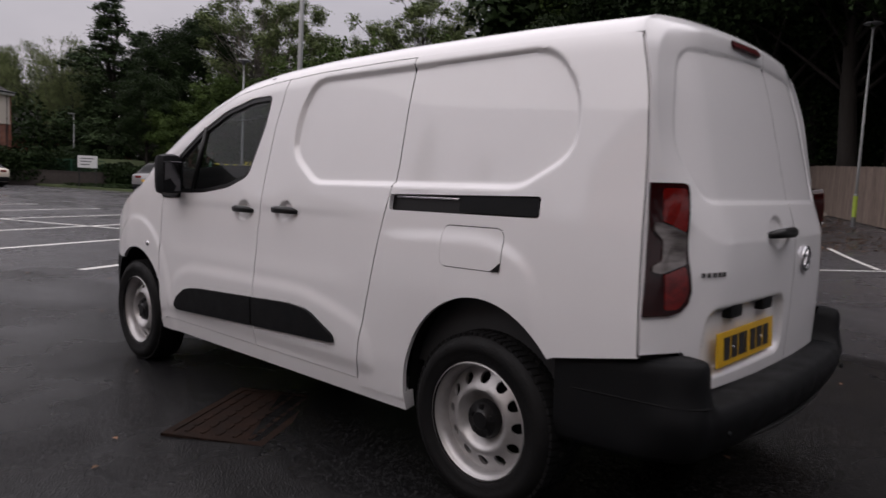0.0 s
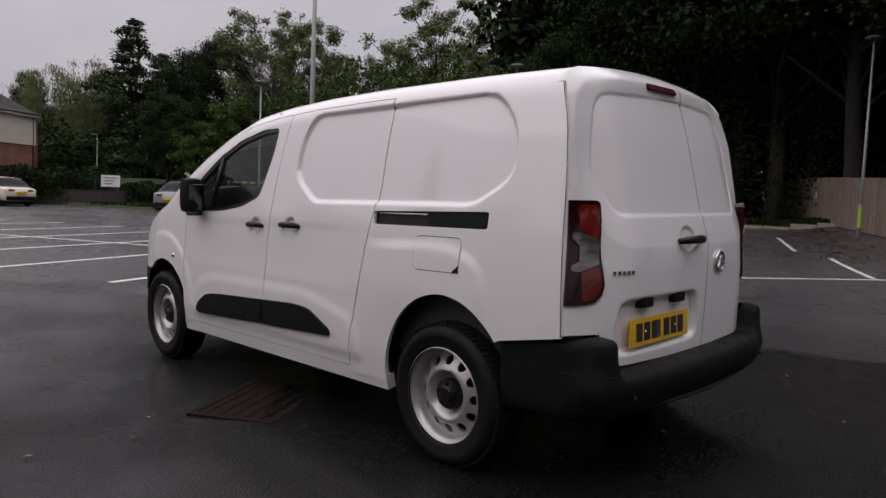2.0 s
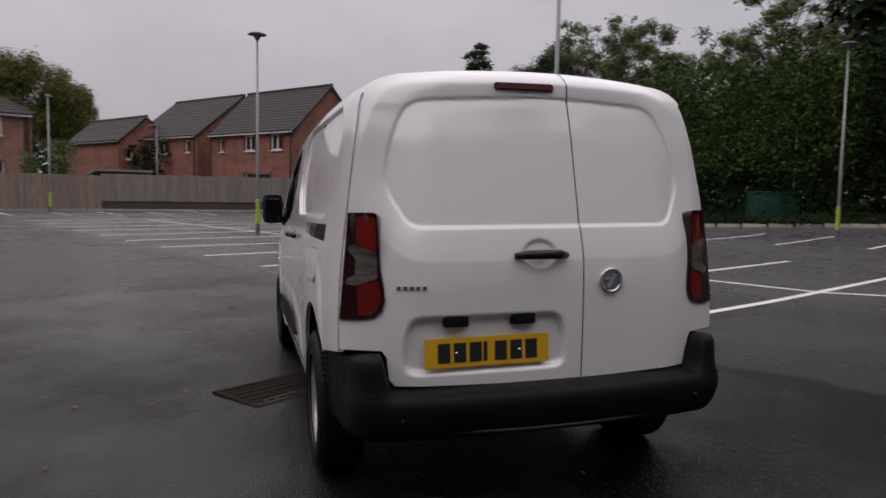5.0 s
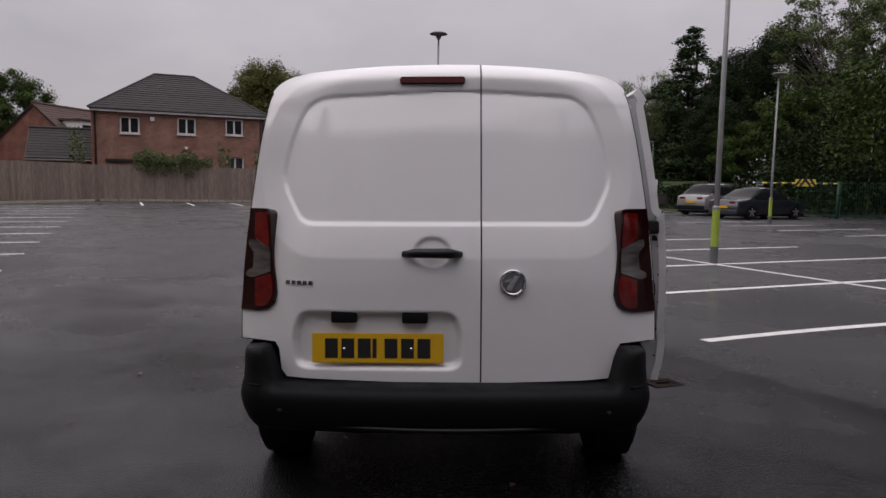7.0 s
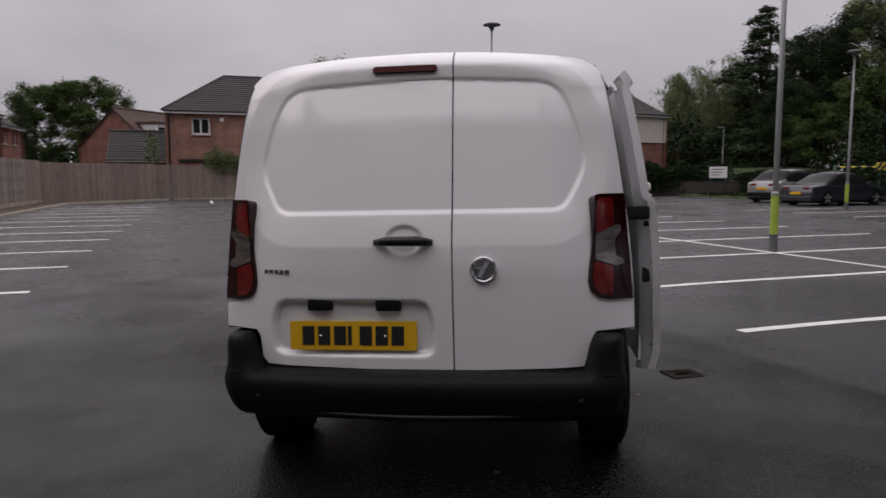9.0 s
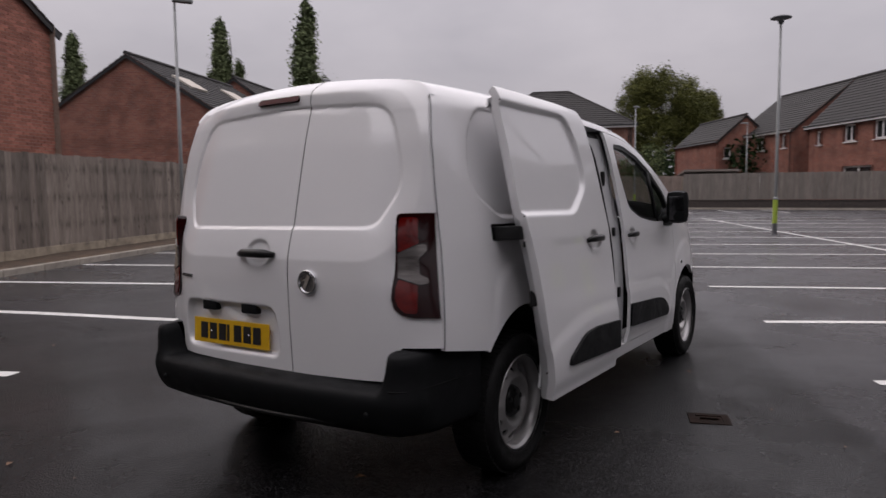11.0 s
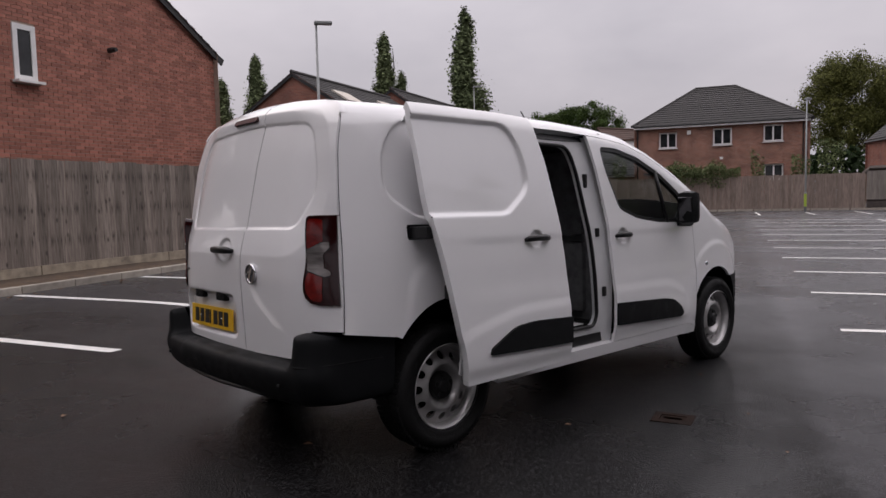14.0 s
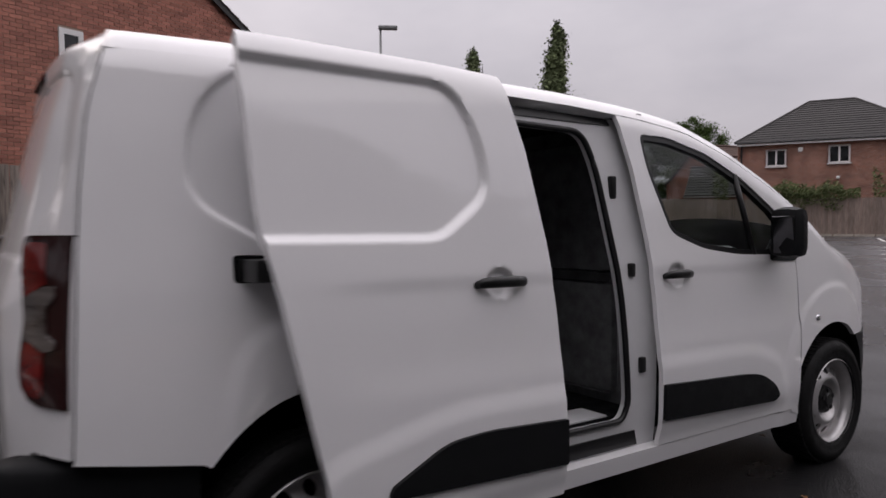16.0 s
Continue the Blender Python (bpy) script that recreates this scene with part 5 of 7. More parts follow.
# ---- fences ----
def board_fence(name, v0, u0, v1, u1, height, mat, label, base=0.0, board=0.150, single=None, gravel=True, seed=1, face=1):
    """A close-boarded fence: upright boards that overlap, with a gravel board below and posts behind."""
    rnd = random.Random(seed)
    root = tagged(new(name), label, "fence", kind="structure")
    a, b = lot(v0, u0), lot(v1, u1)
    L = (b - a).length
    ang = math.atan2(b.y - a.y, b.x - a.x)
    root.matrix_world = Matrix.Translation(a) @ Matrix.Rotation(ang, 4, "Z")
    zs = lambda s: float(ground_z(*(a.lerp(b, s / L))[:2])) + base
    n = int(L / board)
    low = 0.26 if gravel else 0.03
    meshes = []
    for k in range(6):
        h = height - low + rnd.uniform(-0.014, 0.014)
        bm = bmesh.new()
        t0, t1 = 0.008, 0.020
        pr = [(0, 0), (board - rnd.uniform(0.004, 0.014), 0), (board - 0.012, t0), (0, t1 + 0.012 * (k % 2))]
        lo = [bm.verts.new((x, y * face, 0)) for x, y in pr]
        hi = [bm.verts.new((x, y * face, h + (0.006 if i in (1, 2) else 0))) for i, (x, y) in enumerate(pr)]
        for i in range(4):
            bm.faces.new((lo[i], lo[(i + 1) % 4], hi[(i + 1) % 4], hi[i]))
        bm.faces.new(hi)
        me = bpy.data.meshes.new("board")
        bmesh.ops.recalc_face_normals(bm, faces=bm.faces)
        bm.to_mesh(me)
        bm.free()
        me.materials.append(mat)
        meshes.append(me)
    rest_v, rest_f = [], []
    made = 0
    for i in range(n):
        s = i * board
        z = zs(s) + low
        lean = rnd.uniform(-0.006, 0.006)
        if single and single[0] <= s <= single[1] and made < 300:
            ob = link("board", meshes[rnd.randrange(6)], root)
            ob.matrix_local = Matrix.Translation((s, 0, z)) @ Matrix.Rotation(lean, 4, "Y")
            made += 1
        else:
            h = height - low + rnd.uniform(-0.012, 0.012)
            k = len(rest_v)
            o = rnd.uniform(0, 0.006)
            for zz in (0, h):
                for x, y in ((0, 0), (board * 0.985, 0), (board * 0.985, 0.010 + o), (0, 0.022 + o)):
                    rest_v.append((s + x + lean * zz, y * face, z + zz))
            rest_f += [(k, k + 1, k + 5, k + 4), (k + 1, k + 2, k + 6, k + 5), (k + 2, k + 3, k + 7, k + 6), (k + 3, k, k + 4, k + 7), (k + 4, k + 5, k + 6, k + 7)]
    if rest_v:
        far = mat if mat is not WOOD else WOODFAR
        tagged(link("boards", mesh_of("boards", rest_v, rest_f, far), root), kind="stuff")
    step = 3.0
    for i in range(int(L / step) + 1):
        s = min(i * step, L - 0.1)
        part("post", boxed(s - 0.05, -0.11 * face - 0.05, zs(s) - 0.1, s + 0.05, -0.11 * face + 0.05, zs(s) + height - 0.06), GRAVELB, root)
        if gravel and i * step < L - 0.5:
            w = min(step, L - s)
            part("gravel_board", boxed(s + 0.01, -0.02, zs(s) - 0.15, s + w - 0.01, 0.03, zs(s) + 0.255, bevel=0.006), GRAVELB, root)
    return root


board_fence("fence_west", -8.75, 35.8, -8.75, -14.0, 2.12, WOOD, "weathered grey-brown close-boarded timber fence", single=(3.0, 47.0), seed=3)
board_fence("fence_north", -3.9, 40.3, -8.75, 35.8, 2.05, WOODFAR, "weathered brown close-boarded timber fence", seed=4, gravel=False)
board_fence("fence_north_mid", 9.2, 40.85, -4.3, 41.0, 2.0, WOODFAR, "weathered brown close-boarded timber fence", seed=5, gravel=False)
board_fence("fence_north_east", 21.6, 37.1, 9.2, 40.85, 1.55, WOODGREY, "grey timber fence standing on a low dark wall", base=0.55, seed=6, gravel=False)
board_fence("fence_south_east", 14.0, -6.25, 35.6, -3.92, 1.88, WOODFAR, "tall brown timber fence along the bays", seed=7, gravel=False)

BRICKDARK = material("dark_brick", (0.045, 0.038, 0.036), rough=0.9, scale=8, tint=(0.09, 0.07, 0.06), amount=0.6, bump=0.4, bump_scale=30)


def low_wall(name, v0, u0, v1, u1, h, t=0.22):
    a, b = lot(v0, u0), lot(v1, u1)
    ang = math.atan2(b.y - a.y, b.x - a.x)
    bm = boxed(0, -t / 2, -0.2, (b - a).length, t / 2, h, bevel=0.01)
    box(bm, -0.02, -t / 2 - 0.03, h + 0.004, (b - a).length + 0.02, t / 2 + 0.03, h + 0.06, bevel=0.01)
    ob = part(name, bm, BRICKDARK, None, "low dark brick boundary wall", angle=0.6)
    ob.matrix_world = Matrix.Translation(a) @ Matrix.Rotation(ang, 4, "Z")
    return tagged(ob, category="wall", kind="structure")


low_wall("wall_north", 9.3, 40.80, 21.6, 37.05, 0.5)
low_wall("wall_north_east", 21.7, 37.0, 31.5, 34.0, 0.85)

# manhole covers and drains
RUST = material("rusty_iron", (0.022, 0.011, 0.007), rough=0.8, scale=9, tint=(0.010, 0.007, 0.006), amount=0.9, spec=0.12, bump=0.6, bump_scale=90)


def cover(name, x, y, w, d, ang, label, cat):
    root = tagged(new(name), label, cat)
    root.matrix_world = Matrix.Translation(on_ground((x, y))) @ Matrix.Rotation(radians(ang), 4, "Z")
    bm = bmesh.new()
    for a in ((-w / 2, -d / 2, w / 2, -d / 2 + 0.04), (-w / 2, d / 2 - 0.04, w / 2, d / 2), (-w / 2, -d / 2 + 0.04, -w / 2 + 0.04, d / 2 - 0.04), (w / 2 - 0.04, -d / 2 + 0.04, w / 2, d / 2 - 0.04)):
        box(bm, a[0], a[1], -0.02, a[2], a[3], 0.006)
    part("frame", bm, RUST, root)
    bm = boxed(-w / 2 + 0.042, -d / 2 + 0.042, -0.03, w / 2 - 0.042, d / 2 - 0.042, 0.002)
    nx, ny = int(w / 0.09), int(d / 0.09)
    for i in range(nx):
        for j in range(ny):
            cx, cy = -w / 2 + 0.09 + i * (w - 0.18) / max(nx - 1, 1), -d / 2 + 0.09 + j * (d - 0.18) / max(ny - 1, 1)
            box(bm, cx - 0.030, cy - 0.010, 0.003, cx + 0.030, cy + 0.010, 0.006, m=None)
    part("plate", bm, RUST, root)
    return root


cover("manhole_cover", -0.92, 2.32, 0.76, 0.50, 32, "rusty ribbed iron manhole cover in tarmac", "manhole")
cover("drain_cover", 1.42, 2.10, 0.22, 0.18, 20, "small rusty iron drain cover in tarmac", "drain")

# ---- houses ----
def brick_material(name, c1, c2, mortar, scale=1.0):
    m = bpy.data.materials.new(name)
    m.use_nodes = True
    n, l = m.node_tree.nodes, m.node_tree.links
    b = n["Principled BSDF"]
    b.inputs["Roughness"].default_value = 0.9
    tc = n.new("ShaderNodeTexCoord")
    sep = n.new("ShaderNodeSeparateXYZ")
    l.new(tc.outputs["Object"], sep.inputs["Vector"])
    add = n.new("ShaderNodeMath")
    add.operation = "ADD"
    l.new(sep.outputs["X"], add.inputs[0])
    l.new(sep.outputs["Y"], add.inputs[1])
    com = n.new("ShaderNodeCombineXYZ")
    l.new(add.outputs["Value"], com.inputs["X"])
    l.new(sep.outputs["Z"], com.inputs["Y"])
    br = n.new("ShaderNodeTexBrick")
    br.inputs["Color1"].default_value, br.inputs["Color2"].default_value, br.inputs["Mortar"].default_value = (*c1, 1), (*c2, 1), (*mortar, 1)
    br.inputs["Scale"].default_value = scale
    br.inputs["Brick Width"].default_value, br.inputs["Row Height"].default_value = 0.225, 0.075
    br.inputs["Mortar Size"].default_value, br.inputs["Mortar Smooth"].default_value, br.inputs["Bias"].default_value = 0.006, 0.2, -0.2
    l.new(com.outputs["Vector"], br.inputs["Vector"])
    ns = n.new("ShaderNodeTexNoise")
    ns.inputs["Scale"].default_value, ns.inputs["Detail"].default_value = 1.3, 5
    l.new(tc.outputs["Object"], ns.inputs["Vector"])
    mr = n.new("ShaderNodeMapRange")
    mr.inputs["From Min"].default_value, mr.inputs["From Max"].default_value = 0.3, 0.7
    mr.inputs["To Min"].default_value, mr.inputs["To Max"].default_value = 0.7, 1.2
    l.new(ns.outputs["Fac"], mr.inputs["Value"])
    hv = n.new("ShaderNodeHueSaturation")
    l.new(mr.outputs["Result"], hv.inputs["Value"])
    l.new(br.outputs["Color"], hv.inputs["Color"])
    l.new(hv.outputs["Color"], b.inputs["Base Color"])
    bp = n.new("ShaderNodeBump")
    bp.inputs["Strength"].default_value, bp.inputs["Distance"].default_value = 0.5, 0.01
    bp.invert = True
    l.new(br.outputs["Fac"], bp.inputs["Height"])
    l.new(bp.outputs["Normal"], b.inputs["Normal"])
    return m


BRICK = brick_material("red_brick", (0.27, 0.10, 0.066), (0.17, 0.060, 0.046), (0.28, 0.22, 0.185))
BRICKSOFT = brick_material("brown_brick", (0.32, 0.145, 0.10), (0.20, 0.09, 0.066), (0.40, 0.33, 0.28))
BRICKPIECE = material("brick_piece", (0.44, 0.190, 0.138), rough=0.9, scale=3, tint=(0.29, 0.118, 0.090), amount=0.8, bump=0.5, bump_scale=60, per_object=0.25)
BRICKJOIN = material("brick_course", (0.44, 0.190, 0.138), rough=0.9, scale=3, tint=(0.29, 0.118, 0.090), amount=0.8, bump=0.5, bump_scale=60, island=0.25)
MORTAR = material("mortar", (0.42, 0.33, 0.27), rough=0.95, scale=20, tint=(0.22, 0.16, 0.13), amount=0.6)
TILE = material("grey_roof_tile", (0.030, 0.028, 0.0275), rough=0.8, scale=3, tint=(0.046, 0.043, 0.041), amount=0.7, bump=0.4, bump_scale=30, per_object=0.12)
TILERED = material("brown_roof_tile", (0.095, 0.055, 0.042), rough=0.8, scale=3, tint=(0.07, 0.045, 0.036), amount=0.7, bump=0.4, bump_scale=30, per_object=0.12)
UPVC = material("white_frame", (0.84, 0.83, 0.82), rough=0.4, scale=4, tint=(0.66, 0.65, 0.64), amount=0.4)
RENDER = material("cream_render", (0.62, 0.57, 0.50), rough=0.9, scale=2, tint=(0.54, 0.49, 0.43), amount=0.6, bump=0.2, bump_scale=60)
PANE = material("dark_pane", (0.014, 0.015, 0.016), rough=0.06, coat=0.25, spec=0.3, scale=2, tint=(0.05, 0.052, 0.055), amount=0.7)
GUTTER = material("black_gutter", (0.015, 0.015, 0.016), rough=0.5, scale=8, tint=(0.03, 0.03, 0.03), amount=0.4)
STONE = material("stone_band", (0.22, 0.19, 0.17), rough=0.9, scale=6, tint=(0.15, 0.13, 0.12), amount=0.6)


def house_window(parent, x0, z0, x1, z1, y, m, lights=2):
    """A white casement in a wall that looks along -y, set back in its opening."""
    w = new("window")
    w.parent = parent
    w.matrix_local = m
    f = 0.10
    y -= 0.07
    bm = bmesh.new()
    box(bm, x0, y, z0, x1, y + 0.06, z0 + f)
    box(bm, x0, y, z1 - f, x1, y + 0.06, z1)
    for i in range(lights + 1):
        c = x0 + f / 2 + (x1 - x0 - f) * i / lights
        box(bm, c - f / 2, y, z0 + f, c + f / 2, y + 0.06, z1 - f)
    part("frame", bm, UPVC, w, "white window frame")
    for i in range(lights):
        a = x0 + f + (x1 - x0 - f) * i / lights
        part("pane", boxed(a + 0.002, y + 0.025, z0 + f + 0.002, a + (x1 - x0 - f) / lights - f - 0.002, y + 0.035, z1 - f - 0.002), PANE, w)
    part("sill", boxed(x0 - 0.05, y - 0.16, z0 - 0.06, x1 + 0.05, y + 0.02, z0 - 0.004, bevel=0.006), UPVC, w, "white sill")
    return w


def roof_plane(roof, tile, a, b, c, d, course=0.30, t=0.045):
    """A tiled slope from the eave a-b up to the ridge d-c in stepped courses."""
    a, b, c, d = Vector(a), Vector(b), Vector(c), Vector(d)
    n = max(2, int(((d + c) / 2 - (a + b) / 2).length / course))
    nrm = (b - a).cross(d - a).normalized()
    if nrm.z < 0:
        nrm = -nrm
    for i in range(n):
        f0, f1 = i / n, (i + 1) / n + 0.04 / n
        p = [a.lerp(d, f0), b.lerp(c, f0), b.lerp(c, f1), a.lerp(d, f1)]
        vs = [p[0] + nrm * t, p[1] + nrm * t, p[2] + nrm * 0.012, p[3] + nrm * 0.012, p[0] - nrm * 0.01, p[1] - nrm * 0.01]
        fs = [(0, 1, 2, 3), (4, 5, 1, 0), (5, 2, 1), (0, 3, 4)]
        link("tile_course", mesh_of("tile_course", vs, fs, tile), roof)


def house(label, v, u, ang, w, d, eave, ridge, kind, front=(), side=(), brick=None, tile=None, back_hip=False, skylights=(), fascia=True, base=0.0):
    """A brick house. Local x runs along the front, y into the depth; the front looks along -y.
    kind: 'along' (ridge along x), 'across' (ridge along y, gable in front), 'hip'. Windows: (x0, z0, x1, z1) on the front and on the side x = w or x = 0."""
    brick, tile = brick or BRICK, tile or TILE
    root = tagged(new("house"), label, "house")
    p = lot(v, u)
    root.matrix_world = Matrix.Translation(p) @ Matrix.Rotation(LOT + radians(ang), 4, "Z")
    I4 = Matrix.Identity(4)

    def wall(name, outline, holes, m):
        def flat(a, b):
            a, b = np.asarray(a), np.asarray(b)
            return np.stack([a, np.zeros_like(a), b], axis=-1)
        vs, fs = skin(outline, holes, flat, step=3.0, rim=-0.15)
        o = link(name, mesh_of(name, vs, fs, brick), root)
        o.matrix_local = m
        return o
    hole = lambda r: [(r[0], r[1]), (r[2], r[1]), (r[2], r[3]), (r[0], r[3])]
    peak_front = [(w / 2, ridge)] if kind == "across" else []
    peak_side = [(d / 2, ridge)] if kind == "along" else []
    wall("wall", [(0, base), (w, base), (w, eave)] + peak_front + [(0, eave)], [hole(r) for r in front], I4)
    ms = Matrix.Translation((w, 0, 0)) @ Matrix.Rotation(math.pi / 2, 4, "Z")
    wall("wall", [(0, base), (d, base), (d, eave)] + peak_side + [(0, eave)], [hole(r) for r in side], ms)
    mw = Matrix.Translation((0, d, 0)) @ Matrix.Rotation(-math.pi / 2, 4, "Z")
    wall("wall", [(0, base), (d, base), (d, eave)] + peak_side + [(0, eave)], [], mw)
    mb = Matrix.Translation((w, d, 0)) @ Matrix.Rotation(math.pi, 4, "Z")
    wall("wall", [(0, base), (w, base), (w, eave)] + peak_front + [(0, eave)], [], mb)
    for r in front:
        house_window(root, *r, 0.09, I4, 1 if r[2] - r[0] < 0.7 else 2)
    for r in side:
        house_window(root, *r, 0.09, ms, 1 if r[2] - r[0] < 0.7 else 2)
    o = 0.28
    roof = link("roof", mesh_of("roof_board", [(0.02, 0.02, eave - 0.10), (w - 0.02, 0.02, eave - 0.10), (w - 0.02, d - 0.02, eave - 0.10), (0.02, d - 0.02, eave - 0.10)], [(0, 1, 2, 3)], tile), root, "tiled roof")
    slope = (ridge - eave)
    if kind == "along":
        k = o * slope / (d / 2)
        roof_plane(roof, tile, (-0.12, -o, eave - k), (w + 0.12, -o, eave - k), (w + 0.12, d / 2, ridge), (-0.12, d / 2, ridge))
        roof_plane(roof, tile, (w + 0.12, d + o, eave - k), (-0.12, d + o, eave - k), (-0.12, d / 2, ridge), (w + 0.12, d / 2, ridge))
    elif kind == "across":
        k = o * slope / (w / 2)
        roof_plane(roof, tile, (-o, d + 0.12, eave - k), (-o, -0.12, eave - k), (w / 2, -0.12, ridge), (w / 2, d + 0.12, ridge))
        roof_plane(roof, tile, (w + o, -0.12, eave - k), (w + o, d + 0.12, eave - k), (w / 2, d + 0.12, ridge), (w / 2, -0.12, ridge))
    else:
        r0, r1 = (w * 0.35, d / 2, ridge), (w * 0.60, d / 2, ridge)
        A, B, C, D = (-o, -o, eave), (w + o, -o, eave), (w + o, d + o, eave), (-o, d + o, eave)
        roof_plane(roof, tile, A, B, r1, r0)
        roof_plane(roof, tile, C, D, r0, r1)
        roof_plane(roof, tile, B, C, r1, r1)
        roof_plane(roof, tile, D, A, r0, r0)
    bm = bmesh.new()
    if kind == "across":
        tube(bm, [(w / 2, -0.14, ridge + 0.05), (w / 2, d + 0.14, ridge + 0.05)], 0.10, 8)
    elif kind == "along":
        tube(bm, [(-0.14, d / 2, ridge + 0.05), (w + 0.14, d / 2, ridge + 0.05)], 0.10, 8)
    else:
        tube(bm, [r0, r1], 0.10, 8)
        for q, e in ((A, r0), (D, r0), (B, r1), (C, r1)):
            tube(bm, [q, e], 0.09, 8)
    part("ridge_tiles", bm, tile, roof)
    if kind in ("along", "hip"):
        part("fascia", boxed(-0.12, -o - 0.02, eave - 0.22, w + 0.12, -o + 0.02, eave - 0.02), UPVC, root, "white fascia board")
        part("soffit", boxed(-0.12, -o + 0.021, eave - 0.22, w + 0.12, -0.002, eave - 0.19), UPVC, root)
        part("gutter", tube(bmesh.new(), [(-0.14, -o - 0.07, eave - 0.05), (w + 0.14, -o - 0.07, eave - 0.05)], 0.055, 8), GUTTER, root, "black gutter")
        part("downpipe", tube(bmesh.new(), [(w - 0.25, -0.05, eave - 0.2), (w - 0.25, -0.05, base)], 0.035, 8), GUTTER, root, "black downpipe")
    if kind == "hip":
        part("gutter", tube(bmesh.new(), [(w + o + 0.05, -o, eave - 0.05), (w + o + 0.05, d + o, eave - 0.05)], 0.055, 8), GUTTER, root, "black gutter")
    if kind != "hip":
        # barge boards
        k = o * slope / ((d if kind == "along" else w) / 2)
        for s in (0, 1):
            bm = bmesh.new()
            if kind == "along":
                x = -0.10 if s == 0 else w + 0.10
                pts = [(x, -o, eave - k), (x, d / 2, ridge), (x, d + o, eave - k)]
            else:
                y = -0.10 if s == 0 else d + 0.10
                pts = [(-o, y, eave - k), (w / 2, y, ridge), (w + o, y, eave - k)]
            for a, b in zip(pts, pts[1:]):
                a, b = Vector(a), Vector(b)
                dr = (b - a).normalized()
                up = Vector((0, 0, 1)) - dr * dr.z
                sd = Vector((0.02, 0, 0)) if kind == "along" else Vector((0, 0.02, 0))
                q = [a - up * 0.17, b - up * 0.17, b - up * 0.01, a - up * 0.01]
                f = [bm.verts.new(z - sd) for z in q] + [bm.verts.new(z + sd) for z in q]
                for i, j, k2, l2 in ((0, 1, 2, 3), (4, 7, 6, 5), (0, 4, 5, 1), (1, 5, 6, 2), (2, 6, 7, 3), (3, 7, 4, 0)):
                    bm.faces.new((f[i], f[j], f[k2], f[l2]))
            part("barge_board", bm, GUTTER, root, "dark barge board")
    for sx, frac in skylights:
        n = Vector((0, -slope, d / 2)).normalized()
        y = -0 + d / 2 * frac
        z = eave + slope * frac
        bm = boxed(-0.75, -0.55, 0.03, 0.75, 0.55, 0.12, bevel=0.01, m=Matrix.Translation((sx, y, z)) @ Matrix.Rotation(math.atan2(slope, d / 2), 4, "X"))
        part("skylight", bm, RENDER, root, "pale roof panel")
    return root


# the near gable end with its bricks
near = house("red brick house end with a dark tiled roof above the fence", -10.3, 2.9, 90, 9.47, 9.0, 5.22, 7.90, "across", brick=MORTAR)
# its front looks towards the car park: local x along u, local y away from it
WIN = (3.80, 3.75, 4.28, 4.83)
rb = random.Random(11)
bverts, bfaces, nsingle = [], [], 0
bme = None
bm = boxed(0.006, -0.012, 0.005, 0.219, 0.02, 0.070, bevel=0.0)
bme = bpy.data.meshes.new("brick")
bm.to_mesh(bme)
bm.free()
bme.materials.append(BRICKPIECE)
gable_wall = [o for o in near.children if o.name.startswith("wall")][0]
for r in range(18, 104):
    z = r * 0.075
    for c in range(-1, 44):
        x = c * 0.225 + (0.1125 if r % 2 else 0)
        lim = 9.47 if z < 5.17 else 9.47 - (z - 5.17) / (2.68 / 4.735) - 0.05
        lo = 0 if z < 5.17 else (z - 5.17) / (2.68 / 4.735) + 0.05
        x0, x1 = max(x, lo), min(x + 0.225, lim)
        if x1 - x0 < 0.06:
            continue
        if x1 > WIN[0] and x0 < WIN[2] and z + 0.07 > WIN[1] - 0.06 and z < WIN[3]:
            if x0 < WIN[0] - 0.03:
                x1 = WIN[0] - 0.002
            elif x1 > WIN[2] + 0.03:
                x0 = WIN[2] + 0.002
            else:
                continue
        if nsingle < 300 and 26 <= r < 46 and 3.3 < x0 < 6.8 and x1 - x0 > 0.22:
            ob = link("brick", bme, gable_wall)
            ob.matrix_local = Matrix.Translation((x, rb.uniform(-0.002, 0.002), z))
            nsingle += 1
            continue
        j = rb.uniform(-0.002, 0.002)
        k = len(bverts)
        for zz in (z + 0.005, z + 0.070):
            for xx, yy in ((x0 + 0.006, -0.012 + j), (x1 - 0.006, -0.012 + j), (x1 - 0.006, 0.02), (x0 + 0.006, 0.02)):
                bverts.append((xx, yy, zz))
        bfaces += [(k, k + 1, k + 5, k + 4), (k + 1, k + 2, k + 6, k + 5), (k + 3, k, k + 4, k + 7), (k + 4, k + 5, k + 6, k + 7), (k + 3, k + 2, k + 1, k)]
tagged(link("bricks", mesh_of("bricks", bverts, bfaces, BRICKJOIN), gable_wall), kind="stuff")
house_window(near, *WIN, 0.035, Matrix.Identity(4), 1)
bm = tube(bmesh.new(), [(6.08, 0.02, 4.70), (6.08, -0.14, 4.70)], 0.06, 12)
tube(bm, [(6.08, -0.13, 4.70), (6.08, -0.22, 4.705)], 0.045, 12)
part("flue_pipe", bm, GUTTER, near, "black boiler flue", smooth=False)
bm = bmesh.new()
for i in range(5):
    box(bm, 9.472, -0.01, 4.68 + i * 0.1, 9.50 + i * 0.045, 0.30, 4.776 + i * 0.1)
part("corbel", bm, BRICK, near, "stepped brick corbel")

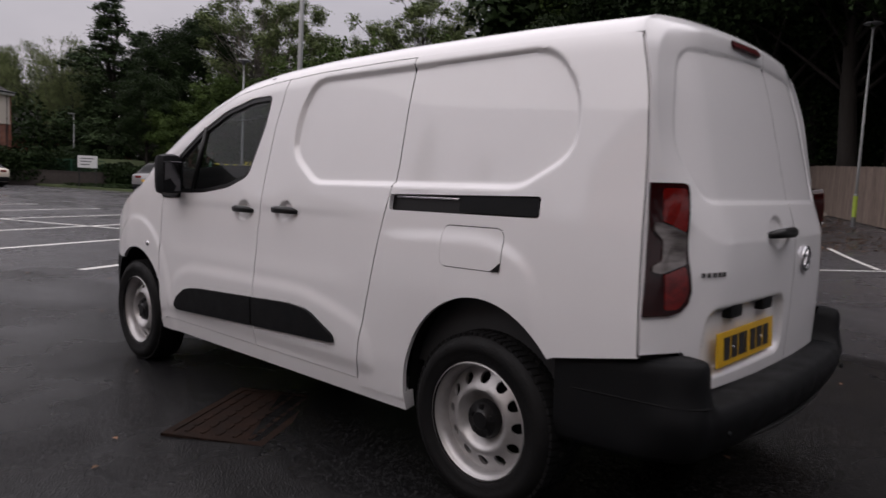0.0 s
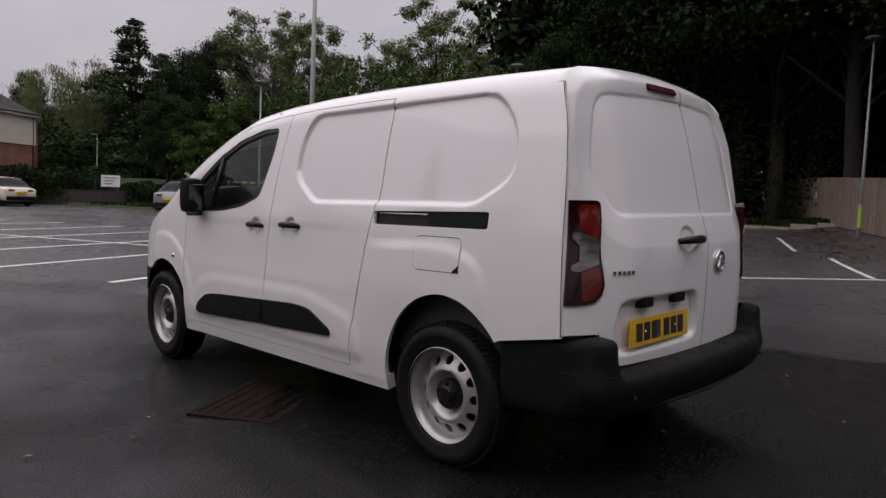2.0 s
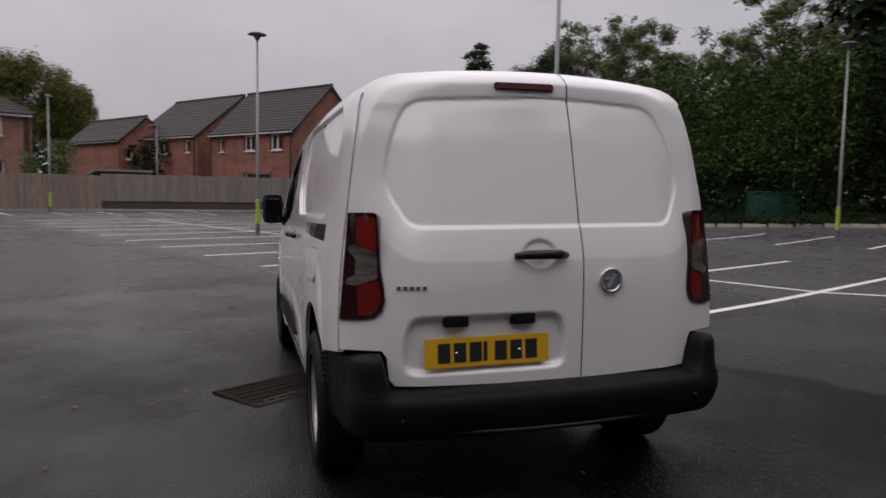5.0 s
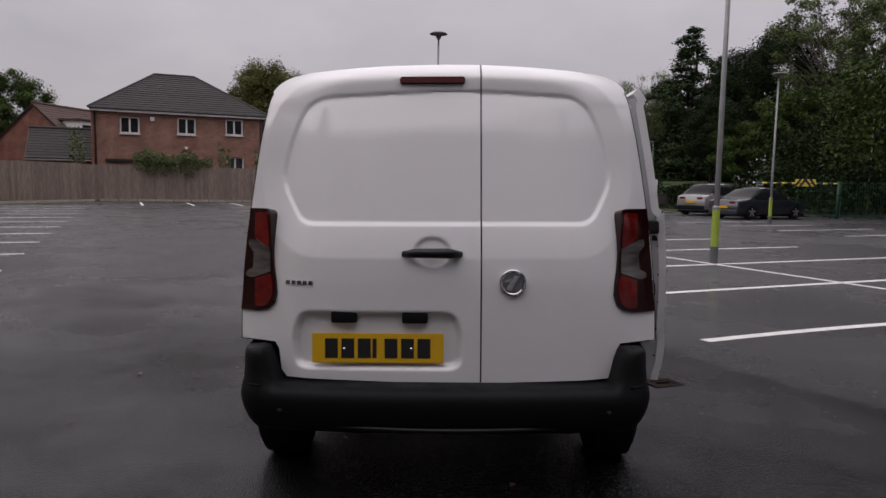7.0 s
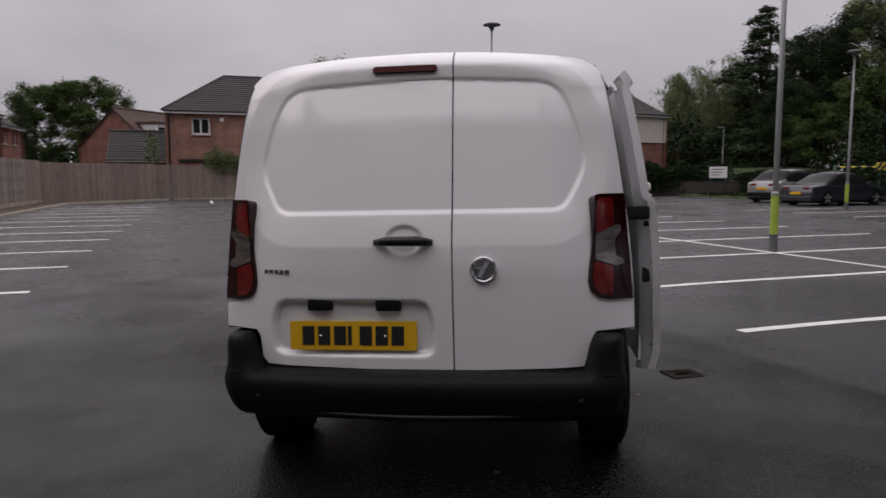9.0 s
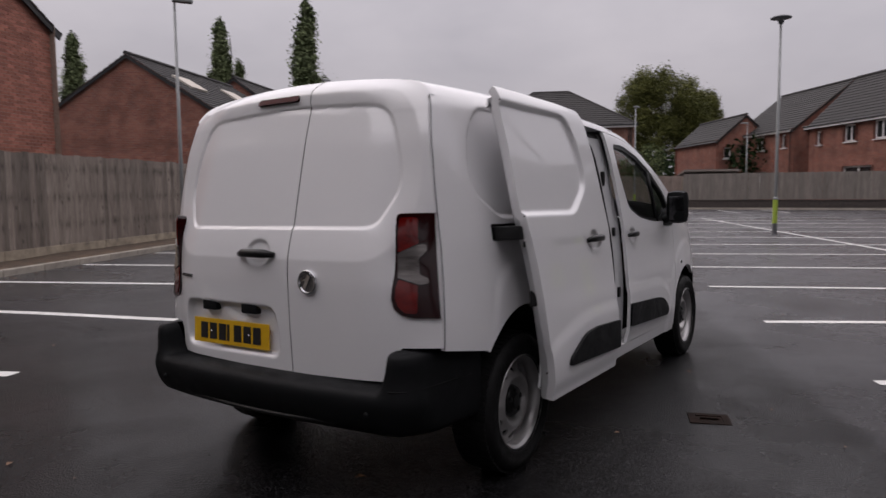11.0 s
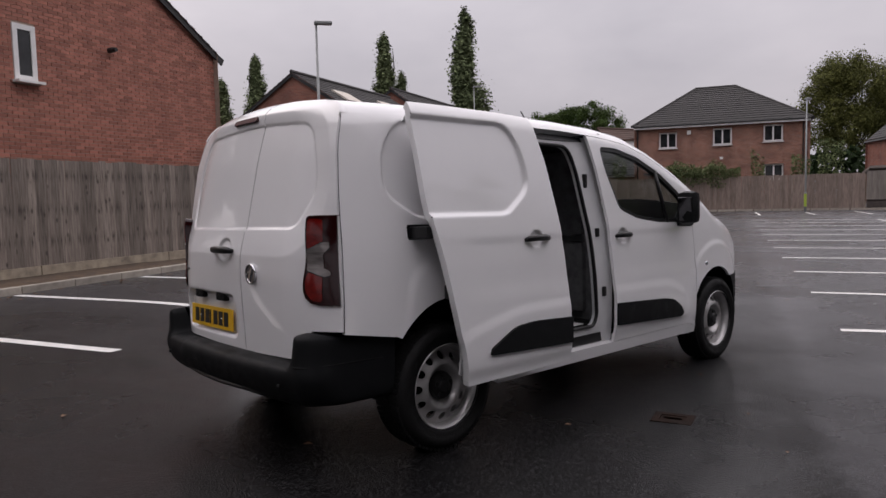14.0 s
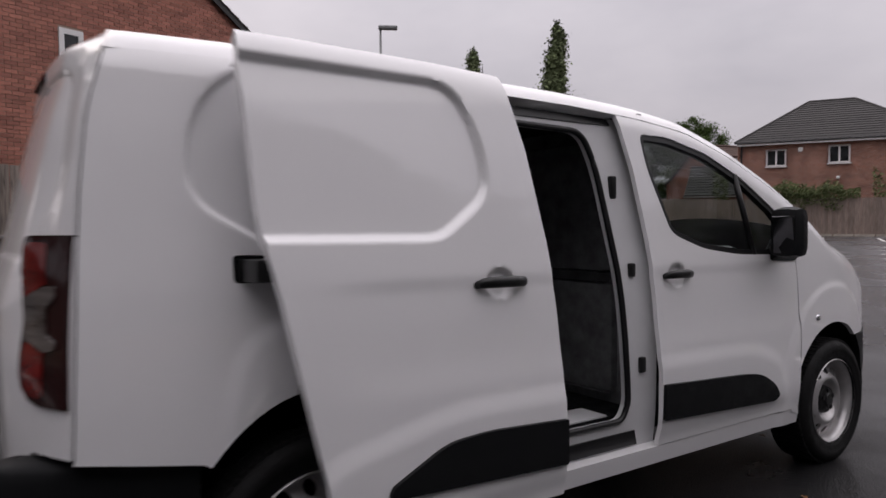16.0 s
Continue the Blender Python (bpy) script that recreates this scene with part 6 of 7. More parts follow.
# terrace behind the west fence, roofs with pale panels
wins = [(x, 3.80, x + 1.0, 4.70) for x in (0.75, 3.3, 6.0, 8.75)] + [(3.4, 1.2, 4.4, 2.2), (0.9, 1.2, 1.9, 2.2), (6.3, 1.1, 7.8, 2.3)]
house("red brick terrace house, grey tiled roof with pale panels", -13.0, 25.9, 90, 10.1, 8.0, 4.9, 7.35, "along", front=[(a - 1.5, b, c - 1.5, d) for a, b, c, d in wins if a > 1.8], skylights=((2.0, 0.55), (6.7, 0.55)))
house("red brick terrace house, grey tiled roof with pale panels", -13.4, 37.3, 90, 10.5, 8.0, 5.2, 8.1, "along", front=wins[:3], skylights=((3.2, 0.6), (7.4, 0.6)))
house("red brick terrace house with a grey tiled roof", -15.4, 50.3, 90, 11.5, 8.0, 5.2, 8.1, "along", front=wins[:4])
# the hipped pair beyond the north fence
hipw = [(1.50, 4.12, 2.66, 5.20), (4.92, 4.20, 6.08, 5.30), (7.95, 4.28, 9.10, 5.36), (8.0, 1.85, 9.15, 2.85)]
hip = house("brown brick house with a hipped grey tiled roof", -3.55, 47.0, 0, 10.5, 8.0, 5.68, 8.5, "hip", front=hipw, brick=BRICKSOFT)
for x in (0.10, 10.40):
    part("downpipe", tube(bmesh.new(), [(x, -0.07, 0.0), (x, -0.07, 5.45), (x, -0.02, 5.6)], 0.045, 8), GUTTER, hip, "black downpipe", smooth=True)
part("alarm_box", boxed(3.30, -0.10, 4.98, 3.55, 0.0, 5.25, bevel=0.03), UPVC, hip, "white alarm box")
part("security_lamp", boxed(5.35, -0.22, 3.25, 5.55, 0.0, 3.42, bevel=0.03), UPVC, hip, "white security lamp")
part("lean_to", boxed(0.9, -1.8, 0, 4.4, -0.02, 2.3), BRICKSOFT, hip)
part("lean_to_roof", boxed(0.7, -2.0, 2.31, 4.6, -0.01, 2.45), GUTTER, hip, "dark flat lean-to roof")
# red gabled house and grey outbuilding left of it
red_house = house("red brick house with a brown tiled roof and white dormer", -11.1, 61.2, -35, 7.0, 9.0, 3.9, 6.8, "across", tile=TILERED)
dormer = part("dormer", boxed(5.1, 1.0, 4.2, 6.7, 2.5, 5.6, bevel=0.02), UPVC, red_house, "white roof dormer")
part("pane", boxed(6.7, 1.25, 4.55, 6.73, 2.25, 5.3), PANE, dormer)
part("dormer_roof", boxed(4.7, 0.8, 5.61, 6.9, 2.7, 5.75, bevel=0.02), TILERED, dormer)
house("brick outbuilding with a grey tiled roof", -7.9, 52.4, 0, 4.2, 5.0, 2.6, 4.7, "along")
# the row on the north-east side
E_ANG = math.degrees(math.atan2(-8.3, 1.7))
ew = [(0.95, 3.95, 2.15, 5.05), (3.75, 3.95, 4.9, 5.0), (7.2, 3.95, 7.75, 4.85), (2.2, 1.0, 4.9, 2.5)]
# front looks to the west; local x runs towards the camera side, so the openings are given from the far end
def from_far(ws, L):
    return [(L - c, b, L - a, d) for a, b, c, d in ws]


far_e = (20.1 - 1.7 * 8.75 / 8.47, 38.4 + 8.3 * 8.75 / 8.47)
house("red brick house with a grey tiled roof", far_e[0], far_e[1], E_ANG, 8.75, 6.5, 5.25, 8.4, "along", front=from_far(ew, 8.75),
      side=[(4.25, 4.25, 4.8, 5.2), (5.4, 4.28, 5.95, 5.25), (3.9, 1.6, 4.9, 2.5)])
far_d = (20.1 - 1.7 * 19.8 / 8.47, 38.4 + 8.3 * 19.8 / 8.47)
dw = [(11.35 - 10.7, 4.0, 12.0 - 10.7, 4.95), (14.2 - 10.7, 3.95, 15.6 - 10.7, 5.05), (17.0 - 10.7, 3.9, 18.2 - 10.7, 5.0), (3.2, 1.0, 5.6, 2.4)]
house("red brick house with a grey tiled roof", far_d[0], far_d[1], E_ANG, 9.1, 8.4, 5.3, 8.6, "along", front=from_far(dw, 9.1))
cw = [(0.4, 3.5, 1.0, 4.4), (1.7, 3.7, 2.6, 4.55)]
house("red brick house with a grey tiled roof", 14.4, 54.8, 10, 4.3, 9.0, 5.0, 6.9, "across", front=cw)
# rendered wing of the east house
wing = house("low wing with cream rendered upper wall beside the red brick house", 26.25, 39.7, E_ANG + 90, 3.9, 7.0, 5.6, 7.3, "along")
part("rendered_wall", boxed(-0.03, -0.06, 3.6, 3.93, -0.003, 5.38), RENDER, wing, "cream rendered wall")
# dark low building past the hedge
house("low dark brick building with a grey roof", 34.0, 48.0, -20, 11.0, 8.0, 3.4, 5.4, "along")
house("low dark brick building among the trees", 44.0, 36.0, -40, 12.0, 8.0, 5.0, 6.5, "along", front=[(2, 2.6, 3.2, 4.0), (6, 2.6, 7.2, 4.0)])
shed = tagged(new("shed"), "small timber shed with a pale felt roof", "shed")
shed.matrix_world = Matrix.Translation(lot(10.2, 44.5)) @ Matrix.Rotation(LOT, 4, "Z")
part("wall", boxed(0, 0, 0, 3, 2.2, 2.0), WOODGREY, shed)
part("roof", boxed(-0.2, -0.2, 2.01, 3.2, 2.4, 2.15, m=Matrix.Translation((0, 0, 0.3)) @ Matrix.Rotation(-0.12, 4, "X")), STONE, shed)

# ---- lamp posts ----
GALV = material("galvanised_post", (0.30, 0.31, 0.31), rough=0.5, metal=0.35, scale=6, tint=(0.22, 0.23, 0.23), amount=0.6)
LIME = material("lime_sleeve", (0.36, 0.48, 0.06), rough=0.5, scale=6, tint=(0.30, 0.40, 0.05), amount=0.6)
LAMPGREY = material("lamp_head_grey", (0.10, 0.105, 0.11), rough=0.5, scale=6, tint=(0.14, 0.14, 0.15), amount=0.5)


def lamp_post(x, y, h, head="disc", sleeve=True, arm=0.0, r=0.046):
    p = tagged(new("lamp_post"), "grey steel lamp post" + (" with a lime green sleeve" if sleeve else "") + " beside parking bays", "lamp post", "car park lamp posts")
    p.location = on_ground((x, y))
    part("pole", tube(bmesh.new(), [(0, 0, -0.2), (0, 0, h * 0.35), (0, 0, h)], [r, r, r * 0.62], 14), GALV, p, smooth=True)
    if sleeve:
        part("sleeve", tube(bmesh.new(), [(0, 0, 0.30), (0, 0, 0.96)], r + 0.018, 18), LIME, p, "lime green sleeve", smooth=False)
        part("base_sleeve", tube(bmesh.new(), [(0, 0, -0.1), (0, 0, 0.296)], r + 0.022, 18), LAMPGREY, p, "grey base sleeve")
        part("collar", tube(bmesh.new(), [(0, 0, 0.962), (0, 0, 1.00), (0, 0, 1.04)], [r + 0.022, r + 0.022, r * 0.9], 18), GALV, p)
    if head == "disc":
        bm = lathe([(0.0001, 0.10), (0.20, 0.085), (0.27, 0.05), (0.27, 0.03), (0.10, 0.0), (0.05, -0.12)], 24)
        bmesh.ops.transform(bm, matrix=Matrix.Translation((0, 0, h)) @ Matrix.Rotation(-math.pi / 2, 4, "Y"), verts=bm.verts)
        part("lamp_head", bm, LAMPGREY, p, "flat round lamp head", smooth=True)
    else:
        bm = boxed(-0.10, -0.05, -0.04, 0.10, 0.42, 0.045, bevel=0.03, m=Matrix.Translation((0, 0, h)) @ Matrix.Rotation(radians(arm), 4, "Z"))
        part("lamp_head", bm, GALV, p, "flat lamp head", angle=0.7)
    return p


lamp_post(4.64, 10.05, 7.2, "disc", r=0.048)
lamp_post(-0.68, 19.35, 5.85, "disc")
lamp_post(12.2, 24.9, 5.7, "disc")
lamp_post(16.4, 14.7, 5.85, "disc")
lamp_post(25.4, 12.6, 5.0, "flat", arm=100)
lamp_post(24.0, 24.7, 4.6, "flat", arm=100)
lamp_post(21.5, 34.5, 5.2, "flat", arm=100)
lamp_post(-10.3, 36.6, 5.8, "flat", arm=0)
lamp_post(22.0, 4.98, 6.2, "disc")
lamp_post(-12.45, 8.8, 5.9, "flat", sleeve=False, arm=-30)
lamp_post(-26.0, 28.4, 7.7, "flat", sleeve=False, arm=-30)
lamp_post(15.2, 52.8, 4.9, "flat", sleeve=False, arm=110, r=0.05)
lamp_post(-6.5, 48.0, 5.5, "flat", sleeve=False, arm=110, r=0.05)

# ---- cars ----
def car(label, paint, x, y, heading, length, height, saloon=False, suv=False):
    """A parked car lofted from cross sections, with wheels, windows, lamps and plate."""
    root = tagged(new("car"), label, "car", "parked cars")
    root.matrix_world = Matrix.Translation(on_ground((x, y))) @ Matrix.Rotation(radians(heading), 4, "Z")
    L, Hh, w = length, height, 0.89
    belt = Hh * (0.60 if not suv else 0.62)
    roof = curve([(0, belt * 0.96), (0.06, belt * 1.02), (0.10 if not saloon else 0.16, belt * 1.05), (0.24 if not saloon else 0.34, Hh * 0.97), (0.42, Hh), (0.58, Hh * 0.97), (0.74, belt * 1.06), (0.80, belt * 0.99), (0.95, belt * 0.88), (1.0, belt * 0.62)], 0.05)
    low = 0.20 if not suv else 0.26
    ys = np.linspace(0, 1, 41)
    rows = []
    for t in ys:
        hw = w * (1 - 0.16 * max(0, (abs(t - 0.48) - 0.32) / 0.20) ** 2)
        top = float(roof(t))
        b = min(top - 0.02, belt)
        sec = [(hw * 0.86, low), (hw * 0.97, low + 0.06), (hw, (low + b) * 0.5), (hw * 0.985, b * 0.9), (hw * 0.955, b)]
        if top > belt + 0.03:
            f = min(1, (top - belt) / (Hh - belt))
            tw = hw * (0.95 - 0.23 * f)
            sec += [(hw * 0.955 + (tw - hw * 0.955) * 0.5, b + (top - b) * 0.5), (tw, top - 0.06 * f), (tw * 0.86, top - 0.012), (0, top + 0.01)]
        else:
            sec += [(hw * 0.92, b + 0.005), (hw * 0.85, top), (hw * 0.6, top + 0.008), (0, top + 0.012)]
        rows.append([(-sx, t * L, sz) for sx, sz in sec] + [(sx, t * L, sz) for sx, sz in sec[::-1][1:]])
    bm = bmesh.new()
    V = [[bm.verts.new(p) for p in r] for r in rows]
    for i in range(len(V) - 1):
        for j in range(len(V[0]) - 1):
            f = bm.faces.new((V[i][j], V[i][j + 1], V[i + 1][j + 1], V[i + 1][j]))
            zc = f.calc_center_median().z
            tt = (i + 0.5) / 40
            glass = (j in (4, 5, 10, 11) and zc > belt + 0.05 and 0.12 < tt < 0.74) or (j in (6, 7, 8, 9) and ((0.04 < tt < (0.26 if not saloon else 0.34)) or 0.60 < tt < 0.74) and zc > belt + 0.035)
            f.material_index = 1 if glass else 0
    bm.faces.new(V[0][::-1])
    bm.faces.new(V[-1])
    body = part("body", bm, [paint, CARGLASS], root, "painted body with dark windows", smooth=True)
    part("under_body", boxed(-w * 0.92, 0.10, 0.14, w * 0.92, L - 0.12, low + 0.03), DARKIN, root)
    part("rear_bumper", boxed(-w * 0.86, -0.05, low + 0.02, w * 0.86, 0.22, low + 0.24, bevel=0.05), PLASTIC if suv else paint, root, angle=0.7)
    part("number_plate", boxed(-0.26, -0.062, 0.44 + (0.18 if suv else 0.05), 0.26, -0.010, 0.55 + (0.18 if suv else 0.05)), PLATE, root, "yellow number plate")
    for s in (-1, 1):
        part("tail_lamp", boxed(s * w * 0.55 - 0.16, -0.012, belt * 0.80, s * w * 0.55 + 0.16, 0.20, belt * 0.92, bevel=0.03), REDLENS, root, "red tail lamp", angle=0.7)
        part("door_mirror", boxed(s * (w + 0.07) - 0.09, L * 0.66, belt - 0.02, s * (w + 0.07) + 0.09, L * 0.66 + 0.10, belt + 0.12, bevel=0.03), paint, root, angle=0.7)
        for t in (0.17, 0.81):
            bm = lathe([(0.0001, 0.0), (0.20, 0.0), (0.205, -0.01), (0.21, 0.0), (0.30, -0.005), (0.325, -0.03), (0.325, -0.19), (0.29, -0.21)], 32)
            wh = part("wheel", bm, RUBBER, root, "black tyre", angle=0.6)
            wh.matrix_local = Matrix.Translation((s * (w + 0.005), t * L, 0.325)) @ (Matrix.Identity(4) if s > 0 else Matrix.Rotation(math.pi, 4, "Z"))
            bm = bmesh.new()
            for k in range(5):
                box(bm, 0.002, -0.03, 0.04, 0.016, 0.03, 0.20, m=Matrix.Rotation(k * 2 * math.pi / 5, 4, "X"))
            part("spokes", bm, STEEL, wh, "alloy spokes")
            bm = lathe([(0.362, 0.004), (0.372, 0.006), (0.372, -0.02)], 32)
            part("arch_trim", bm, PLASTIC if suv else GUTTER, root).matrix_local = Matrix.Translation((s * (w + 0.005), t * L, 0.325)) @ (Matrix.Identity(4) if s > 0 else Matrix.Rotation(math.pi, 4, "Z"))
    return root


CARGLASS = material("car_glass", (0.010, 0.011, 0.012), rough=0.08, spec=0.08, scale=2, tint=(0.02, 0.021, 0.022), amount=0.5)
CREAM = paint_material("cream_paint", (0.66, 0.60, 0.50))
SILVER = paint_material("silver_grey_paint", (0.24, 0.24, 0.245))
NAVY = paint_material("navy_paint", (0.010, 0.013, 0.022))
car("cream hatchback parked by the fence", CREAM, 6.8, 38.6, 20, 3.9, 1.48, suv=True)
car("silver grey crossover with black lower trim", SILVER, 11.5, 32.1, -54, 4.2, 1.60, suv=True)
car("dark navy saloon parked in a bay", NAVY, 11.8, 28.7, -61, 4.6, 1.45, saloon=True)

# ---- barrier, signs and railings ----
YELLOW = material("yellow_paint", (0.62, 0.50, 0.03), rough=0.5, scale=6, tint=(0.5, 0.4, 0.03), amount=0.5)
GREENPAINT = material("green_railing", (0.012, 0.06, 0.035), rough=0.5, scale=6, tint=(0.02, 0.08, 0.05), amount=0.5)
SIGNWHITE = material("white_sign", (0.7, 0.7, 0.7), rough=0.4, scale=6, tint=(0.6, 0.6, 0.6), amount=0.4)


def polar(bearing, dist, cx=0.0, cy=-2.4):
    return Vector((cx + dist * math.sin(radians(bearing)), cy + dist * math.cos(radians(bearing)), 0))


bar = tagged(new("height_barrier"), "yellow and black height barrier over the exit road", "barrier")
pa, pb = polar(23.1, 38), polar(28.4, 37)
ang = math.atan2(pb.y - pa.y, pb.x - pa.x)
bar.matrix_world = Matrix.Translation(on_ground(pa)) @ Matrix.Rotation(ang, 4, "Z")
BL = (pb - pa).length
for s in (0.0, BL):
    part("post", tube(bmesh.new(), [(s, 0, -0.2), (s, 0, 1.75)], 0.06, 10), GREENPAINT, bar, smooth=True)
for i in range(16):
    part("bar_piece", tube(bmesh.new(), [(i * BL / 16, 0, 1.66), ((i + 1) * BL / 16, 0, 1.66)], 0.04, 8), YELLOW if i % 2 else INK, bar, smooth=True)
sg = part("chevron_sign", boxed(BL * 0.48, -0.03, 1.52, BL * 0.48 + 0.9, 0.0, 1.86, bevel=0.004), YELLOW, bar, "yellow chevron sign")
for i in range(4):
    part("chevron", boxed(-0.05, -0.045, -0.22, 0.05, -0.031, 0.22, m=Matrix.Translation((BL * 0.48 + 0.12 + i * 0.22, 0, 1.69)) @ Matrix.Rotation(radians(35 if i < 2 else -35), 4, "Y")), INK, sg)


def railing(name, p0, p1, h, label, gap=0.12):
    root = tagged(new(name), label, "railing", kind="structure")
    d = p1 - p0
    root.matrix_world = Matrix.Translation(on_ground(p0)) @ Matrix.Rotation(math.atan2(d.y, d.x), 4, "Z")
    L = d.length
    for z in (0.12, h - 0.05):
        part("rail", boxed(0, -0.02, z, L, 0.02, z + 0.04), GREENPAINT, root)
    n = int(L / 2.4) + 1
    for i in range(n):
        part("post", boxed(i * L / n - 0.03, -0.03, -0.2, i * L / n + 0.03, 0.03, h + 0.05), GREENPAINT, root)
    bm = bmesh.new()
    for i in range(int(L / gap)):
        box(bm, i * gap - 0.008, -0.008, 0.16, i * gap + 0.008, 0.008, h - 0.05)
    tagged(part("bars", bm, GREENPAINT, root), kind="stuff")
    return root


railing("railing_north", polar(25.8, 39.5), polar(31.5, 37.5), 1.75, "dark green steel railings beside the exit")
railing("railing_east", polar(31.5, 37.5), polar(47, 40), 1.75, "dark green steel railings before the wood")
railing("railing_wall", lot(21.7, 37.3), lot(31.5, 34.3), 1.6, "dark railings behind the low wall")
info = tagged(new("notice_board"), "white notice board on two dark posts", "sign")
q = polar(19.4, 43, -2.9, -1.2)
info.matrix_world = Matrix.Translation(on_ground(q)) @ Matrix.Rotation(radians(-20), 4, "Z")
part("board", boxed(-0.48, -0.03, 1.15, 0.48, 0.0, 1.80, bevel=0.004), SIGNWHITE, info, "white board")
for s in (-0.4, 0.4):
    part("post", boxed(s - 0.03, 0.001, -0.2, s + 0.03, 0.06, 1.85), GUTTER, info)
for i in range(3):
    part("text_bar", boxed(-0.36, -0.034, 1.62 - i * 0.16, 0.30 - i * 0.1, -0.0305, 1.67 - i * 0.16), LAMPGREY, info)
plate_on_fence = tagged(new("fence_notice"), "small white notice fixed to the timber fence", "sign")
plate_on_fence.matrix_world = Matrix.Translation((28.69, 8.32, 2.0)) @ Matrix.Rotation(radians(31), 4, "Z")
part("plate", boxed(-0.08, -0.01, -0.13, 0.08, 0.01, 0.13, bevel=0.004), SIGNWHITE, plate_on_fence)
part("text_bar", boxed(-0.05, 0.0105, 0.03, 0.05, 0.012, 0.06), LAMPGREY, plate_on_fence)
bin_ = tagged(new("waste_bin"), "large dark green waste container", "container")
q = polar(42.0, 36, -1.4, -2.2)
bin_.matrix_world = Matrix.Translation(on_ground(q)) @ Matrix.Rotation(radians(-20), 4, "Z")
part("body", boxed(-1.0, -0.6, 0.12, 1.0, 0.6, 1.25, bevel=0.04), GREENPAINT, bin_, angle=0.6)
part("lid", boxed(-1.04, -0.64, 1.254, 1.04, 0.64, 1.36, bevel=0.03), GREENPAINT, bin_, "green lid", angle=0.6)

# ---- trees ----
def leaf_material(name, a, b, k=0.35):
    m = material(name, a, rough=0.6, scale=0.6, tint=b, amount=0.9, island=k, spec=0.06)
    return m


LEAF = leaf_material("oak_leaf", (0.060, 0.092, 0.024), (0.040, 0.066, 0.018))
# canopy shade is put into this near-black leaf colour
LEAFSHADE = leaf_material("shaded_leaf", (0.020, 0.034, 0.012), (0.012, 0.022, 0.008))
LEAFFIR = leaf_material("fir_needles", (0.034, 0.054, 0.022), (0.022, 0.038, 0.016))
LEAFPALE = leaf_material("willow_leaf", (0.125, 0.150, 0.068), (0.085, 0.108, 0.045))
LEAFASH = leaf_material("ash_leaf", (0.115, 0.145, 0.058), (0.080, 0.108, 0.042))
LEAFTURN = leaf_material("turning_leaf", (0.110, 0.115, 0.034), (0.075, 0.082, 0.026))
LEAFPOP = leaf_material("poplar_leaf", (0.15, 0.18, 0.09), (0.11, 0.14, 0.07))
BARK = material("bark", (0.034, 0.029, 0.025), rough=0.95, scale=6, tint=(0.020, 0.017, 0.015), amount=0.8, bump=0.8, bump_scale=18, stretch=(3, 3, 0.6))
BARKPALE = material("pale_bark", (0.14, 0.125, 0.105), rough=0.95, scale=5, tint=(0.07, 0.062, 0.052), amount=0.8, bump=0.8, bump_scale=18, stretch=(3, 3, 0.6))


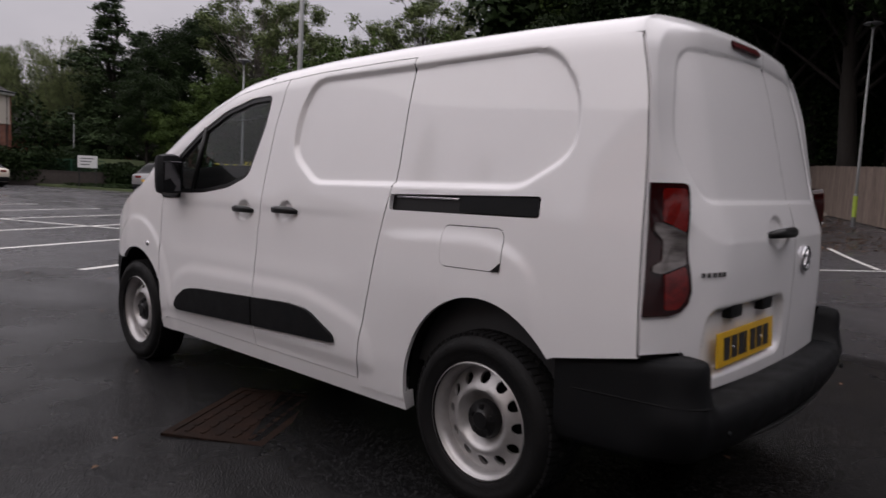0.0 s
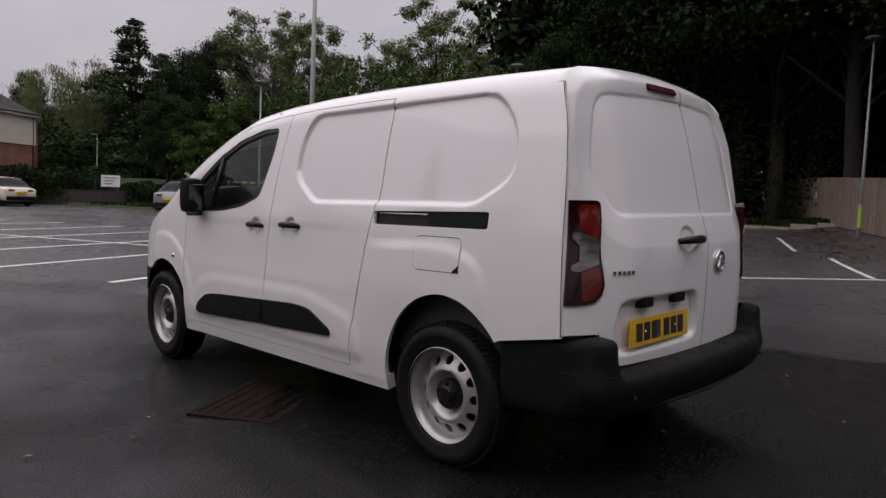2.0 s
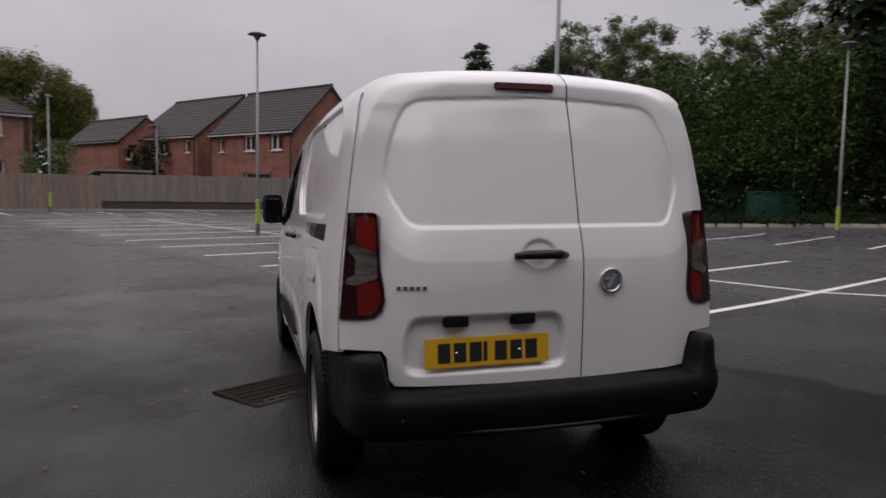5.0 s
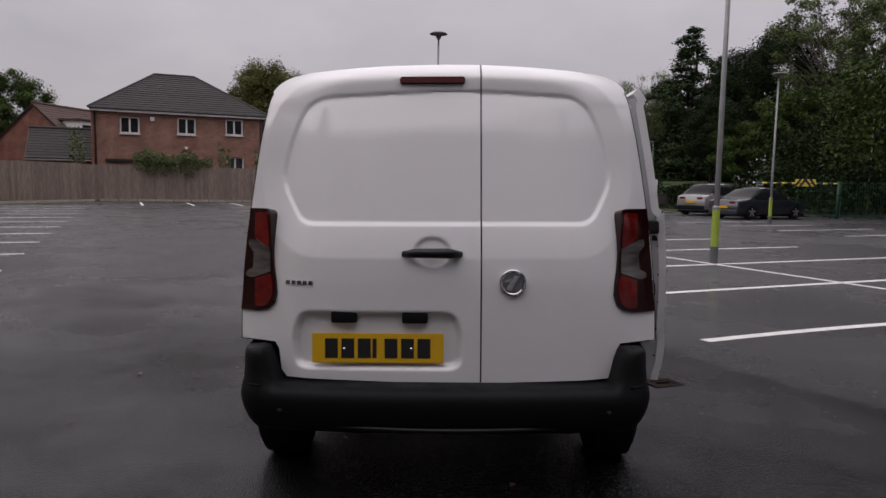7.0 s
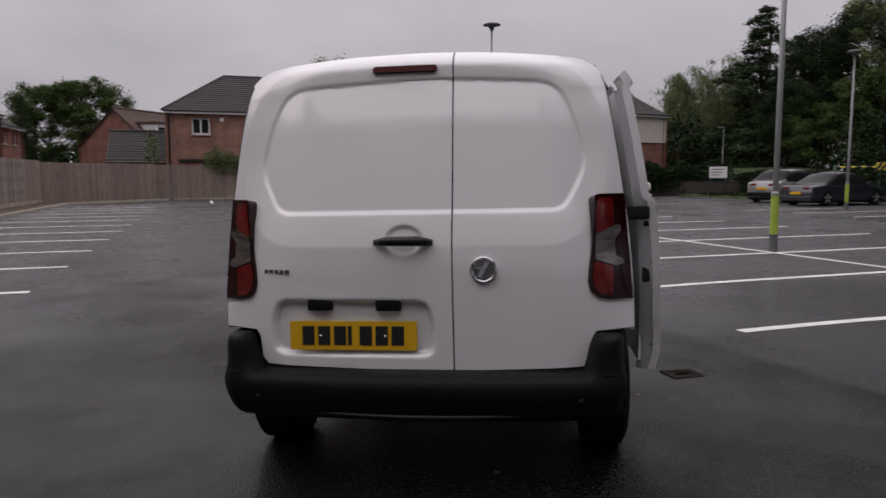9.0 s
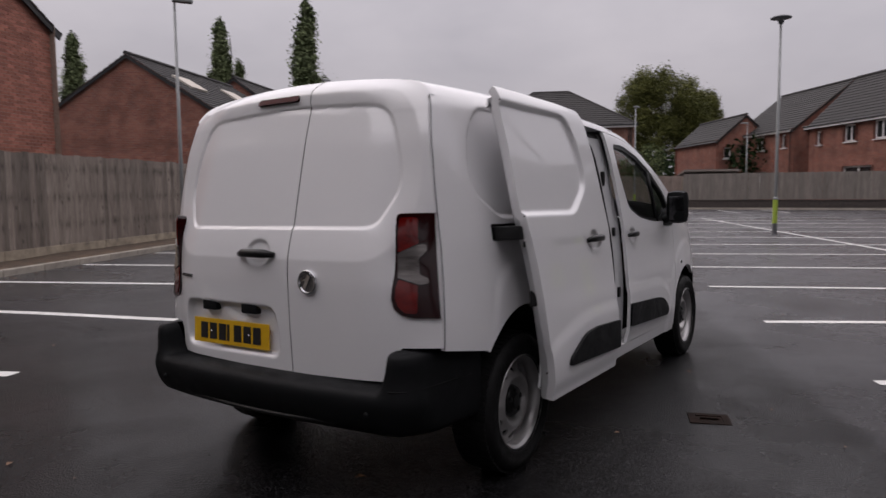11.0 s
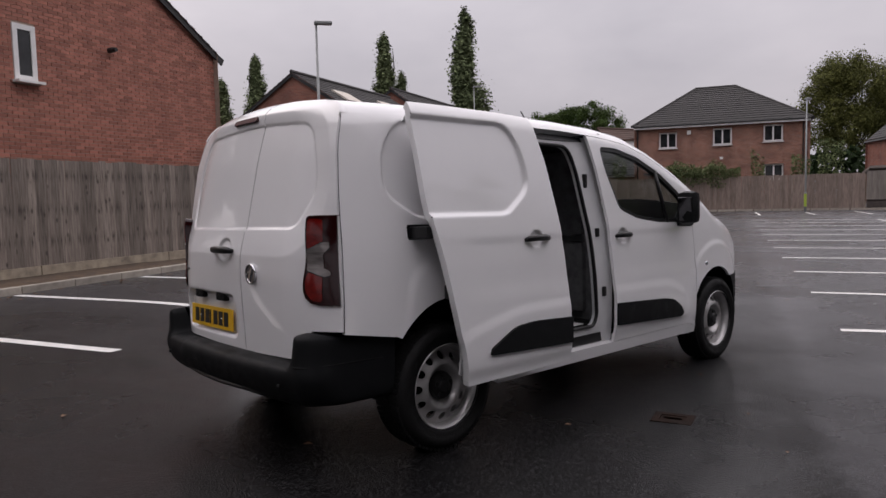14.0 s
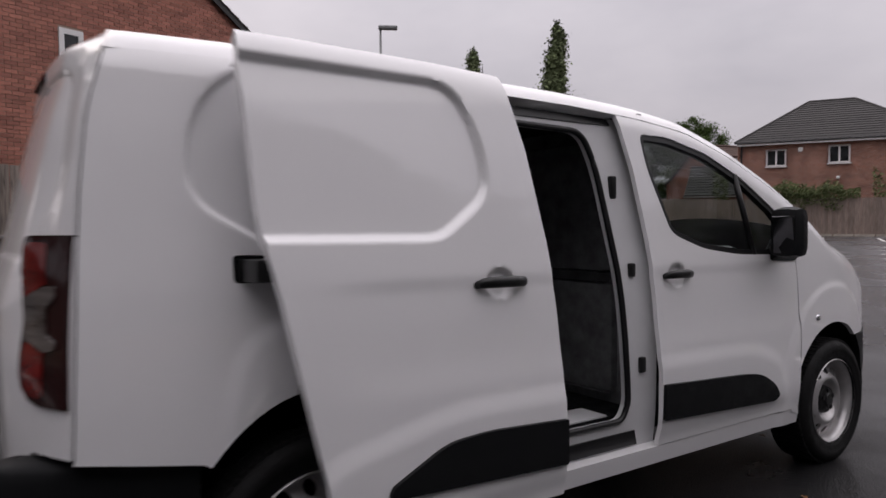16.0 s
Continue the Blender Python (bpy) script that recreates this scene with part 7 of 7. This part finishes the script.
def tree_type(seed, h, r, kind, leaf, bark, leaves, size):
    """Meshes of one tree, h high: a tapered trunk with limbs, and a crown of small leaves in uneven clumps at the limbs' ends."""
    rnd = random.Random(seed)
    g = np.random.RandomState(seed)
    low = {"broad": 0.14, "ash": 0.26, "willow": 0.30, "conifer": 0.07, "poplar": 0.06, "deep": 0.05, "round": 0.10}[kind]
    n = {"broad": 95, "ash": 105, "willow": 60, "conifer": 150, "poplar": 110, "deep": 60, "round": 150}[kind]
    # clumps: places, radii
    a = g.uniform(0, 2 * math.pi, n)
    t = (np.arange(n) + g.random_sample(n)) / n
    if kind == "conifer":
        z = low + (0.985 - low) * t ** 0.9
        prof = (1 - t) ** 0.75 * (0.8 + 0.3 * np.sin(17 * t + 2 * np.cos(a + seed))) + 0.04
        rad = r * prof * (0.45 + 0.55 * np.sqrt(g.random_sample(n)))
        R = r * (0.10 + 0.22 * (1 - t)) * g.uniform(0.7, 1.2, n)
    elif kind == "poplar":
        z = low + (0.97 - low) * t
        prof = np.clip(t / 0.30, 0.30, 1) * (1 - np.clip((t - 0.30) / 0.72, 0, 1)) ** 0.80 * (0.85 + 0.3 * np.sin(13 * t + 2.2 * np.cos(a)))
        rad = 0.72 * r * prof * np.sqrt(g.random_sample(n))
        R = r * (0.20 + 0.34 * prof) * g.uniform(0.6, 1.1, n)
    else:
        e = g.uniform(-0.75, 1.0, n)
        shell = g.uniform(0.35, 1.0, n) ** 0.55
        lobe = 1 + 0.20 * np.sin(3 * a + seed) + 0.14 * np.sin(5 * a + 4 * e + seed)
        mid = (low + 1) / 2 + 0.05
        z = mid + (1 - mid) * e * shell * (0.86 + 0.14 * lobe)
        rad = r * np.sqrt(np.clip(1 - e * e, 0.04, 1)) * shell * lobe
        if kind == "willow":
            z = 0.62 + 0.34 * np.abs(e) * shell
        R = r * {"broad": 0.21, "ash": 0.145, "willow": 0.17, "deep": 0.30, "round": 0.27}[kind] * g.uniform(0.6, 1.35, n)
    C = np.stack([rad * np.cos(a), rad * np.sin(a), z * h], axis=1)
    C[:, 2] = np.minimum(C[:, 2], h - R * 0.55)
    # trunk and limbs
    bm = bmesh.new()
    lean = Vector((rnd.uniform(-0.04, 0.04) * h, rnd.uniform(-0.04, 0.04) * h, 0))
    top = h * (0.90 if kind in ("conifer", "poplar") else 0.74)
    fs = (0.0, 0.15, 0.3, 0.45, 0.6, 0.75, 0.9, 1.0)
    pts = [Vector((0, 0, -0.3))] + [lean * f ** 1.5 + Vector((rnd.uniform(-1, 1) * 0.010 * h * f, rnd.uniform(-1, 1) * 0.010 * h * f, top * f)) for f in fs[1:]]
    rb = (0.017 if kind != "poplar" else 0.009) * h
    tube(bm, pts, [rb * 1.35] + [rb * (1 - 0.9 * f) + 0.015 for f in fs[1:]], 9)

    def along(f):
        x = min(max(f, 0), 0.999) * 7
        i = int(x)
        return pts[i].lerp(pts[i + 1], x - i)
    for i in range(0, n, {"ash": 1, "broad": 2, "willow": 2}.get(kind, 4)):
        end = Vector(C[i])
        f0 = min(0.95, max(low * 0.8, (end.z / top) * rnd.uniform(0.45, 0.75)))
        p0 = along(f0)
        m1 = p0.lerp(end, 0.45) + Vector((rnd.uniform(-0.06, 0.06), rnd.uniform(-0.06, 0.06), 0.05)) * (end - p0).length
        rl = rb * (1 - 0.75 * f0) * 0.34
        tube(bm, [p0, m1, end], [rl, rl * 0.6, 0.02], 5)
    me_t = bpy.data.meshes.new("trunk")
    bm.to_mesh(me_t)
    bm.free()
    me_t.materials.append(bark)
    for p in me_t.polygons:
        p.use_smooth = True
    # leaves, facing out of their clump and up
    w = R ** 2 * g.uniform(0.35, 1.5, n)
    pick = g.choice(n, leaves, p=w / w.sum())
    out = g.normal(0, 1, (leaves, 3))
    out /= np.linalg.norm(out, axis=1)[:, None]
    flat = {"conifer": 0.55, "poplar": 1.9, "willow": 0.6}.get(kind, 0.72)
    dist = R[pick] * g.random_sample(leaves) ** 0.55 * (1 + 0.5 * (g.random_sample(leaves) < 0.12))
    c = C[pick] + out * dist[:, None] * np.array([1, 1, flat])
    if kind == "conifer":
        c[:, 2] -= 0.25 * np.hypot(out[:, 0], out[:, 1]) * dist
    if kind == "willow":
        strand = g.randint(0, 24, leaves)
        sx, sy = np.sin(strand * 2.4 + pick), np.cos(strand * 2.4 + 1.7 * pick)
        drop = g.random_sample(leaves)
        hang = (g.random_sample(leaves) < 0.72) * drop * h * (0.18 + 0.30 * ((strand * 7 + pick) % 10) / 10)
        k = (hang > 0)[:, None]
        thread = C[pick] + np.stack([sx * R[pick] * 0.9, sy * R[pick] * 0.9, -hang], axis=1) + g.normal(0, 0.06, (leaves, 3))
        c = np.where(k, thread, c)
    c[:, 2] = np.maximum(c[:, 2], 0.35)
    nm = out * 0.7 + np.array([0, 0, 0.55]) + g.normal(0, 0.45, (leaves, 3))
    nm /= np.linalg.norm(nm, axis=1)[:, None]
    u = np.cross(nm, g.normal(0, 1, (leaves, 3)))
    u /= np.linalg.norm(u, axis=1)[:, None]
    if kind == "willow":
        u = np.array([0, 0, -1.0]) + g.normal(0, 0.25, (leaves, 3))
    v = np.cross(nm, u)
    sz = size * g.uniform(0.55, 1.4, leaves)[:, None]
    lw, ll = (0.55, 0.75) if kind != "willow" else (0.28, 1.25)
    q = np.stack([c - u * sz * ll, c + (u * 0.5 * ll + v * lw) * sz, c + (u * 0.5 * ll - v * lw) * sz], axis=1).reshape(-1, 3)
    me_c = bpy.data.meshes.new("crown")
    me_c.vertices.add(leaves * 3)
    me_c.vertices.foreach_set("co", q.astype(np.float32).ravel())
    me_c.loops.add(leaves * 3)
    me_c.loops.foreach_set("vertex_index", np.arange(leaves * 3, dtype=np.int32))
    me_c.polygons.add(leaves)
    me_c.polygons.foreach_set("loop_start", np.arange(0, leaves * 3, 3, dtype=np.int32))
    me_c.polygons.foreach_set("loop_total", np.full(leaves, 3, dtype=np.int32))
    me_c.materials.append(leaf)
    me_c.update(calc_edges=True)
    return me_t, me_c


TYPES = {
    "oak": (tree_type(1, 15, 5.2, "broad", LEAF, BARK, 36000, 0.17), 15, "broad green oak-like tree at the wood's edge"),
    "oak2": (tree_type(2, 15, 4.8, "broad", LEAFSHADE, BARK, 52000, 0.125), 15, "dark leafy broad tree at the wood's edge"),
    "ash": (tree_type(3, 16, 4.8, "ash", LEAFASH, BARKPALE, 24000, 0.125), 16, "tall open-crowned ash with bare limbs showing"),
    "ash2": (tree_type(4, 16, 4.4, "ash", LEAFASH, BARK, 24000, 0.125), 16, "tall thin-leaved tree with gaps of sky"),
    "conifer": (tree_type(6, 15, 3.6, "conifer", LEAFFIR, BARK, 34000, 0.13), 15, "tall dark conifer among broad trees"),
    "willow": (tree_type(7, 13, 5.0, "willow", LEAFPALE, BARK, 34000, 0.115), 13, "pale green weeping willow tree"),
    "poplar": (tree_type(8, 15, 1.75, "poplar", LEAFPOP, BARK, 46000, 0.145), 15, "narrow upright green poplar behind the houses"),
    "back": (tree_type(12, 15, 5.0, "deep", LEAFSHADE, BARK, 8000, 0.36), 15, "dark leafy tree deep in the wood"),
    "turning": (tree_type(9, 14, 5.0, "round", LEAFTURN, BARK, 80000, 0.145), 14, "big round tree with leaves turning brown"),
}


def tree(kind, x, y, h, yaw=0.0, wide=1.0, label=""):
    (me_t, me_c), ref, text = TYPES[kind]
    root = tagged(new("tree"), label or text, "tree", "trees")
    k = h / ref
    root.matrix_world = Matrix.Translation(on_ground((x, y))) @ Matrix.Rotation(yaw, 4, "Z") @ Matrix.Diagonal((k * wide, k * wide, k, 1))
    link("trunk", me_t, root)
    link("crown", me_c, root)
    return root


rt = random.Random(5)
C0 = (-2.9, -1.2)
for kind, b, d, h, wide in (("oak2", 14.0, 88, 13.0, 0.5), ("willow", 17.4, 66, 12.2, 1.0), ("willow", 18.6, 63, 9.0, 0.7), ("conifer", 20.9, 60, 14.3, 1.35), ("conifer", 23.0, 64, 12.6, 1.4), ("oak2", 25.3, 56, 11.4, 0.9),
                            ("oak2", 27.4, 58, 13.4, 0.85), ("oak2", 23.4, 50, 7.5, 1.0), ("oak", 25.6, 49, 6.0, 1.0), ("ash", 31.0, 55, 15.2, 1.0), ("ash2", 33.6, 58, 14.6, 0.95), ("ash2", 36.3, 61, 12.4, 0.9), ("oak", 29.4, 50, 8.0, 0.9), ("oak2", 33, 48, 7.5, 1.0),
                            ("ash", 40.6, 57, 13.6, 0.75), ("ash2", 44.4, 55, 15.8, 1.15), ("ash", 47.4, 54, 13.6, 0.8), ("oak2", 38.3, 50, 8.0, 1.0), ("oak2", 43.0, 46, 8.5, 1.0), ("oak", 47.5, 46, 8.5, 1.0),
                            ("oak", 53.4, 50, 14.4, 0.65), ("ash2", 55.6, 49, 16.0, 0.8), ("oak", 57.9, 47, 16.5, 0.8), ("oak2", 51.0, 43, 7.0, 1.0), ("oak", 60.6, 45, 17.0, 0.9), ("oak2", 55.5, 38, 10.0, 1.0),
                            ("oak2", 63.5, 38, 18.0, 1.0), ("ash2", 64.0, 46, 20.4, 1.0), ("oak2", 65.0, 35, 18.6, 1.0), ("oak2", 68.0, 36, 19.8, 1.1),
                            ("oak2", 70.5, 34, 20.0, 1.1), ("oak2", 73.0, 36, 20.4, 1.1), ("oak2", 75.5, 31, 20.0, 1.1), ("oak2", 79.0, 30, 20.0, 1.1), ("oak2", 83.0, 28, 20.0, 1.1), ("oak2", 88.0, 30, 19.2, 1.1), ("oak2", 93.0, 28, 18.0, 1.1), ("oak2", 99.0, 30, 19.2, 1.1)):
    tree(kind, C0[0] + d * math.sin(radians(b)), C0[1] + d * math.cos(radians(b)), h, rt.uniform(0, 6.28), wide)
# dark trees that lean over the south-east fence
for v, u, h, wide in ((16.5, -11.5, 16.0, 1.1), (21.5, -9.8, 17.5, 1.15), (26.5, -9.0, 18.5, 1.15), (31.5, -8.0, 19.0, 1.15)):
    x, y = lot(v, u)[:2]
    tree("oak2", x, y, h, rt.uniform(0, 6.28), wide)
# the wood goes on behind
for k in range(26):
    b = 55 + k * 2.0
    d = rt.uniform(46, 56) - 0.18 * max(0, b - 60)
    tree("back", C0[0] + d * math.sin(radians(b)), C0[1] + d * math.cos(radians(b)), rt.uniform(15, 19), rt.uniform(0, 6.28), 1.15)
# poplars over the terrace, round tree by the hipped house
C1 = (3.4, -1.5)
for kind, b, d, h, wide in (("poplar", -45.2, 66, 18.6, 1.2), ("poplar", -51.7, 62, 15.6, 1.2), ("poplar", -50.4, 64, 12.6, 1.05), ("poplar", -61.9, 58, 12.8, 1.2), ("poplar", -64.5, 52, 9.9, 1.5), ("poplar", -65.8, 54, 9.0, 1.4),
                            ("turning", -16.7, 110, 19.5, 0.9), ("turning", -13.8, 118, 17.0, 0.5), ("oak", -35.4, 82, 11.8, 0.95), ("oak", -38.2, 84, 11.2, 1.0), ("oak", -33.0, 90, 9.0, 0.8), ("oak", -34.6, 72, 5.6, 0.8), ("conifer", -39.8, 78, 9.0, 0.8),
                            ("turning", -5.0, 78, 10.5, 1.0), ("oak", -0.5, 82, 9.6, 1.0), ("oak", 4.0, 85, 10.0, 1.0), ("oak2", 12.0, 84, 9.5, 1.0), ("oak", 9.0, 88, 9.0, 1.0)):
    tree(kind, C1[0] + d * math.sin(radians(b)), C1[1] + d * math.cos(radians(b)), h, rt.uniform(0, 6.28), wide)
# behind the camera, so that the paint has something to mirror
for k in range(18):
    b = 108 + k * 8
    d = rt.uniform(20, 26)
    tree("oak2" if k % 3 == 0 else "back", d * math.sin(radians(b)), d * math.cos(radians(b)), rt.uniform(12, 18), rt.uniform(0, 6.28), 0.95, "leafy tree across the car park")


# ---- low growth ----
def shrubbery(name, label, cat, boxes, n, leaf, size, seed, kind="stuff"):
    """A mass of small leaves filling boxes given as lot v0, u0, v1, u1, z0, z1."""
    g = np.random.RandomState(seed)
    area = np.array([abs((b[2] - b[0]) * (b[3] - b[1]) * (b[5] - b[4])) for b in boxes])
    pick = g.choice(len(boxes), n, p=area / area.sum())
    B = np.array(boxes)[pick]
    t = g.random_sample((n, 3))
    v, u = B[:, 0] + (B[:, 2] - B[:, 0]) * t[:, 0], B[:, 1] + (B[:, 3] - B[:, 1]) * t[:, 1]
    wob = np.array([noise.noise(Vector((a * 0.7, b * 0.7, seed))) for a, b in zip(v, u)])
    x, y = v * COS - u * SIN, v * SIN + u * COS
    z = ground_z(x, y) + B[:, 4] + (B[:, 5] - B[:, 4]) * t[:, 2] ** 0.7 * (1 + 0.45 * wob)
    c = np.stack([x, y, z], axis=1)
    n1 = g.normal(0, 1, (n, 3))
    n1 /= np.linalg.norm(n1, axis=1)[:, None]
    n2 = np.cross(n1, g.normal(0, 1, (n, 3)))
    n2 /= np.linalg.norm(n2, axis=1)[:, None]
    s = size * g.uniform(0.5, 1.4, n)[:, None]
    q = np.stack([c - n1 * s * 0.6, c + n2 * s * 0.4, c + n1 * s * 0.6, c - n2 * s * 0.4], axis=1).reshape(-1, 3)
    me = mesh_of(name, q.tolist(), [(4 * i, 4 * i + 1, 4 * i + 2, 4 * i + 3) for i in range(n)], leaf)
    return tagged(link(name, me), label, cat, kind=kind)


shrubbery("undergrowth", "dark undergrowth along the wood's edge", "undergrowth", [(29.5, -14, 34, 14, 0, 2.2), (28, 14, 34, 26, 0, 2.6), (33, -20, 42, 30, 0, 4.5), (34, -4.5, 40, -12, 0, 6)], 60000, LEAFSHADE, 0.15, 21)
shrubbery("wood_edge", "dense dark foliage at the edge of the wood", "foliage", [(29.9, -6, 35, 12, 0.3, 7.0), (31.5, 14, 37, 27, 0.5, 4.5), (31, -16, 40, -5, 0.5, 9)], 95000, LEAFSHADE, 0.145, 27)
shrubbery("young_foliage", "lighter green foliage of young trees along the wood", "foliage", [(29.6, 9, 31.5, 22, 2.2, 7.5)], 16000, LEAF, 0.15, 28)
shrubbery("hedge", "clipped dark green hedge behind the railings", "hedge", [(22, 37.6, 31.5, 35.0, 0.2, 1.9), (31, 35, 38, 31, 0.1, 1.3)], 44000, LEAFSHADE, 0.13, 22)
shrubbery("far_thicket", "dark thicket under the far trees", "undergrowth", [(15, 60, 40, 52, 0, 4.5), (34, 44, 42, 56, 0, 5), (37, -10, 45, 32, 0, 6.5)], 62000, LEAFSHADE, 0.30, 29)
shrubbery("climbing_shrub", "green shrub hanging over the timber fence", "shrub", [(-1.3, 40.7, -0.5, 41.8, 1.75, 2.6), (-0.7, 40.6, 0.5, 41.9, 1.45, 2.75), (0.4, 40.6, 1.5, 41.9, 1.6, 2.65), (1.3, 40.6, 2.2, 41.9, 1.35, 2.75), (2.0, 40.7, 3.0, 41.8, 1.85, 2.5)], 8000, LEAFPALE, 0.09, 23)
shrubbery("garden_shrubs", "garden shrubs against the brick house", "shrub", [(3.6, 43.5, 4.4, 44.5, 1.0, 3.2), (5.8, 43, 6.8, 44.2, 0.8, 2.9), (7.0, 41.3, 8.3, 42.3, 1.2, 3.9), (-4.7, 43.8, -3.9, 44.8, 1.5, 3.9)], 2600, LEAFPALE, 0.12, 24)
shrubbery("grass_blades", "rough grass at the wood's edge", "grass", [(27.2, -8, 29.5, 9, 0.05, 0.28), (26.4, 9, 29, 15, 0.05, 0.30), (27, 27.5, 33, 33, 0.05, 0.25)], 22000, LEAFSHADE, 0.10, 25)
# far tree line that closes the view
g = np.random.RandomState(77)
n = 30000
fb, fd = g.uniform(-75, 115, n), g.uniform(92, 104, n)
crest = np.array([noise.noise(Vector((b * 0.22, 3.1, 0))) + 0.5 * noise.noise(Vector((b * 0.9, 7.7, 0))) for b in fb])
fz = g.random_sample(n) ** 0.8 * (5.0 + 2.2 * crest + 7.0 * step01(fb, 5, 20))
c = np.stack([fd * np.sin(np.radians(fb)), fd * np.cos(np.radians(fb)), fz], axis=1)
n1, n2 = g.normal(0, 1, (n, 3)), g.normal(0, 1, (n, 3))
n1 /= np.linalg.norm(n1, axis=1)[:, None]
n2 /= np.linalg.norm(n2, axis=1)[:, None]
q = np.stack([c - n1 * 0.5, c + n2 * 0.4, c + n1 * 0.5, c - n2 * 0.4], axis=1).reshape(-1, 3)
tagged(link("far_trees", mesh_of("far_trees", q.tolist(), [(4 * i, 4 * i + 1, 4 * i + 2, 4 * i + 3) for i in range(n)], LEAFSHADE)), "dark line of distant trees beyond the houses", "trees", kind="stuff")
bank = bmesh.new()
bmesh.ops.create_uvsphere(bank, u_segments=32, v_segments=12, radius=1)
o = part("grass_bank", bank, GRASS, None, "mown grass bank under the trees", smooth=True)
tagged(o, category="grass", kind="structure")
q = polar(21.5, 56, *C0)
o.matrix_world = Matrix.Translation((q.x, q.y, -0.3)) @ Matrix.Rotation(radians(-20), 4, "Z") @ Matrix.Diagonal((9, 6, 2.2, 1))

# fallen leaves
LITTER = material("fallen_leaf", (0.16, 0.075, 0.03), rough=0.6, scale=20, tint=(0.09, 0.05, 0.025), amount=0.7, island=0.4)


def litter(name, label, n, place, seed, size=0.04):
    g = random.Random(seed)
    vs, fs = [], []
    for i in range(n):
        x, y = place(g)
        z = float(ground_z(x, y)) + 0.006
        a, s = g.uniform(0, 6.28), size * g.uniform(0.5, 1.3)
        k = len(vs)
        for dx, dy, dz in ((-1, 0, 0.1), (-0.2, -0.5, 0.25), (0.9, -0.1, 0), (0.1, 0.55, 0.3)):
            vs.append((x + s * (dx * math.cos(a) - dy * math.sin(a)), y + s * (dx * math.sin(a) + dy * math.cos(a)), z + s * dz))
        fs += [(k, k + 1, k + 2), (k, k + 2, k + 3)]
    return tagged(link(name, mesh_of(name, vs, fs, LITTER)), label, "leaves", kind="stuff")


litter("scattered_leaves", "brown leaves scattered on wet tarmac", 260, lambda g: (g.uniform(-7, 8), g.uniform(-4, 12)), 31, 0.022)


def edge_place(g):
    p = lot(g.uniform(16, 33), -4.9 + 0.06 * g.uniform(0, 10) + abs(g.gauss(0, 1.6)))
    return p.x, p.y


litter("drifted_leaves", "brown leaves drifted along the fence foot", 2600, edge_place, 32, 0.05)


def west_place(g):
    p = lot(-7.25 + abs(g.gauss(0, 0.25)), g.uniform(-6, 30))
    return p.x, p.y


litter("kerb_leaves", "brown leaves along the kerb", 300, west_place, 33, 0.035)
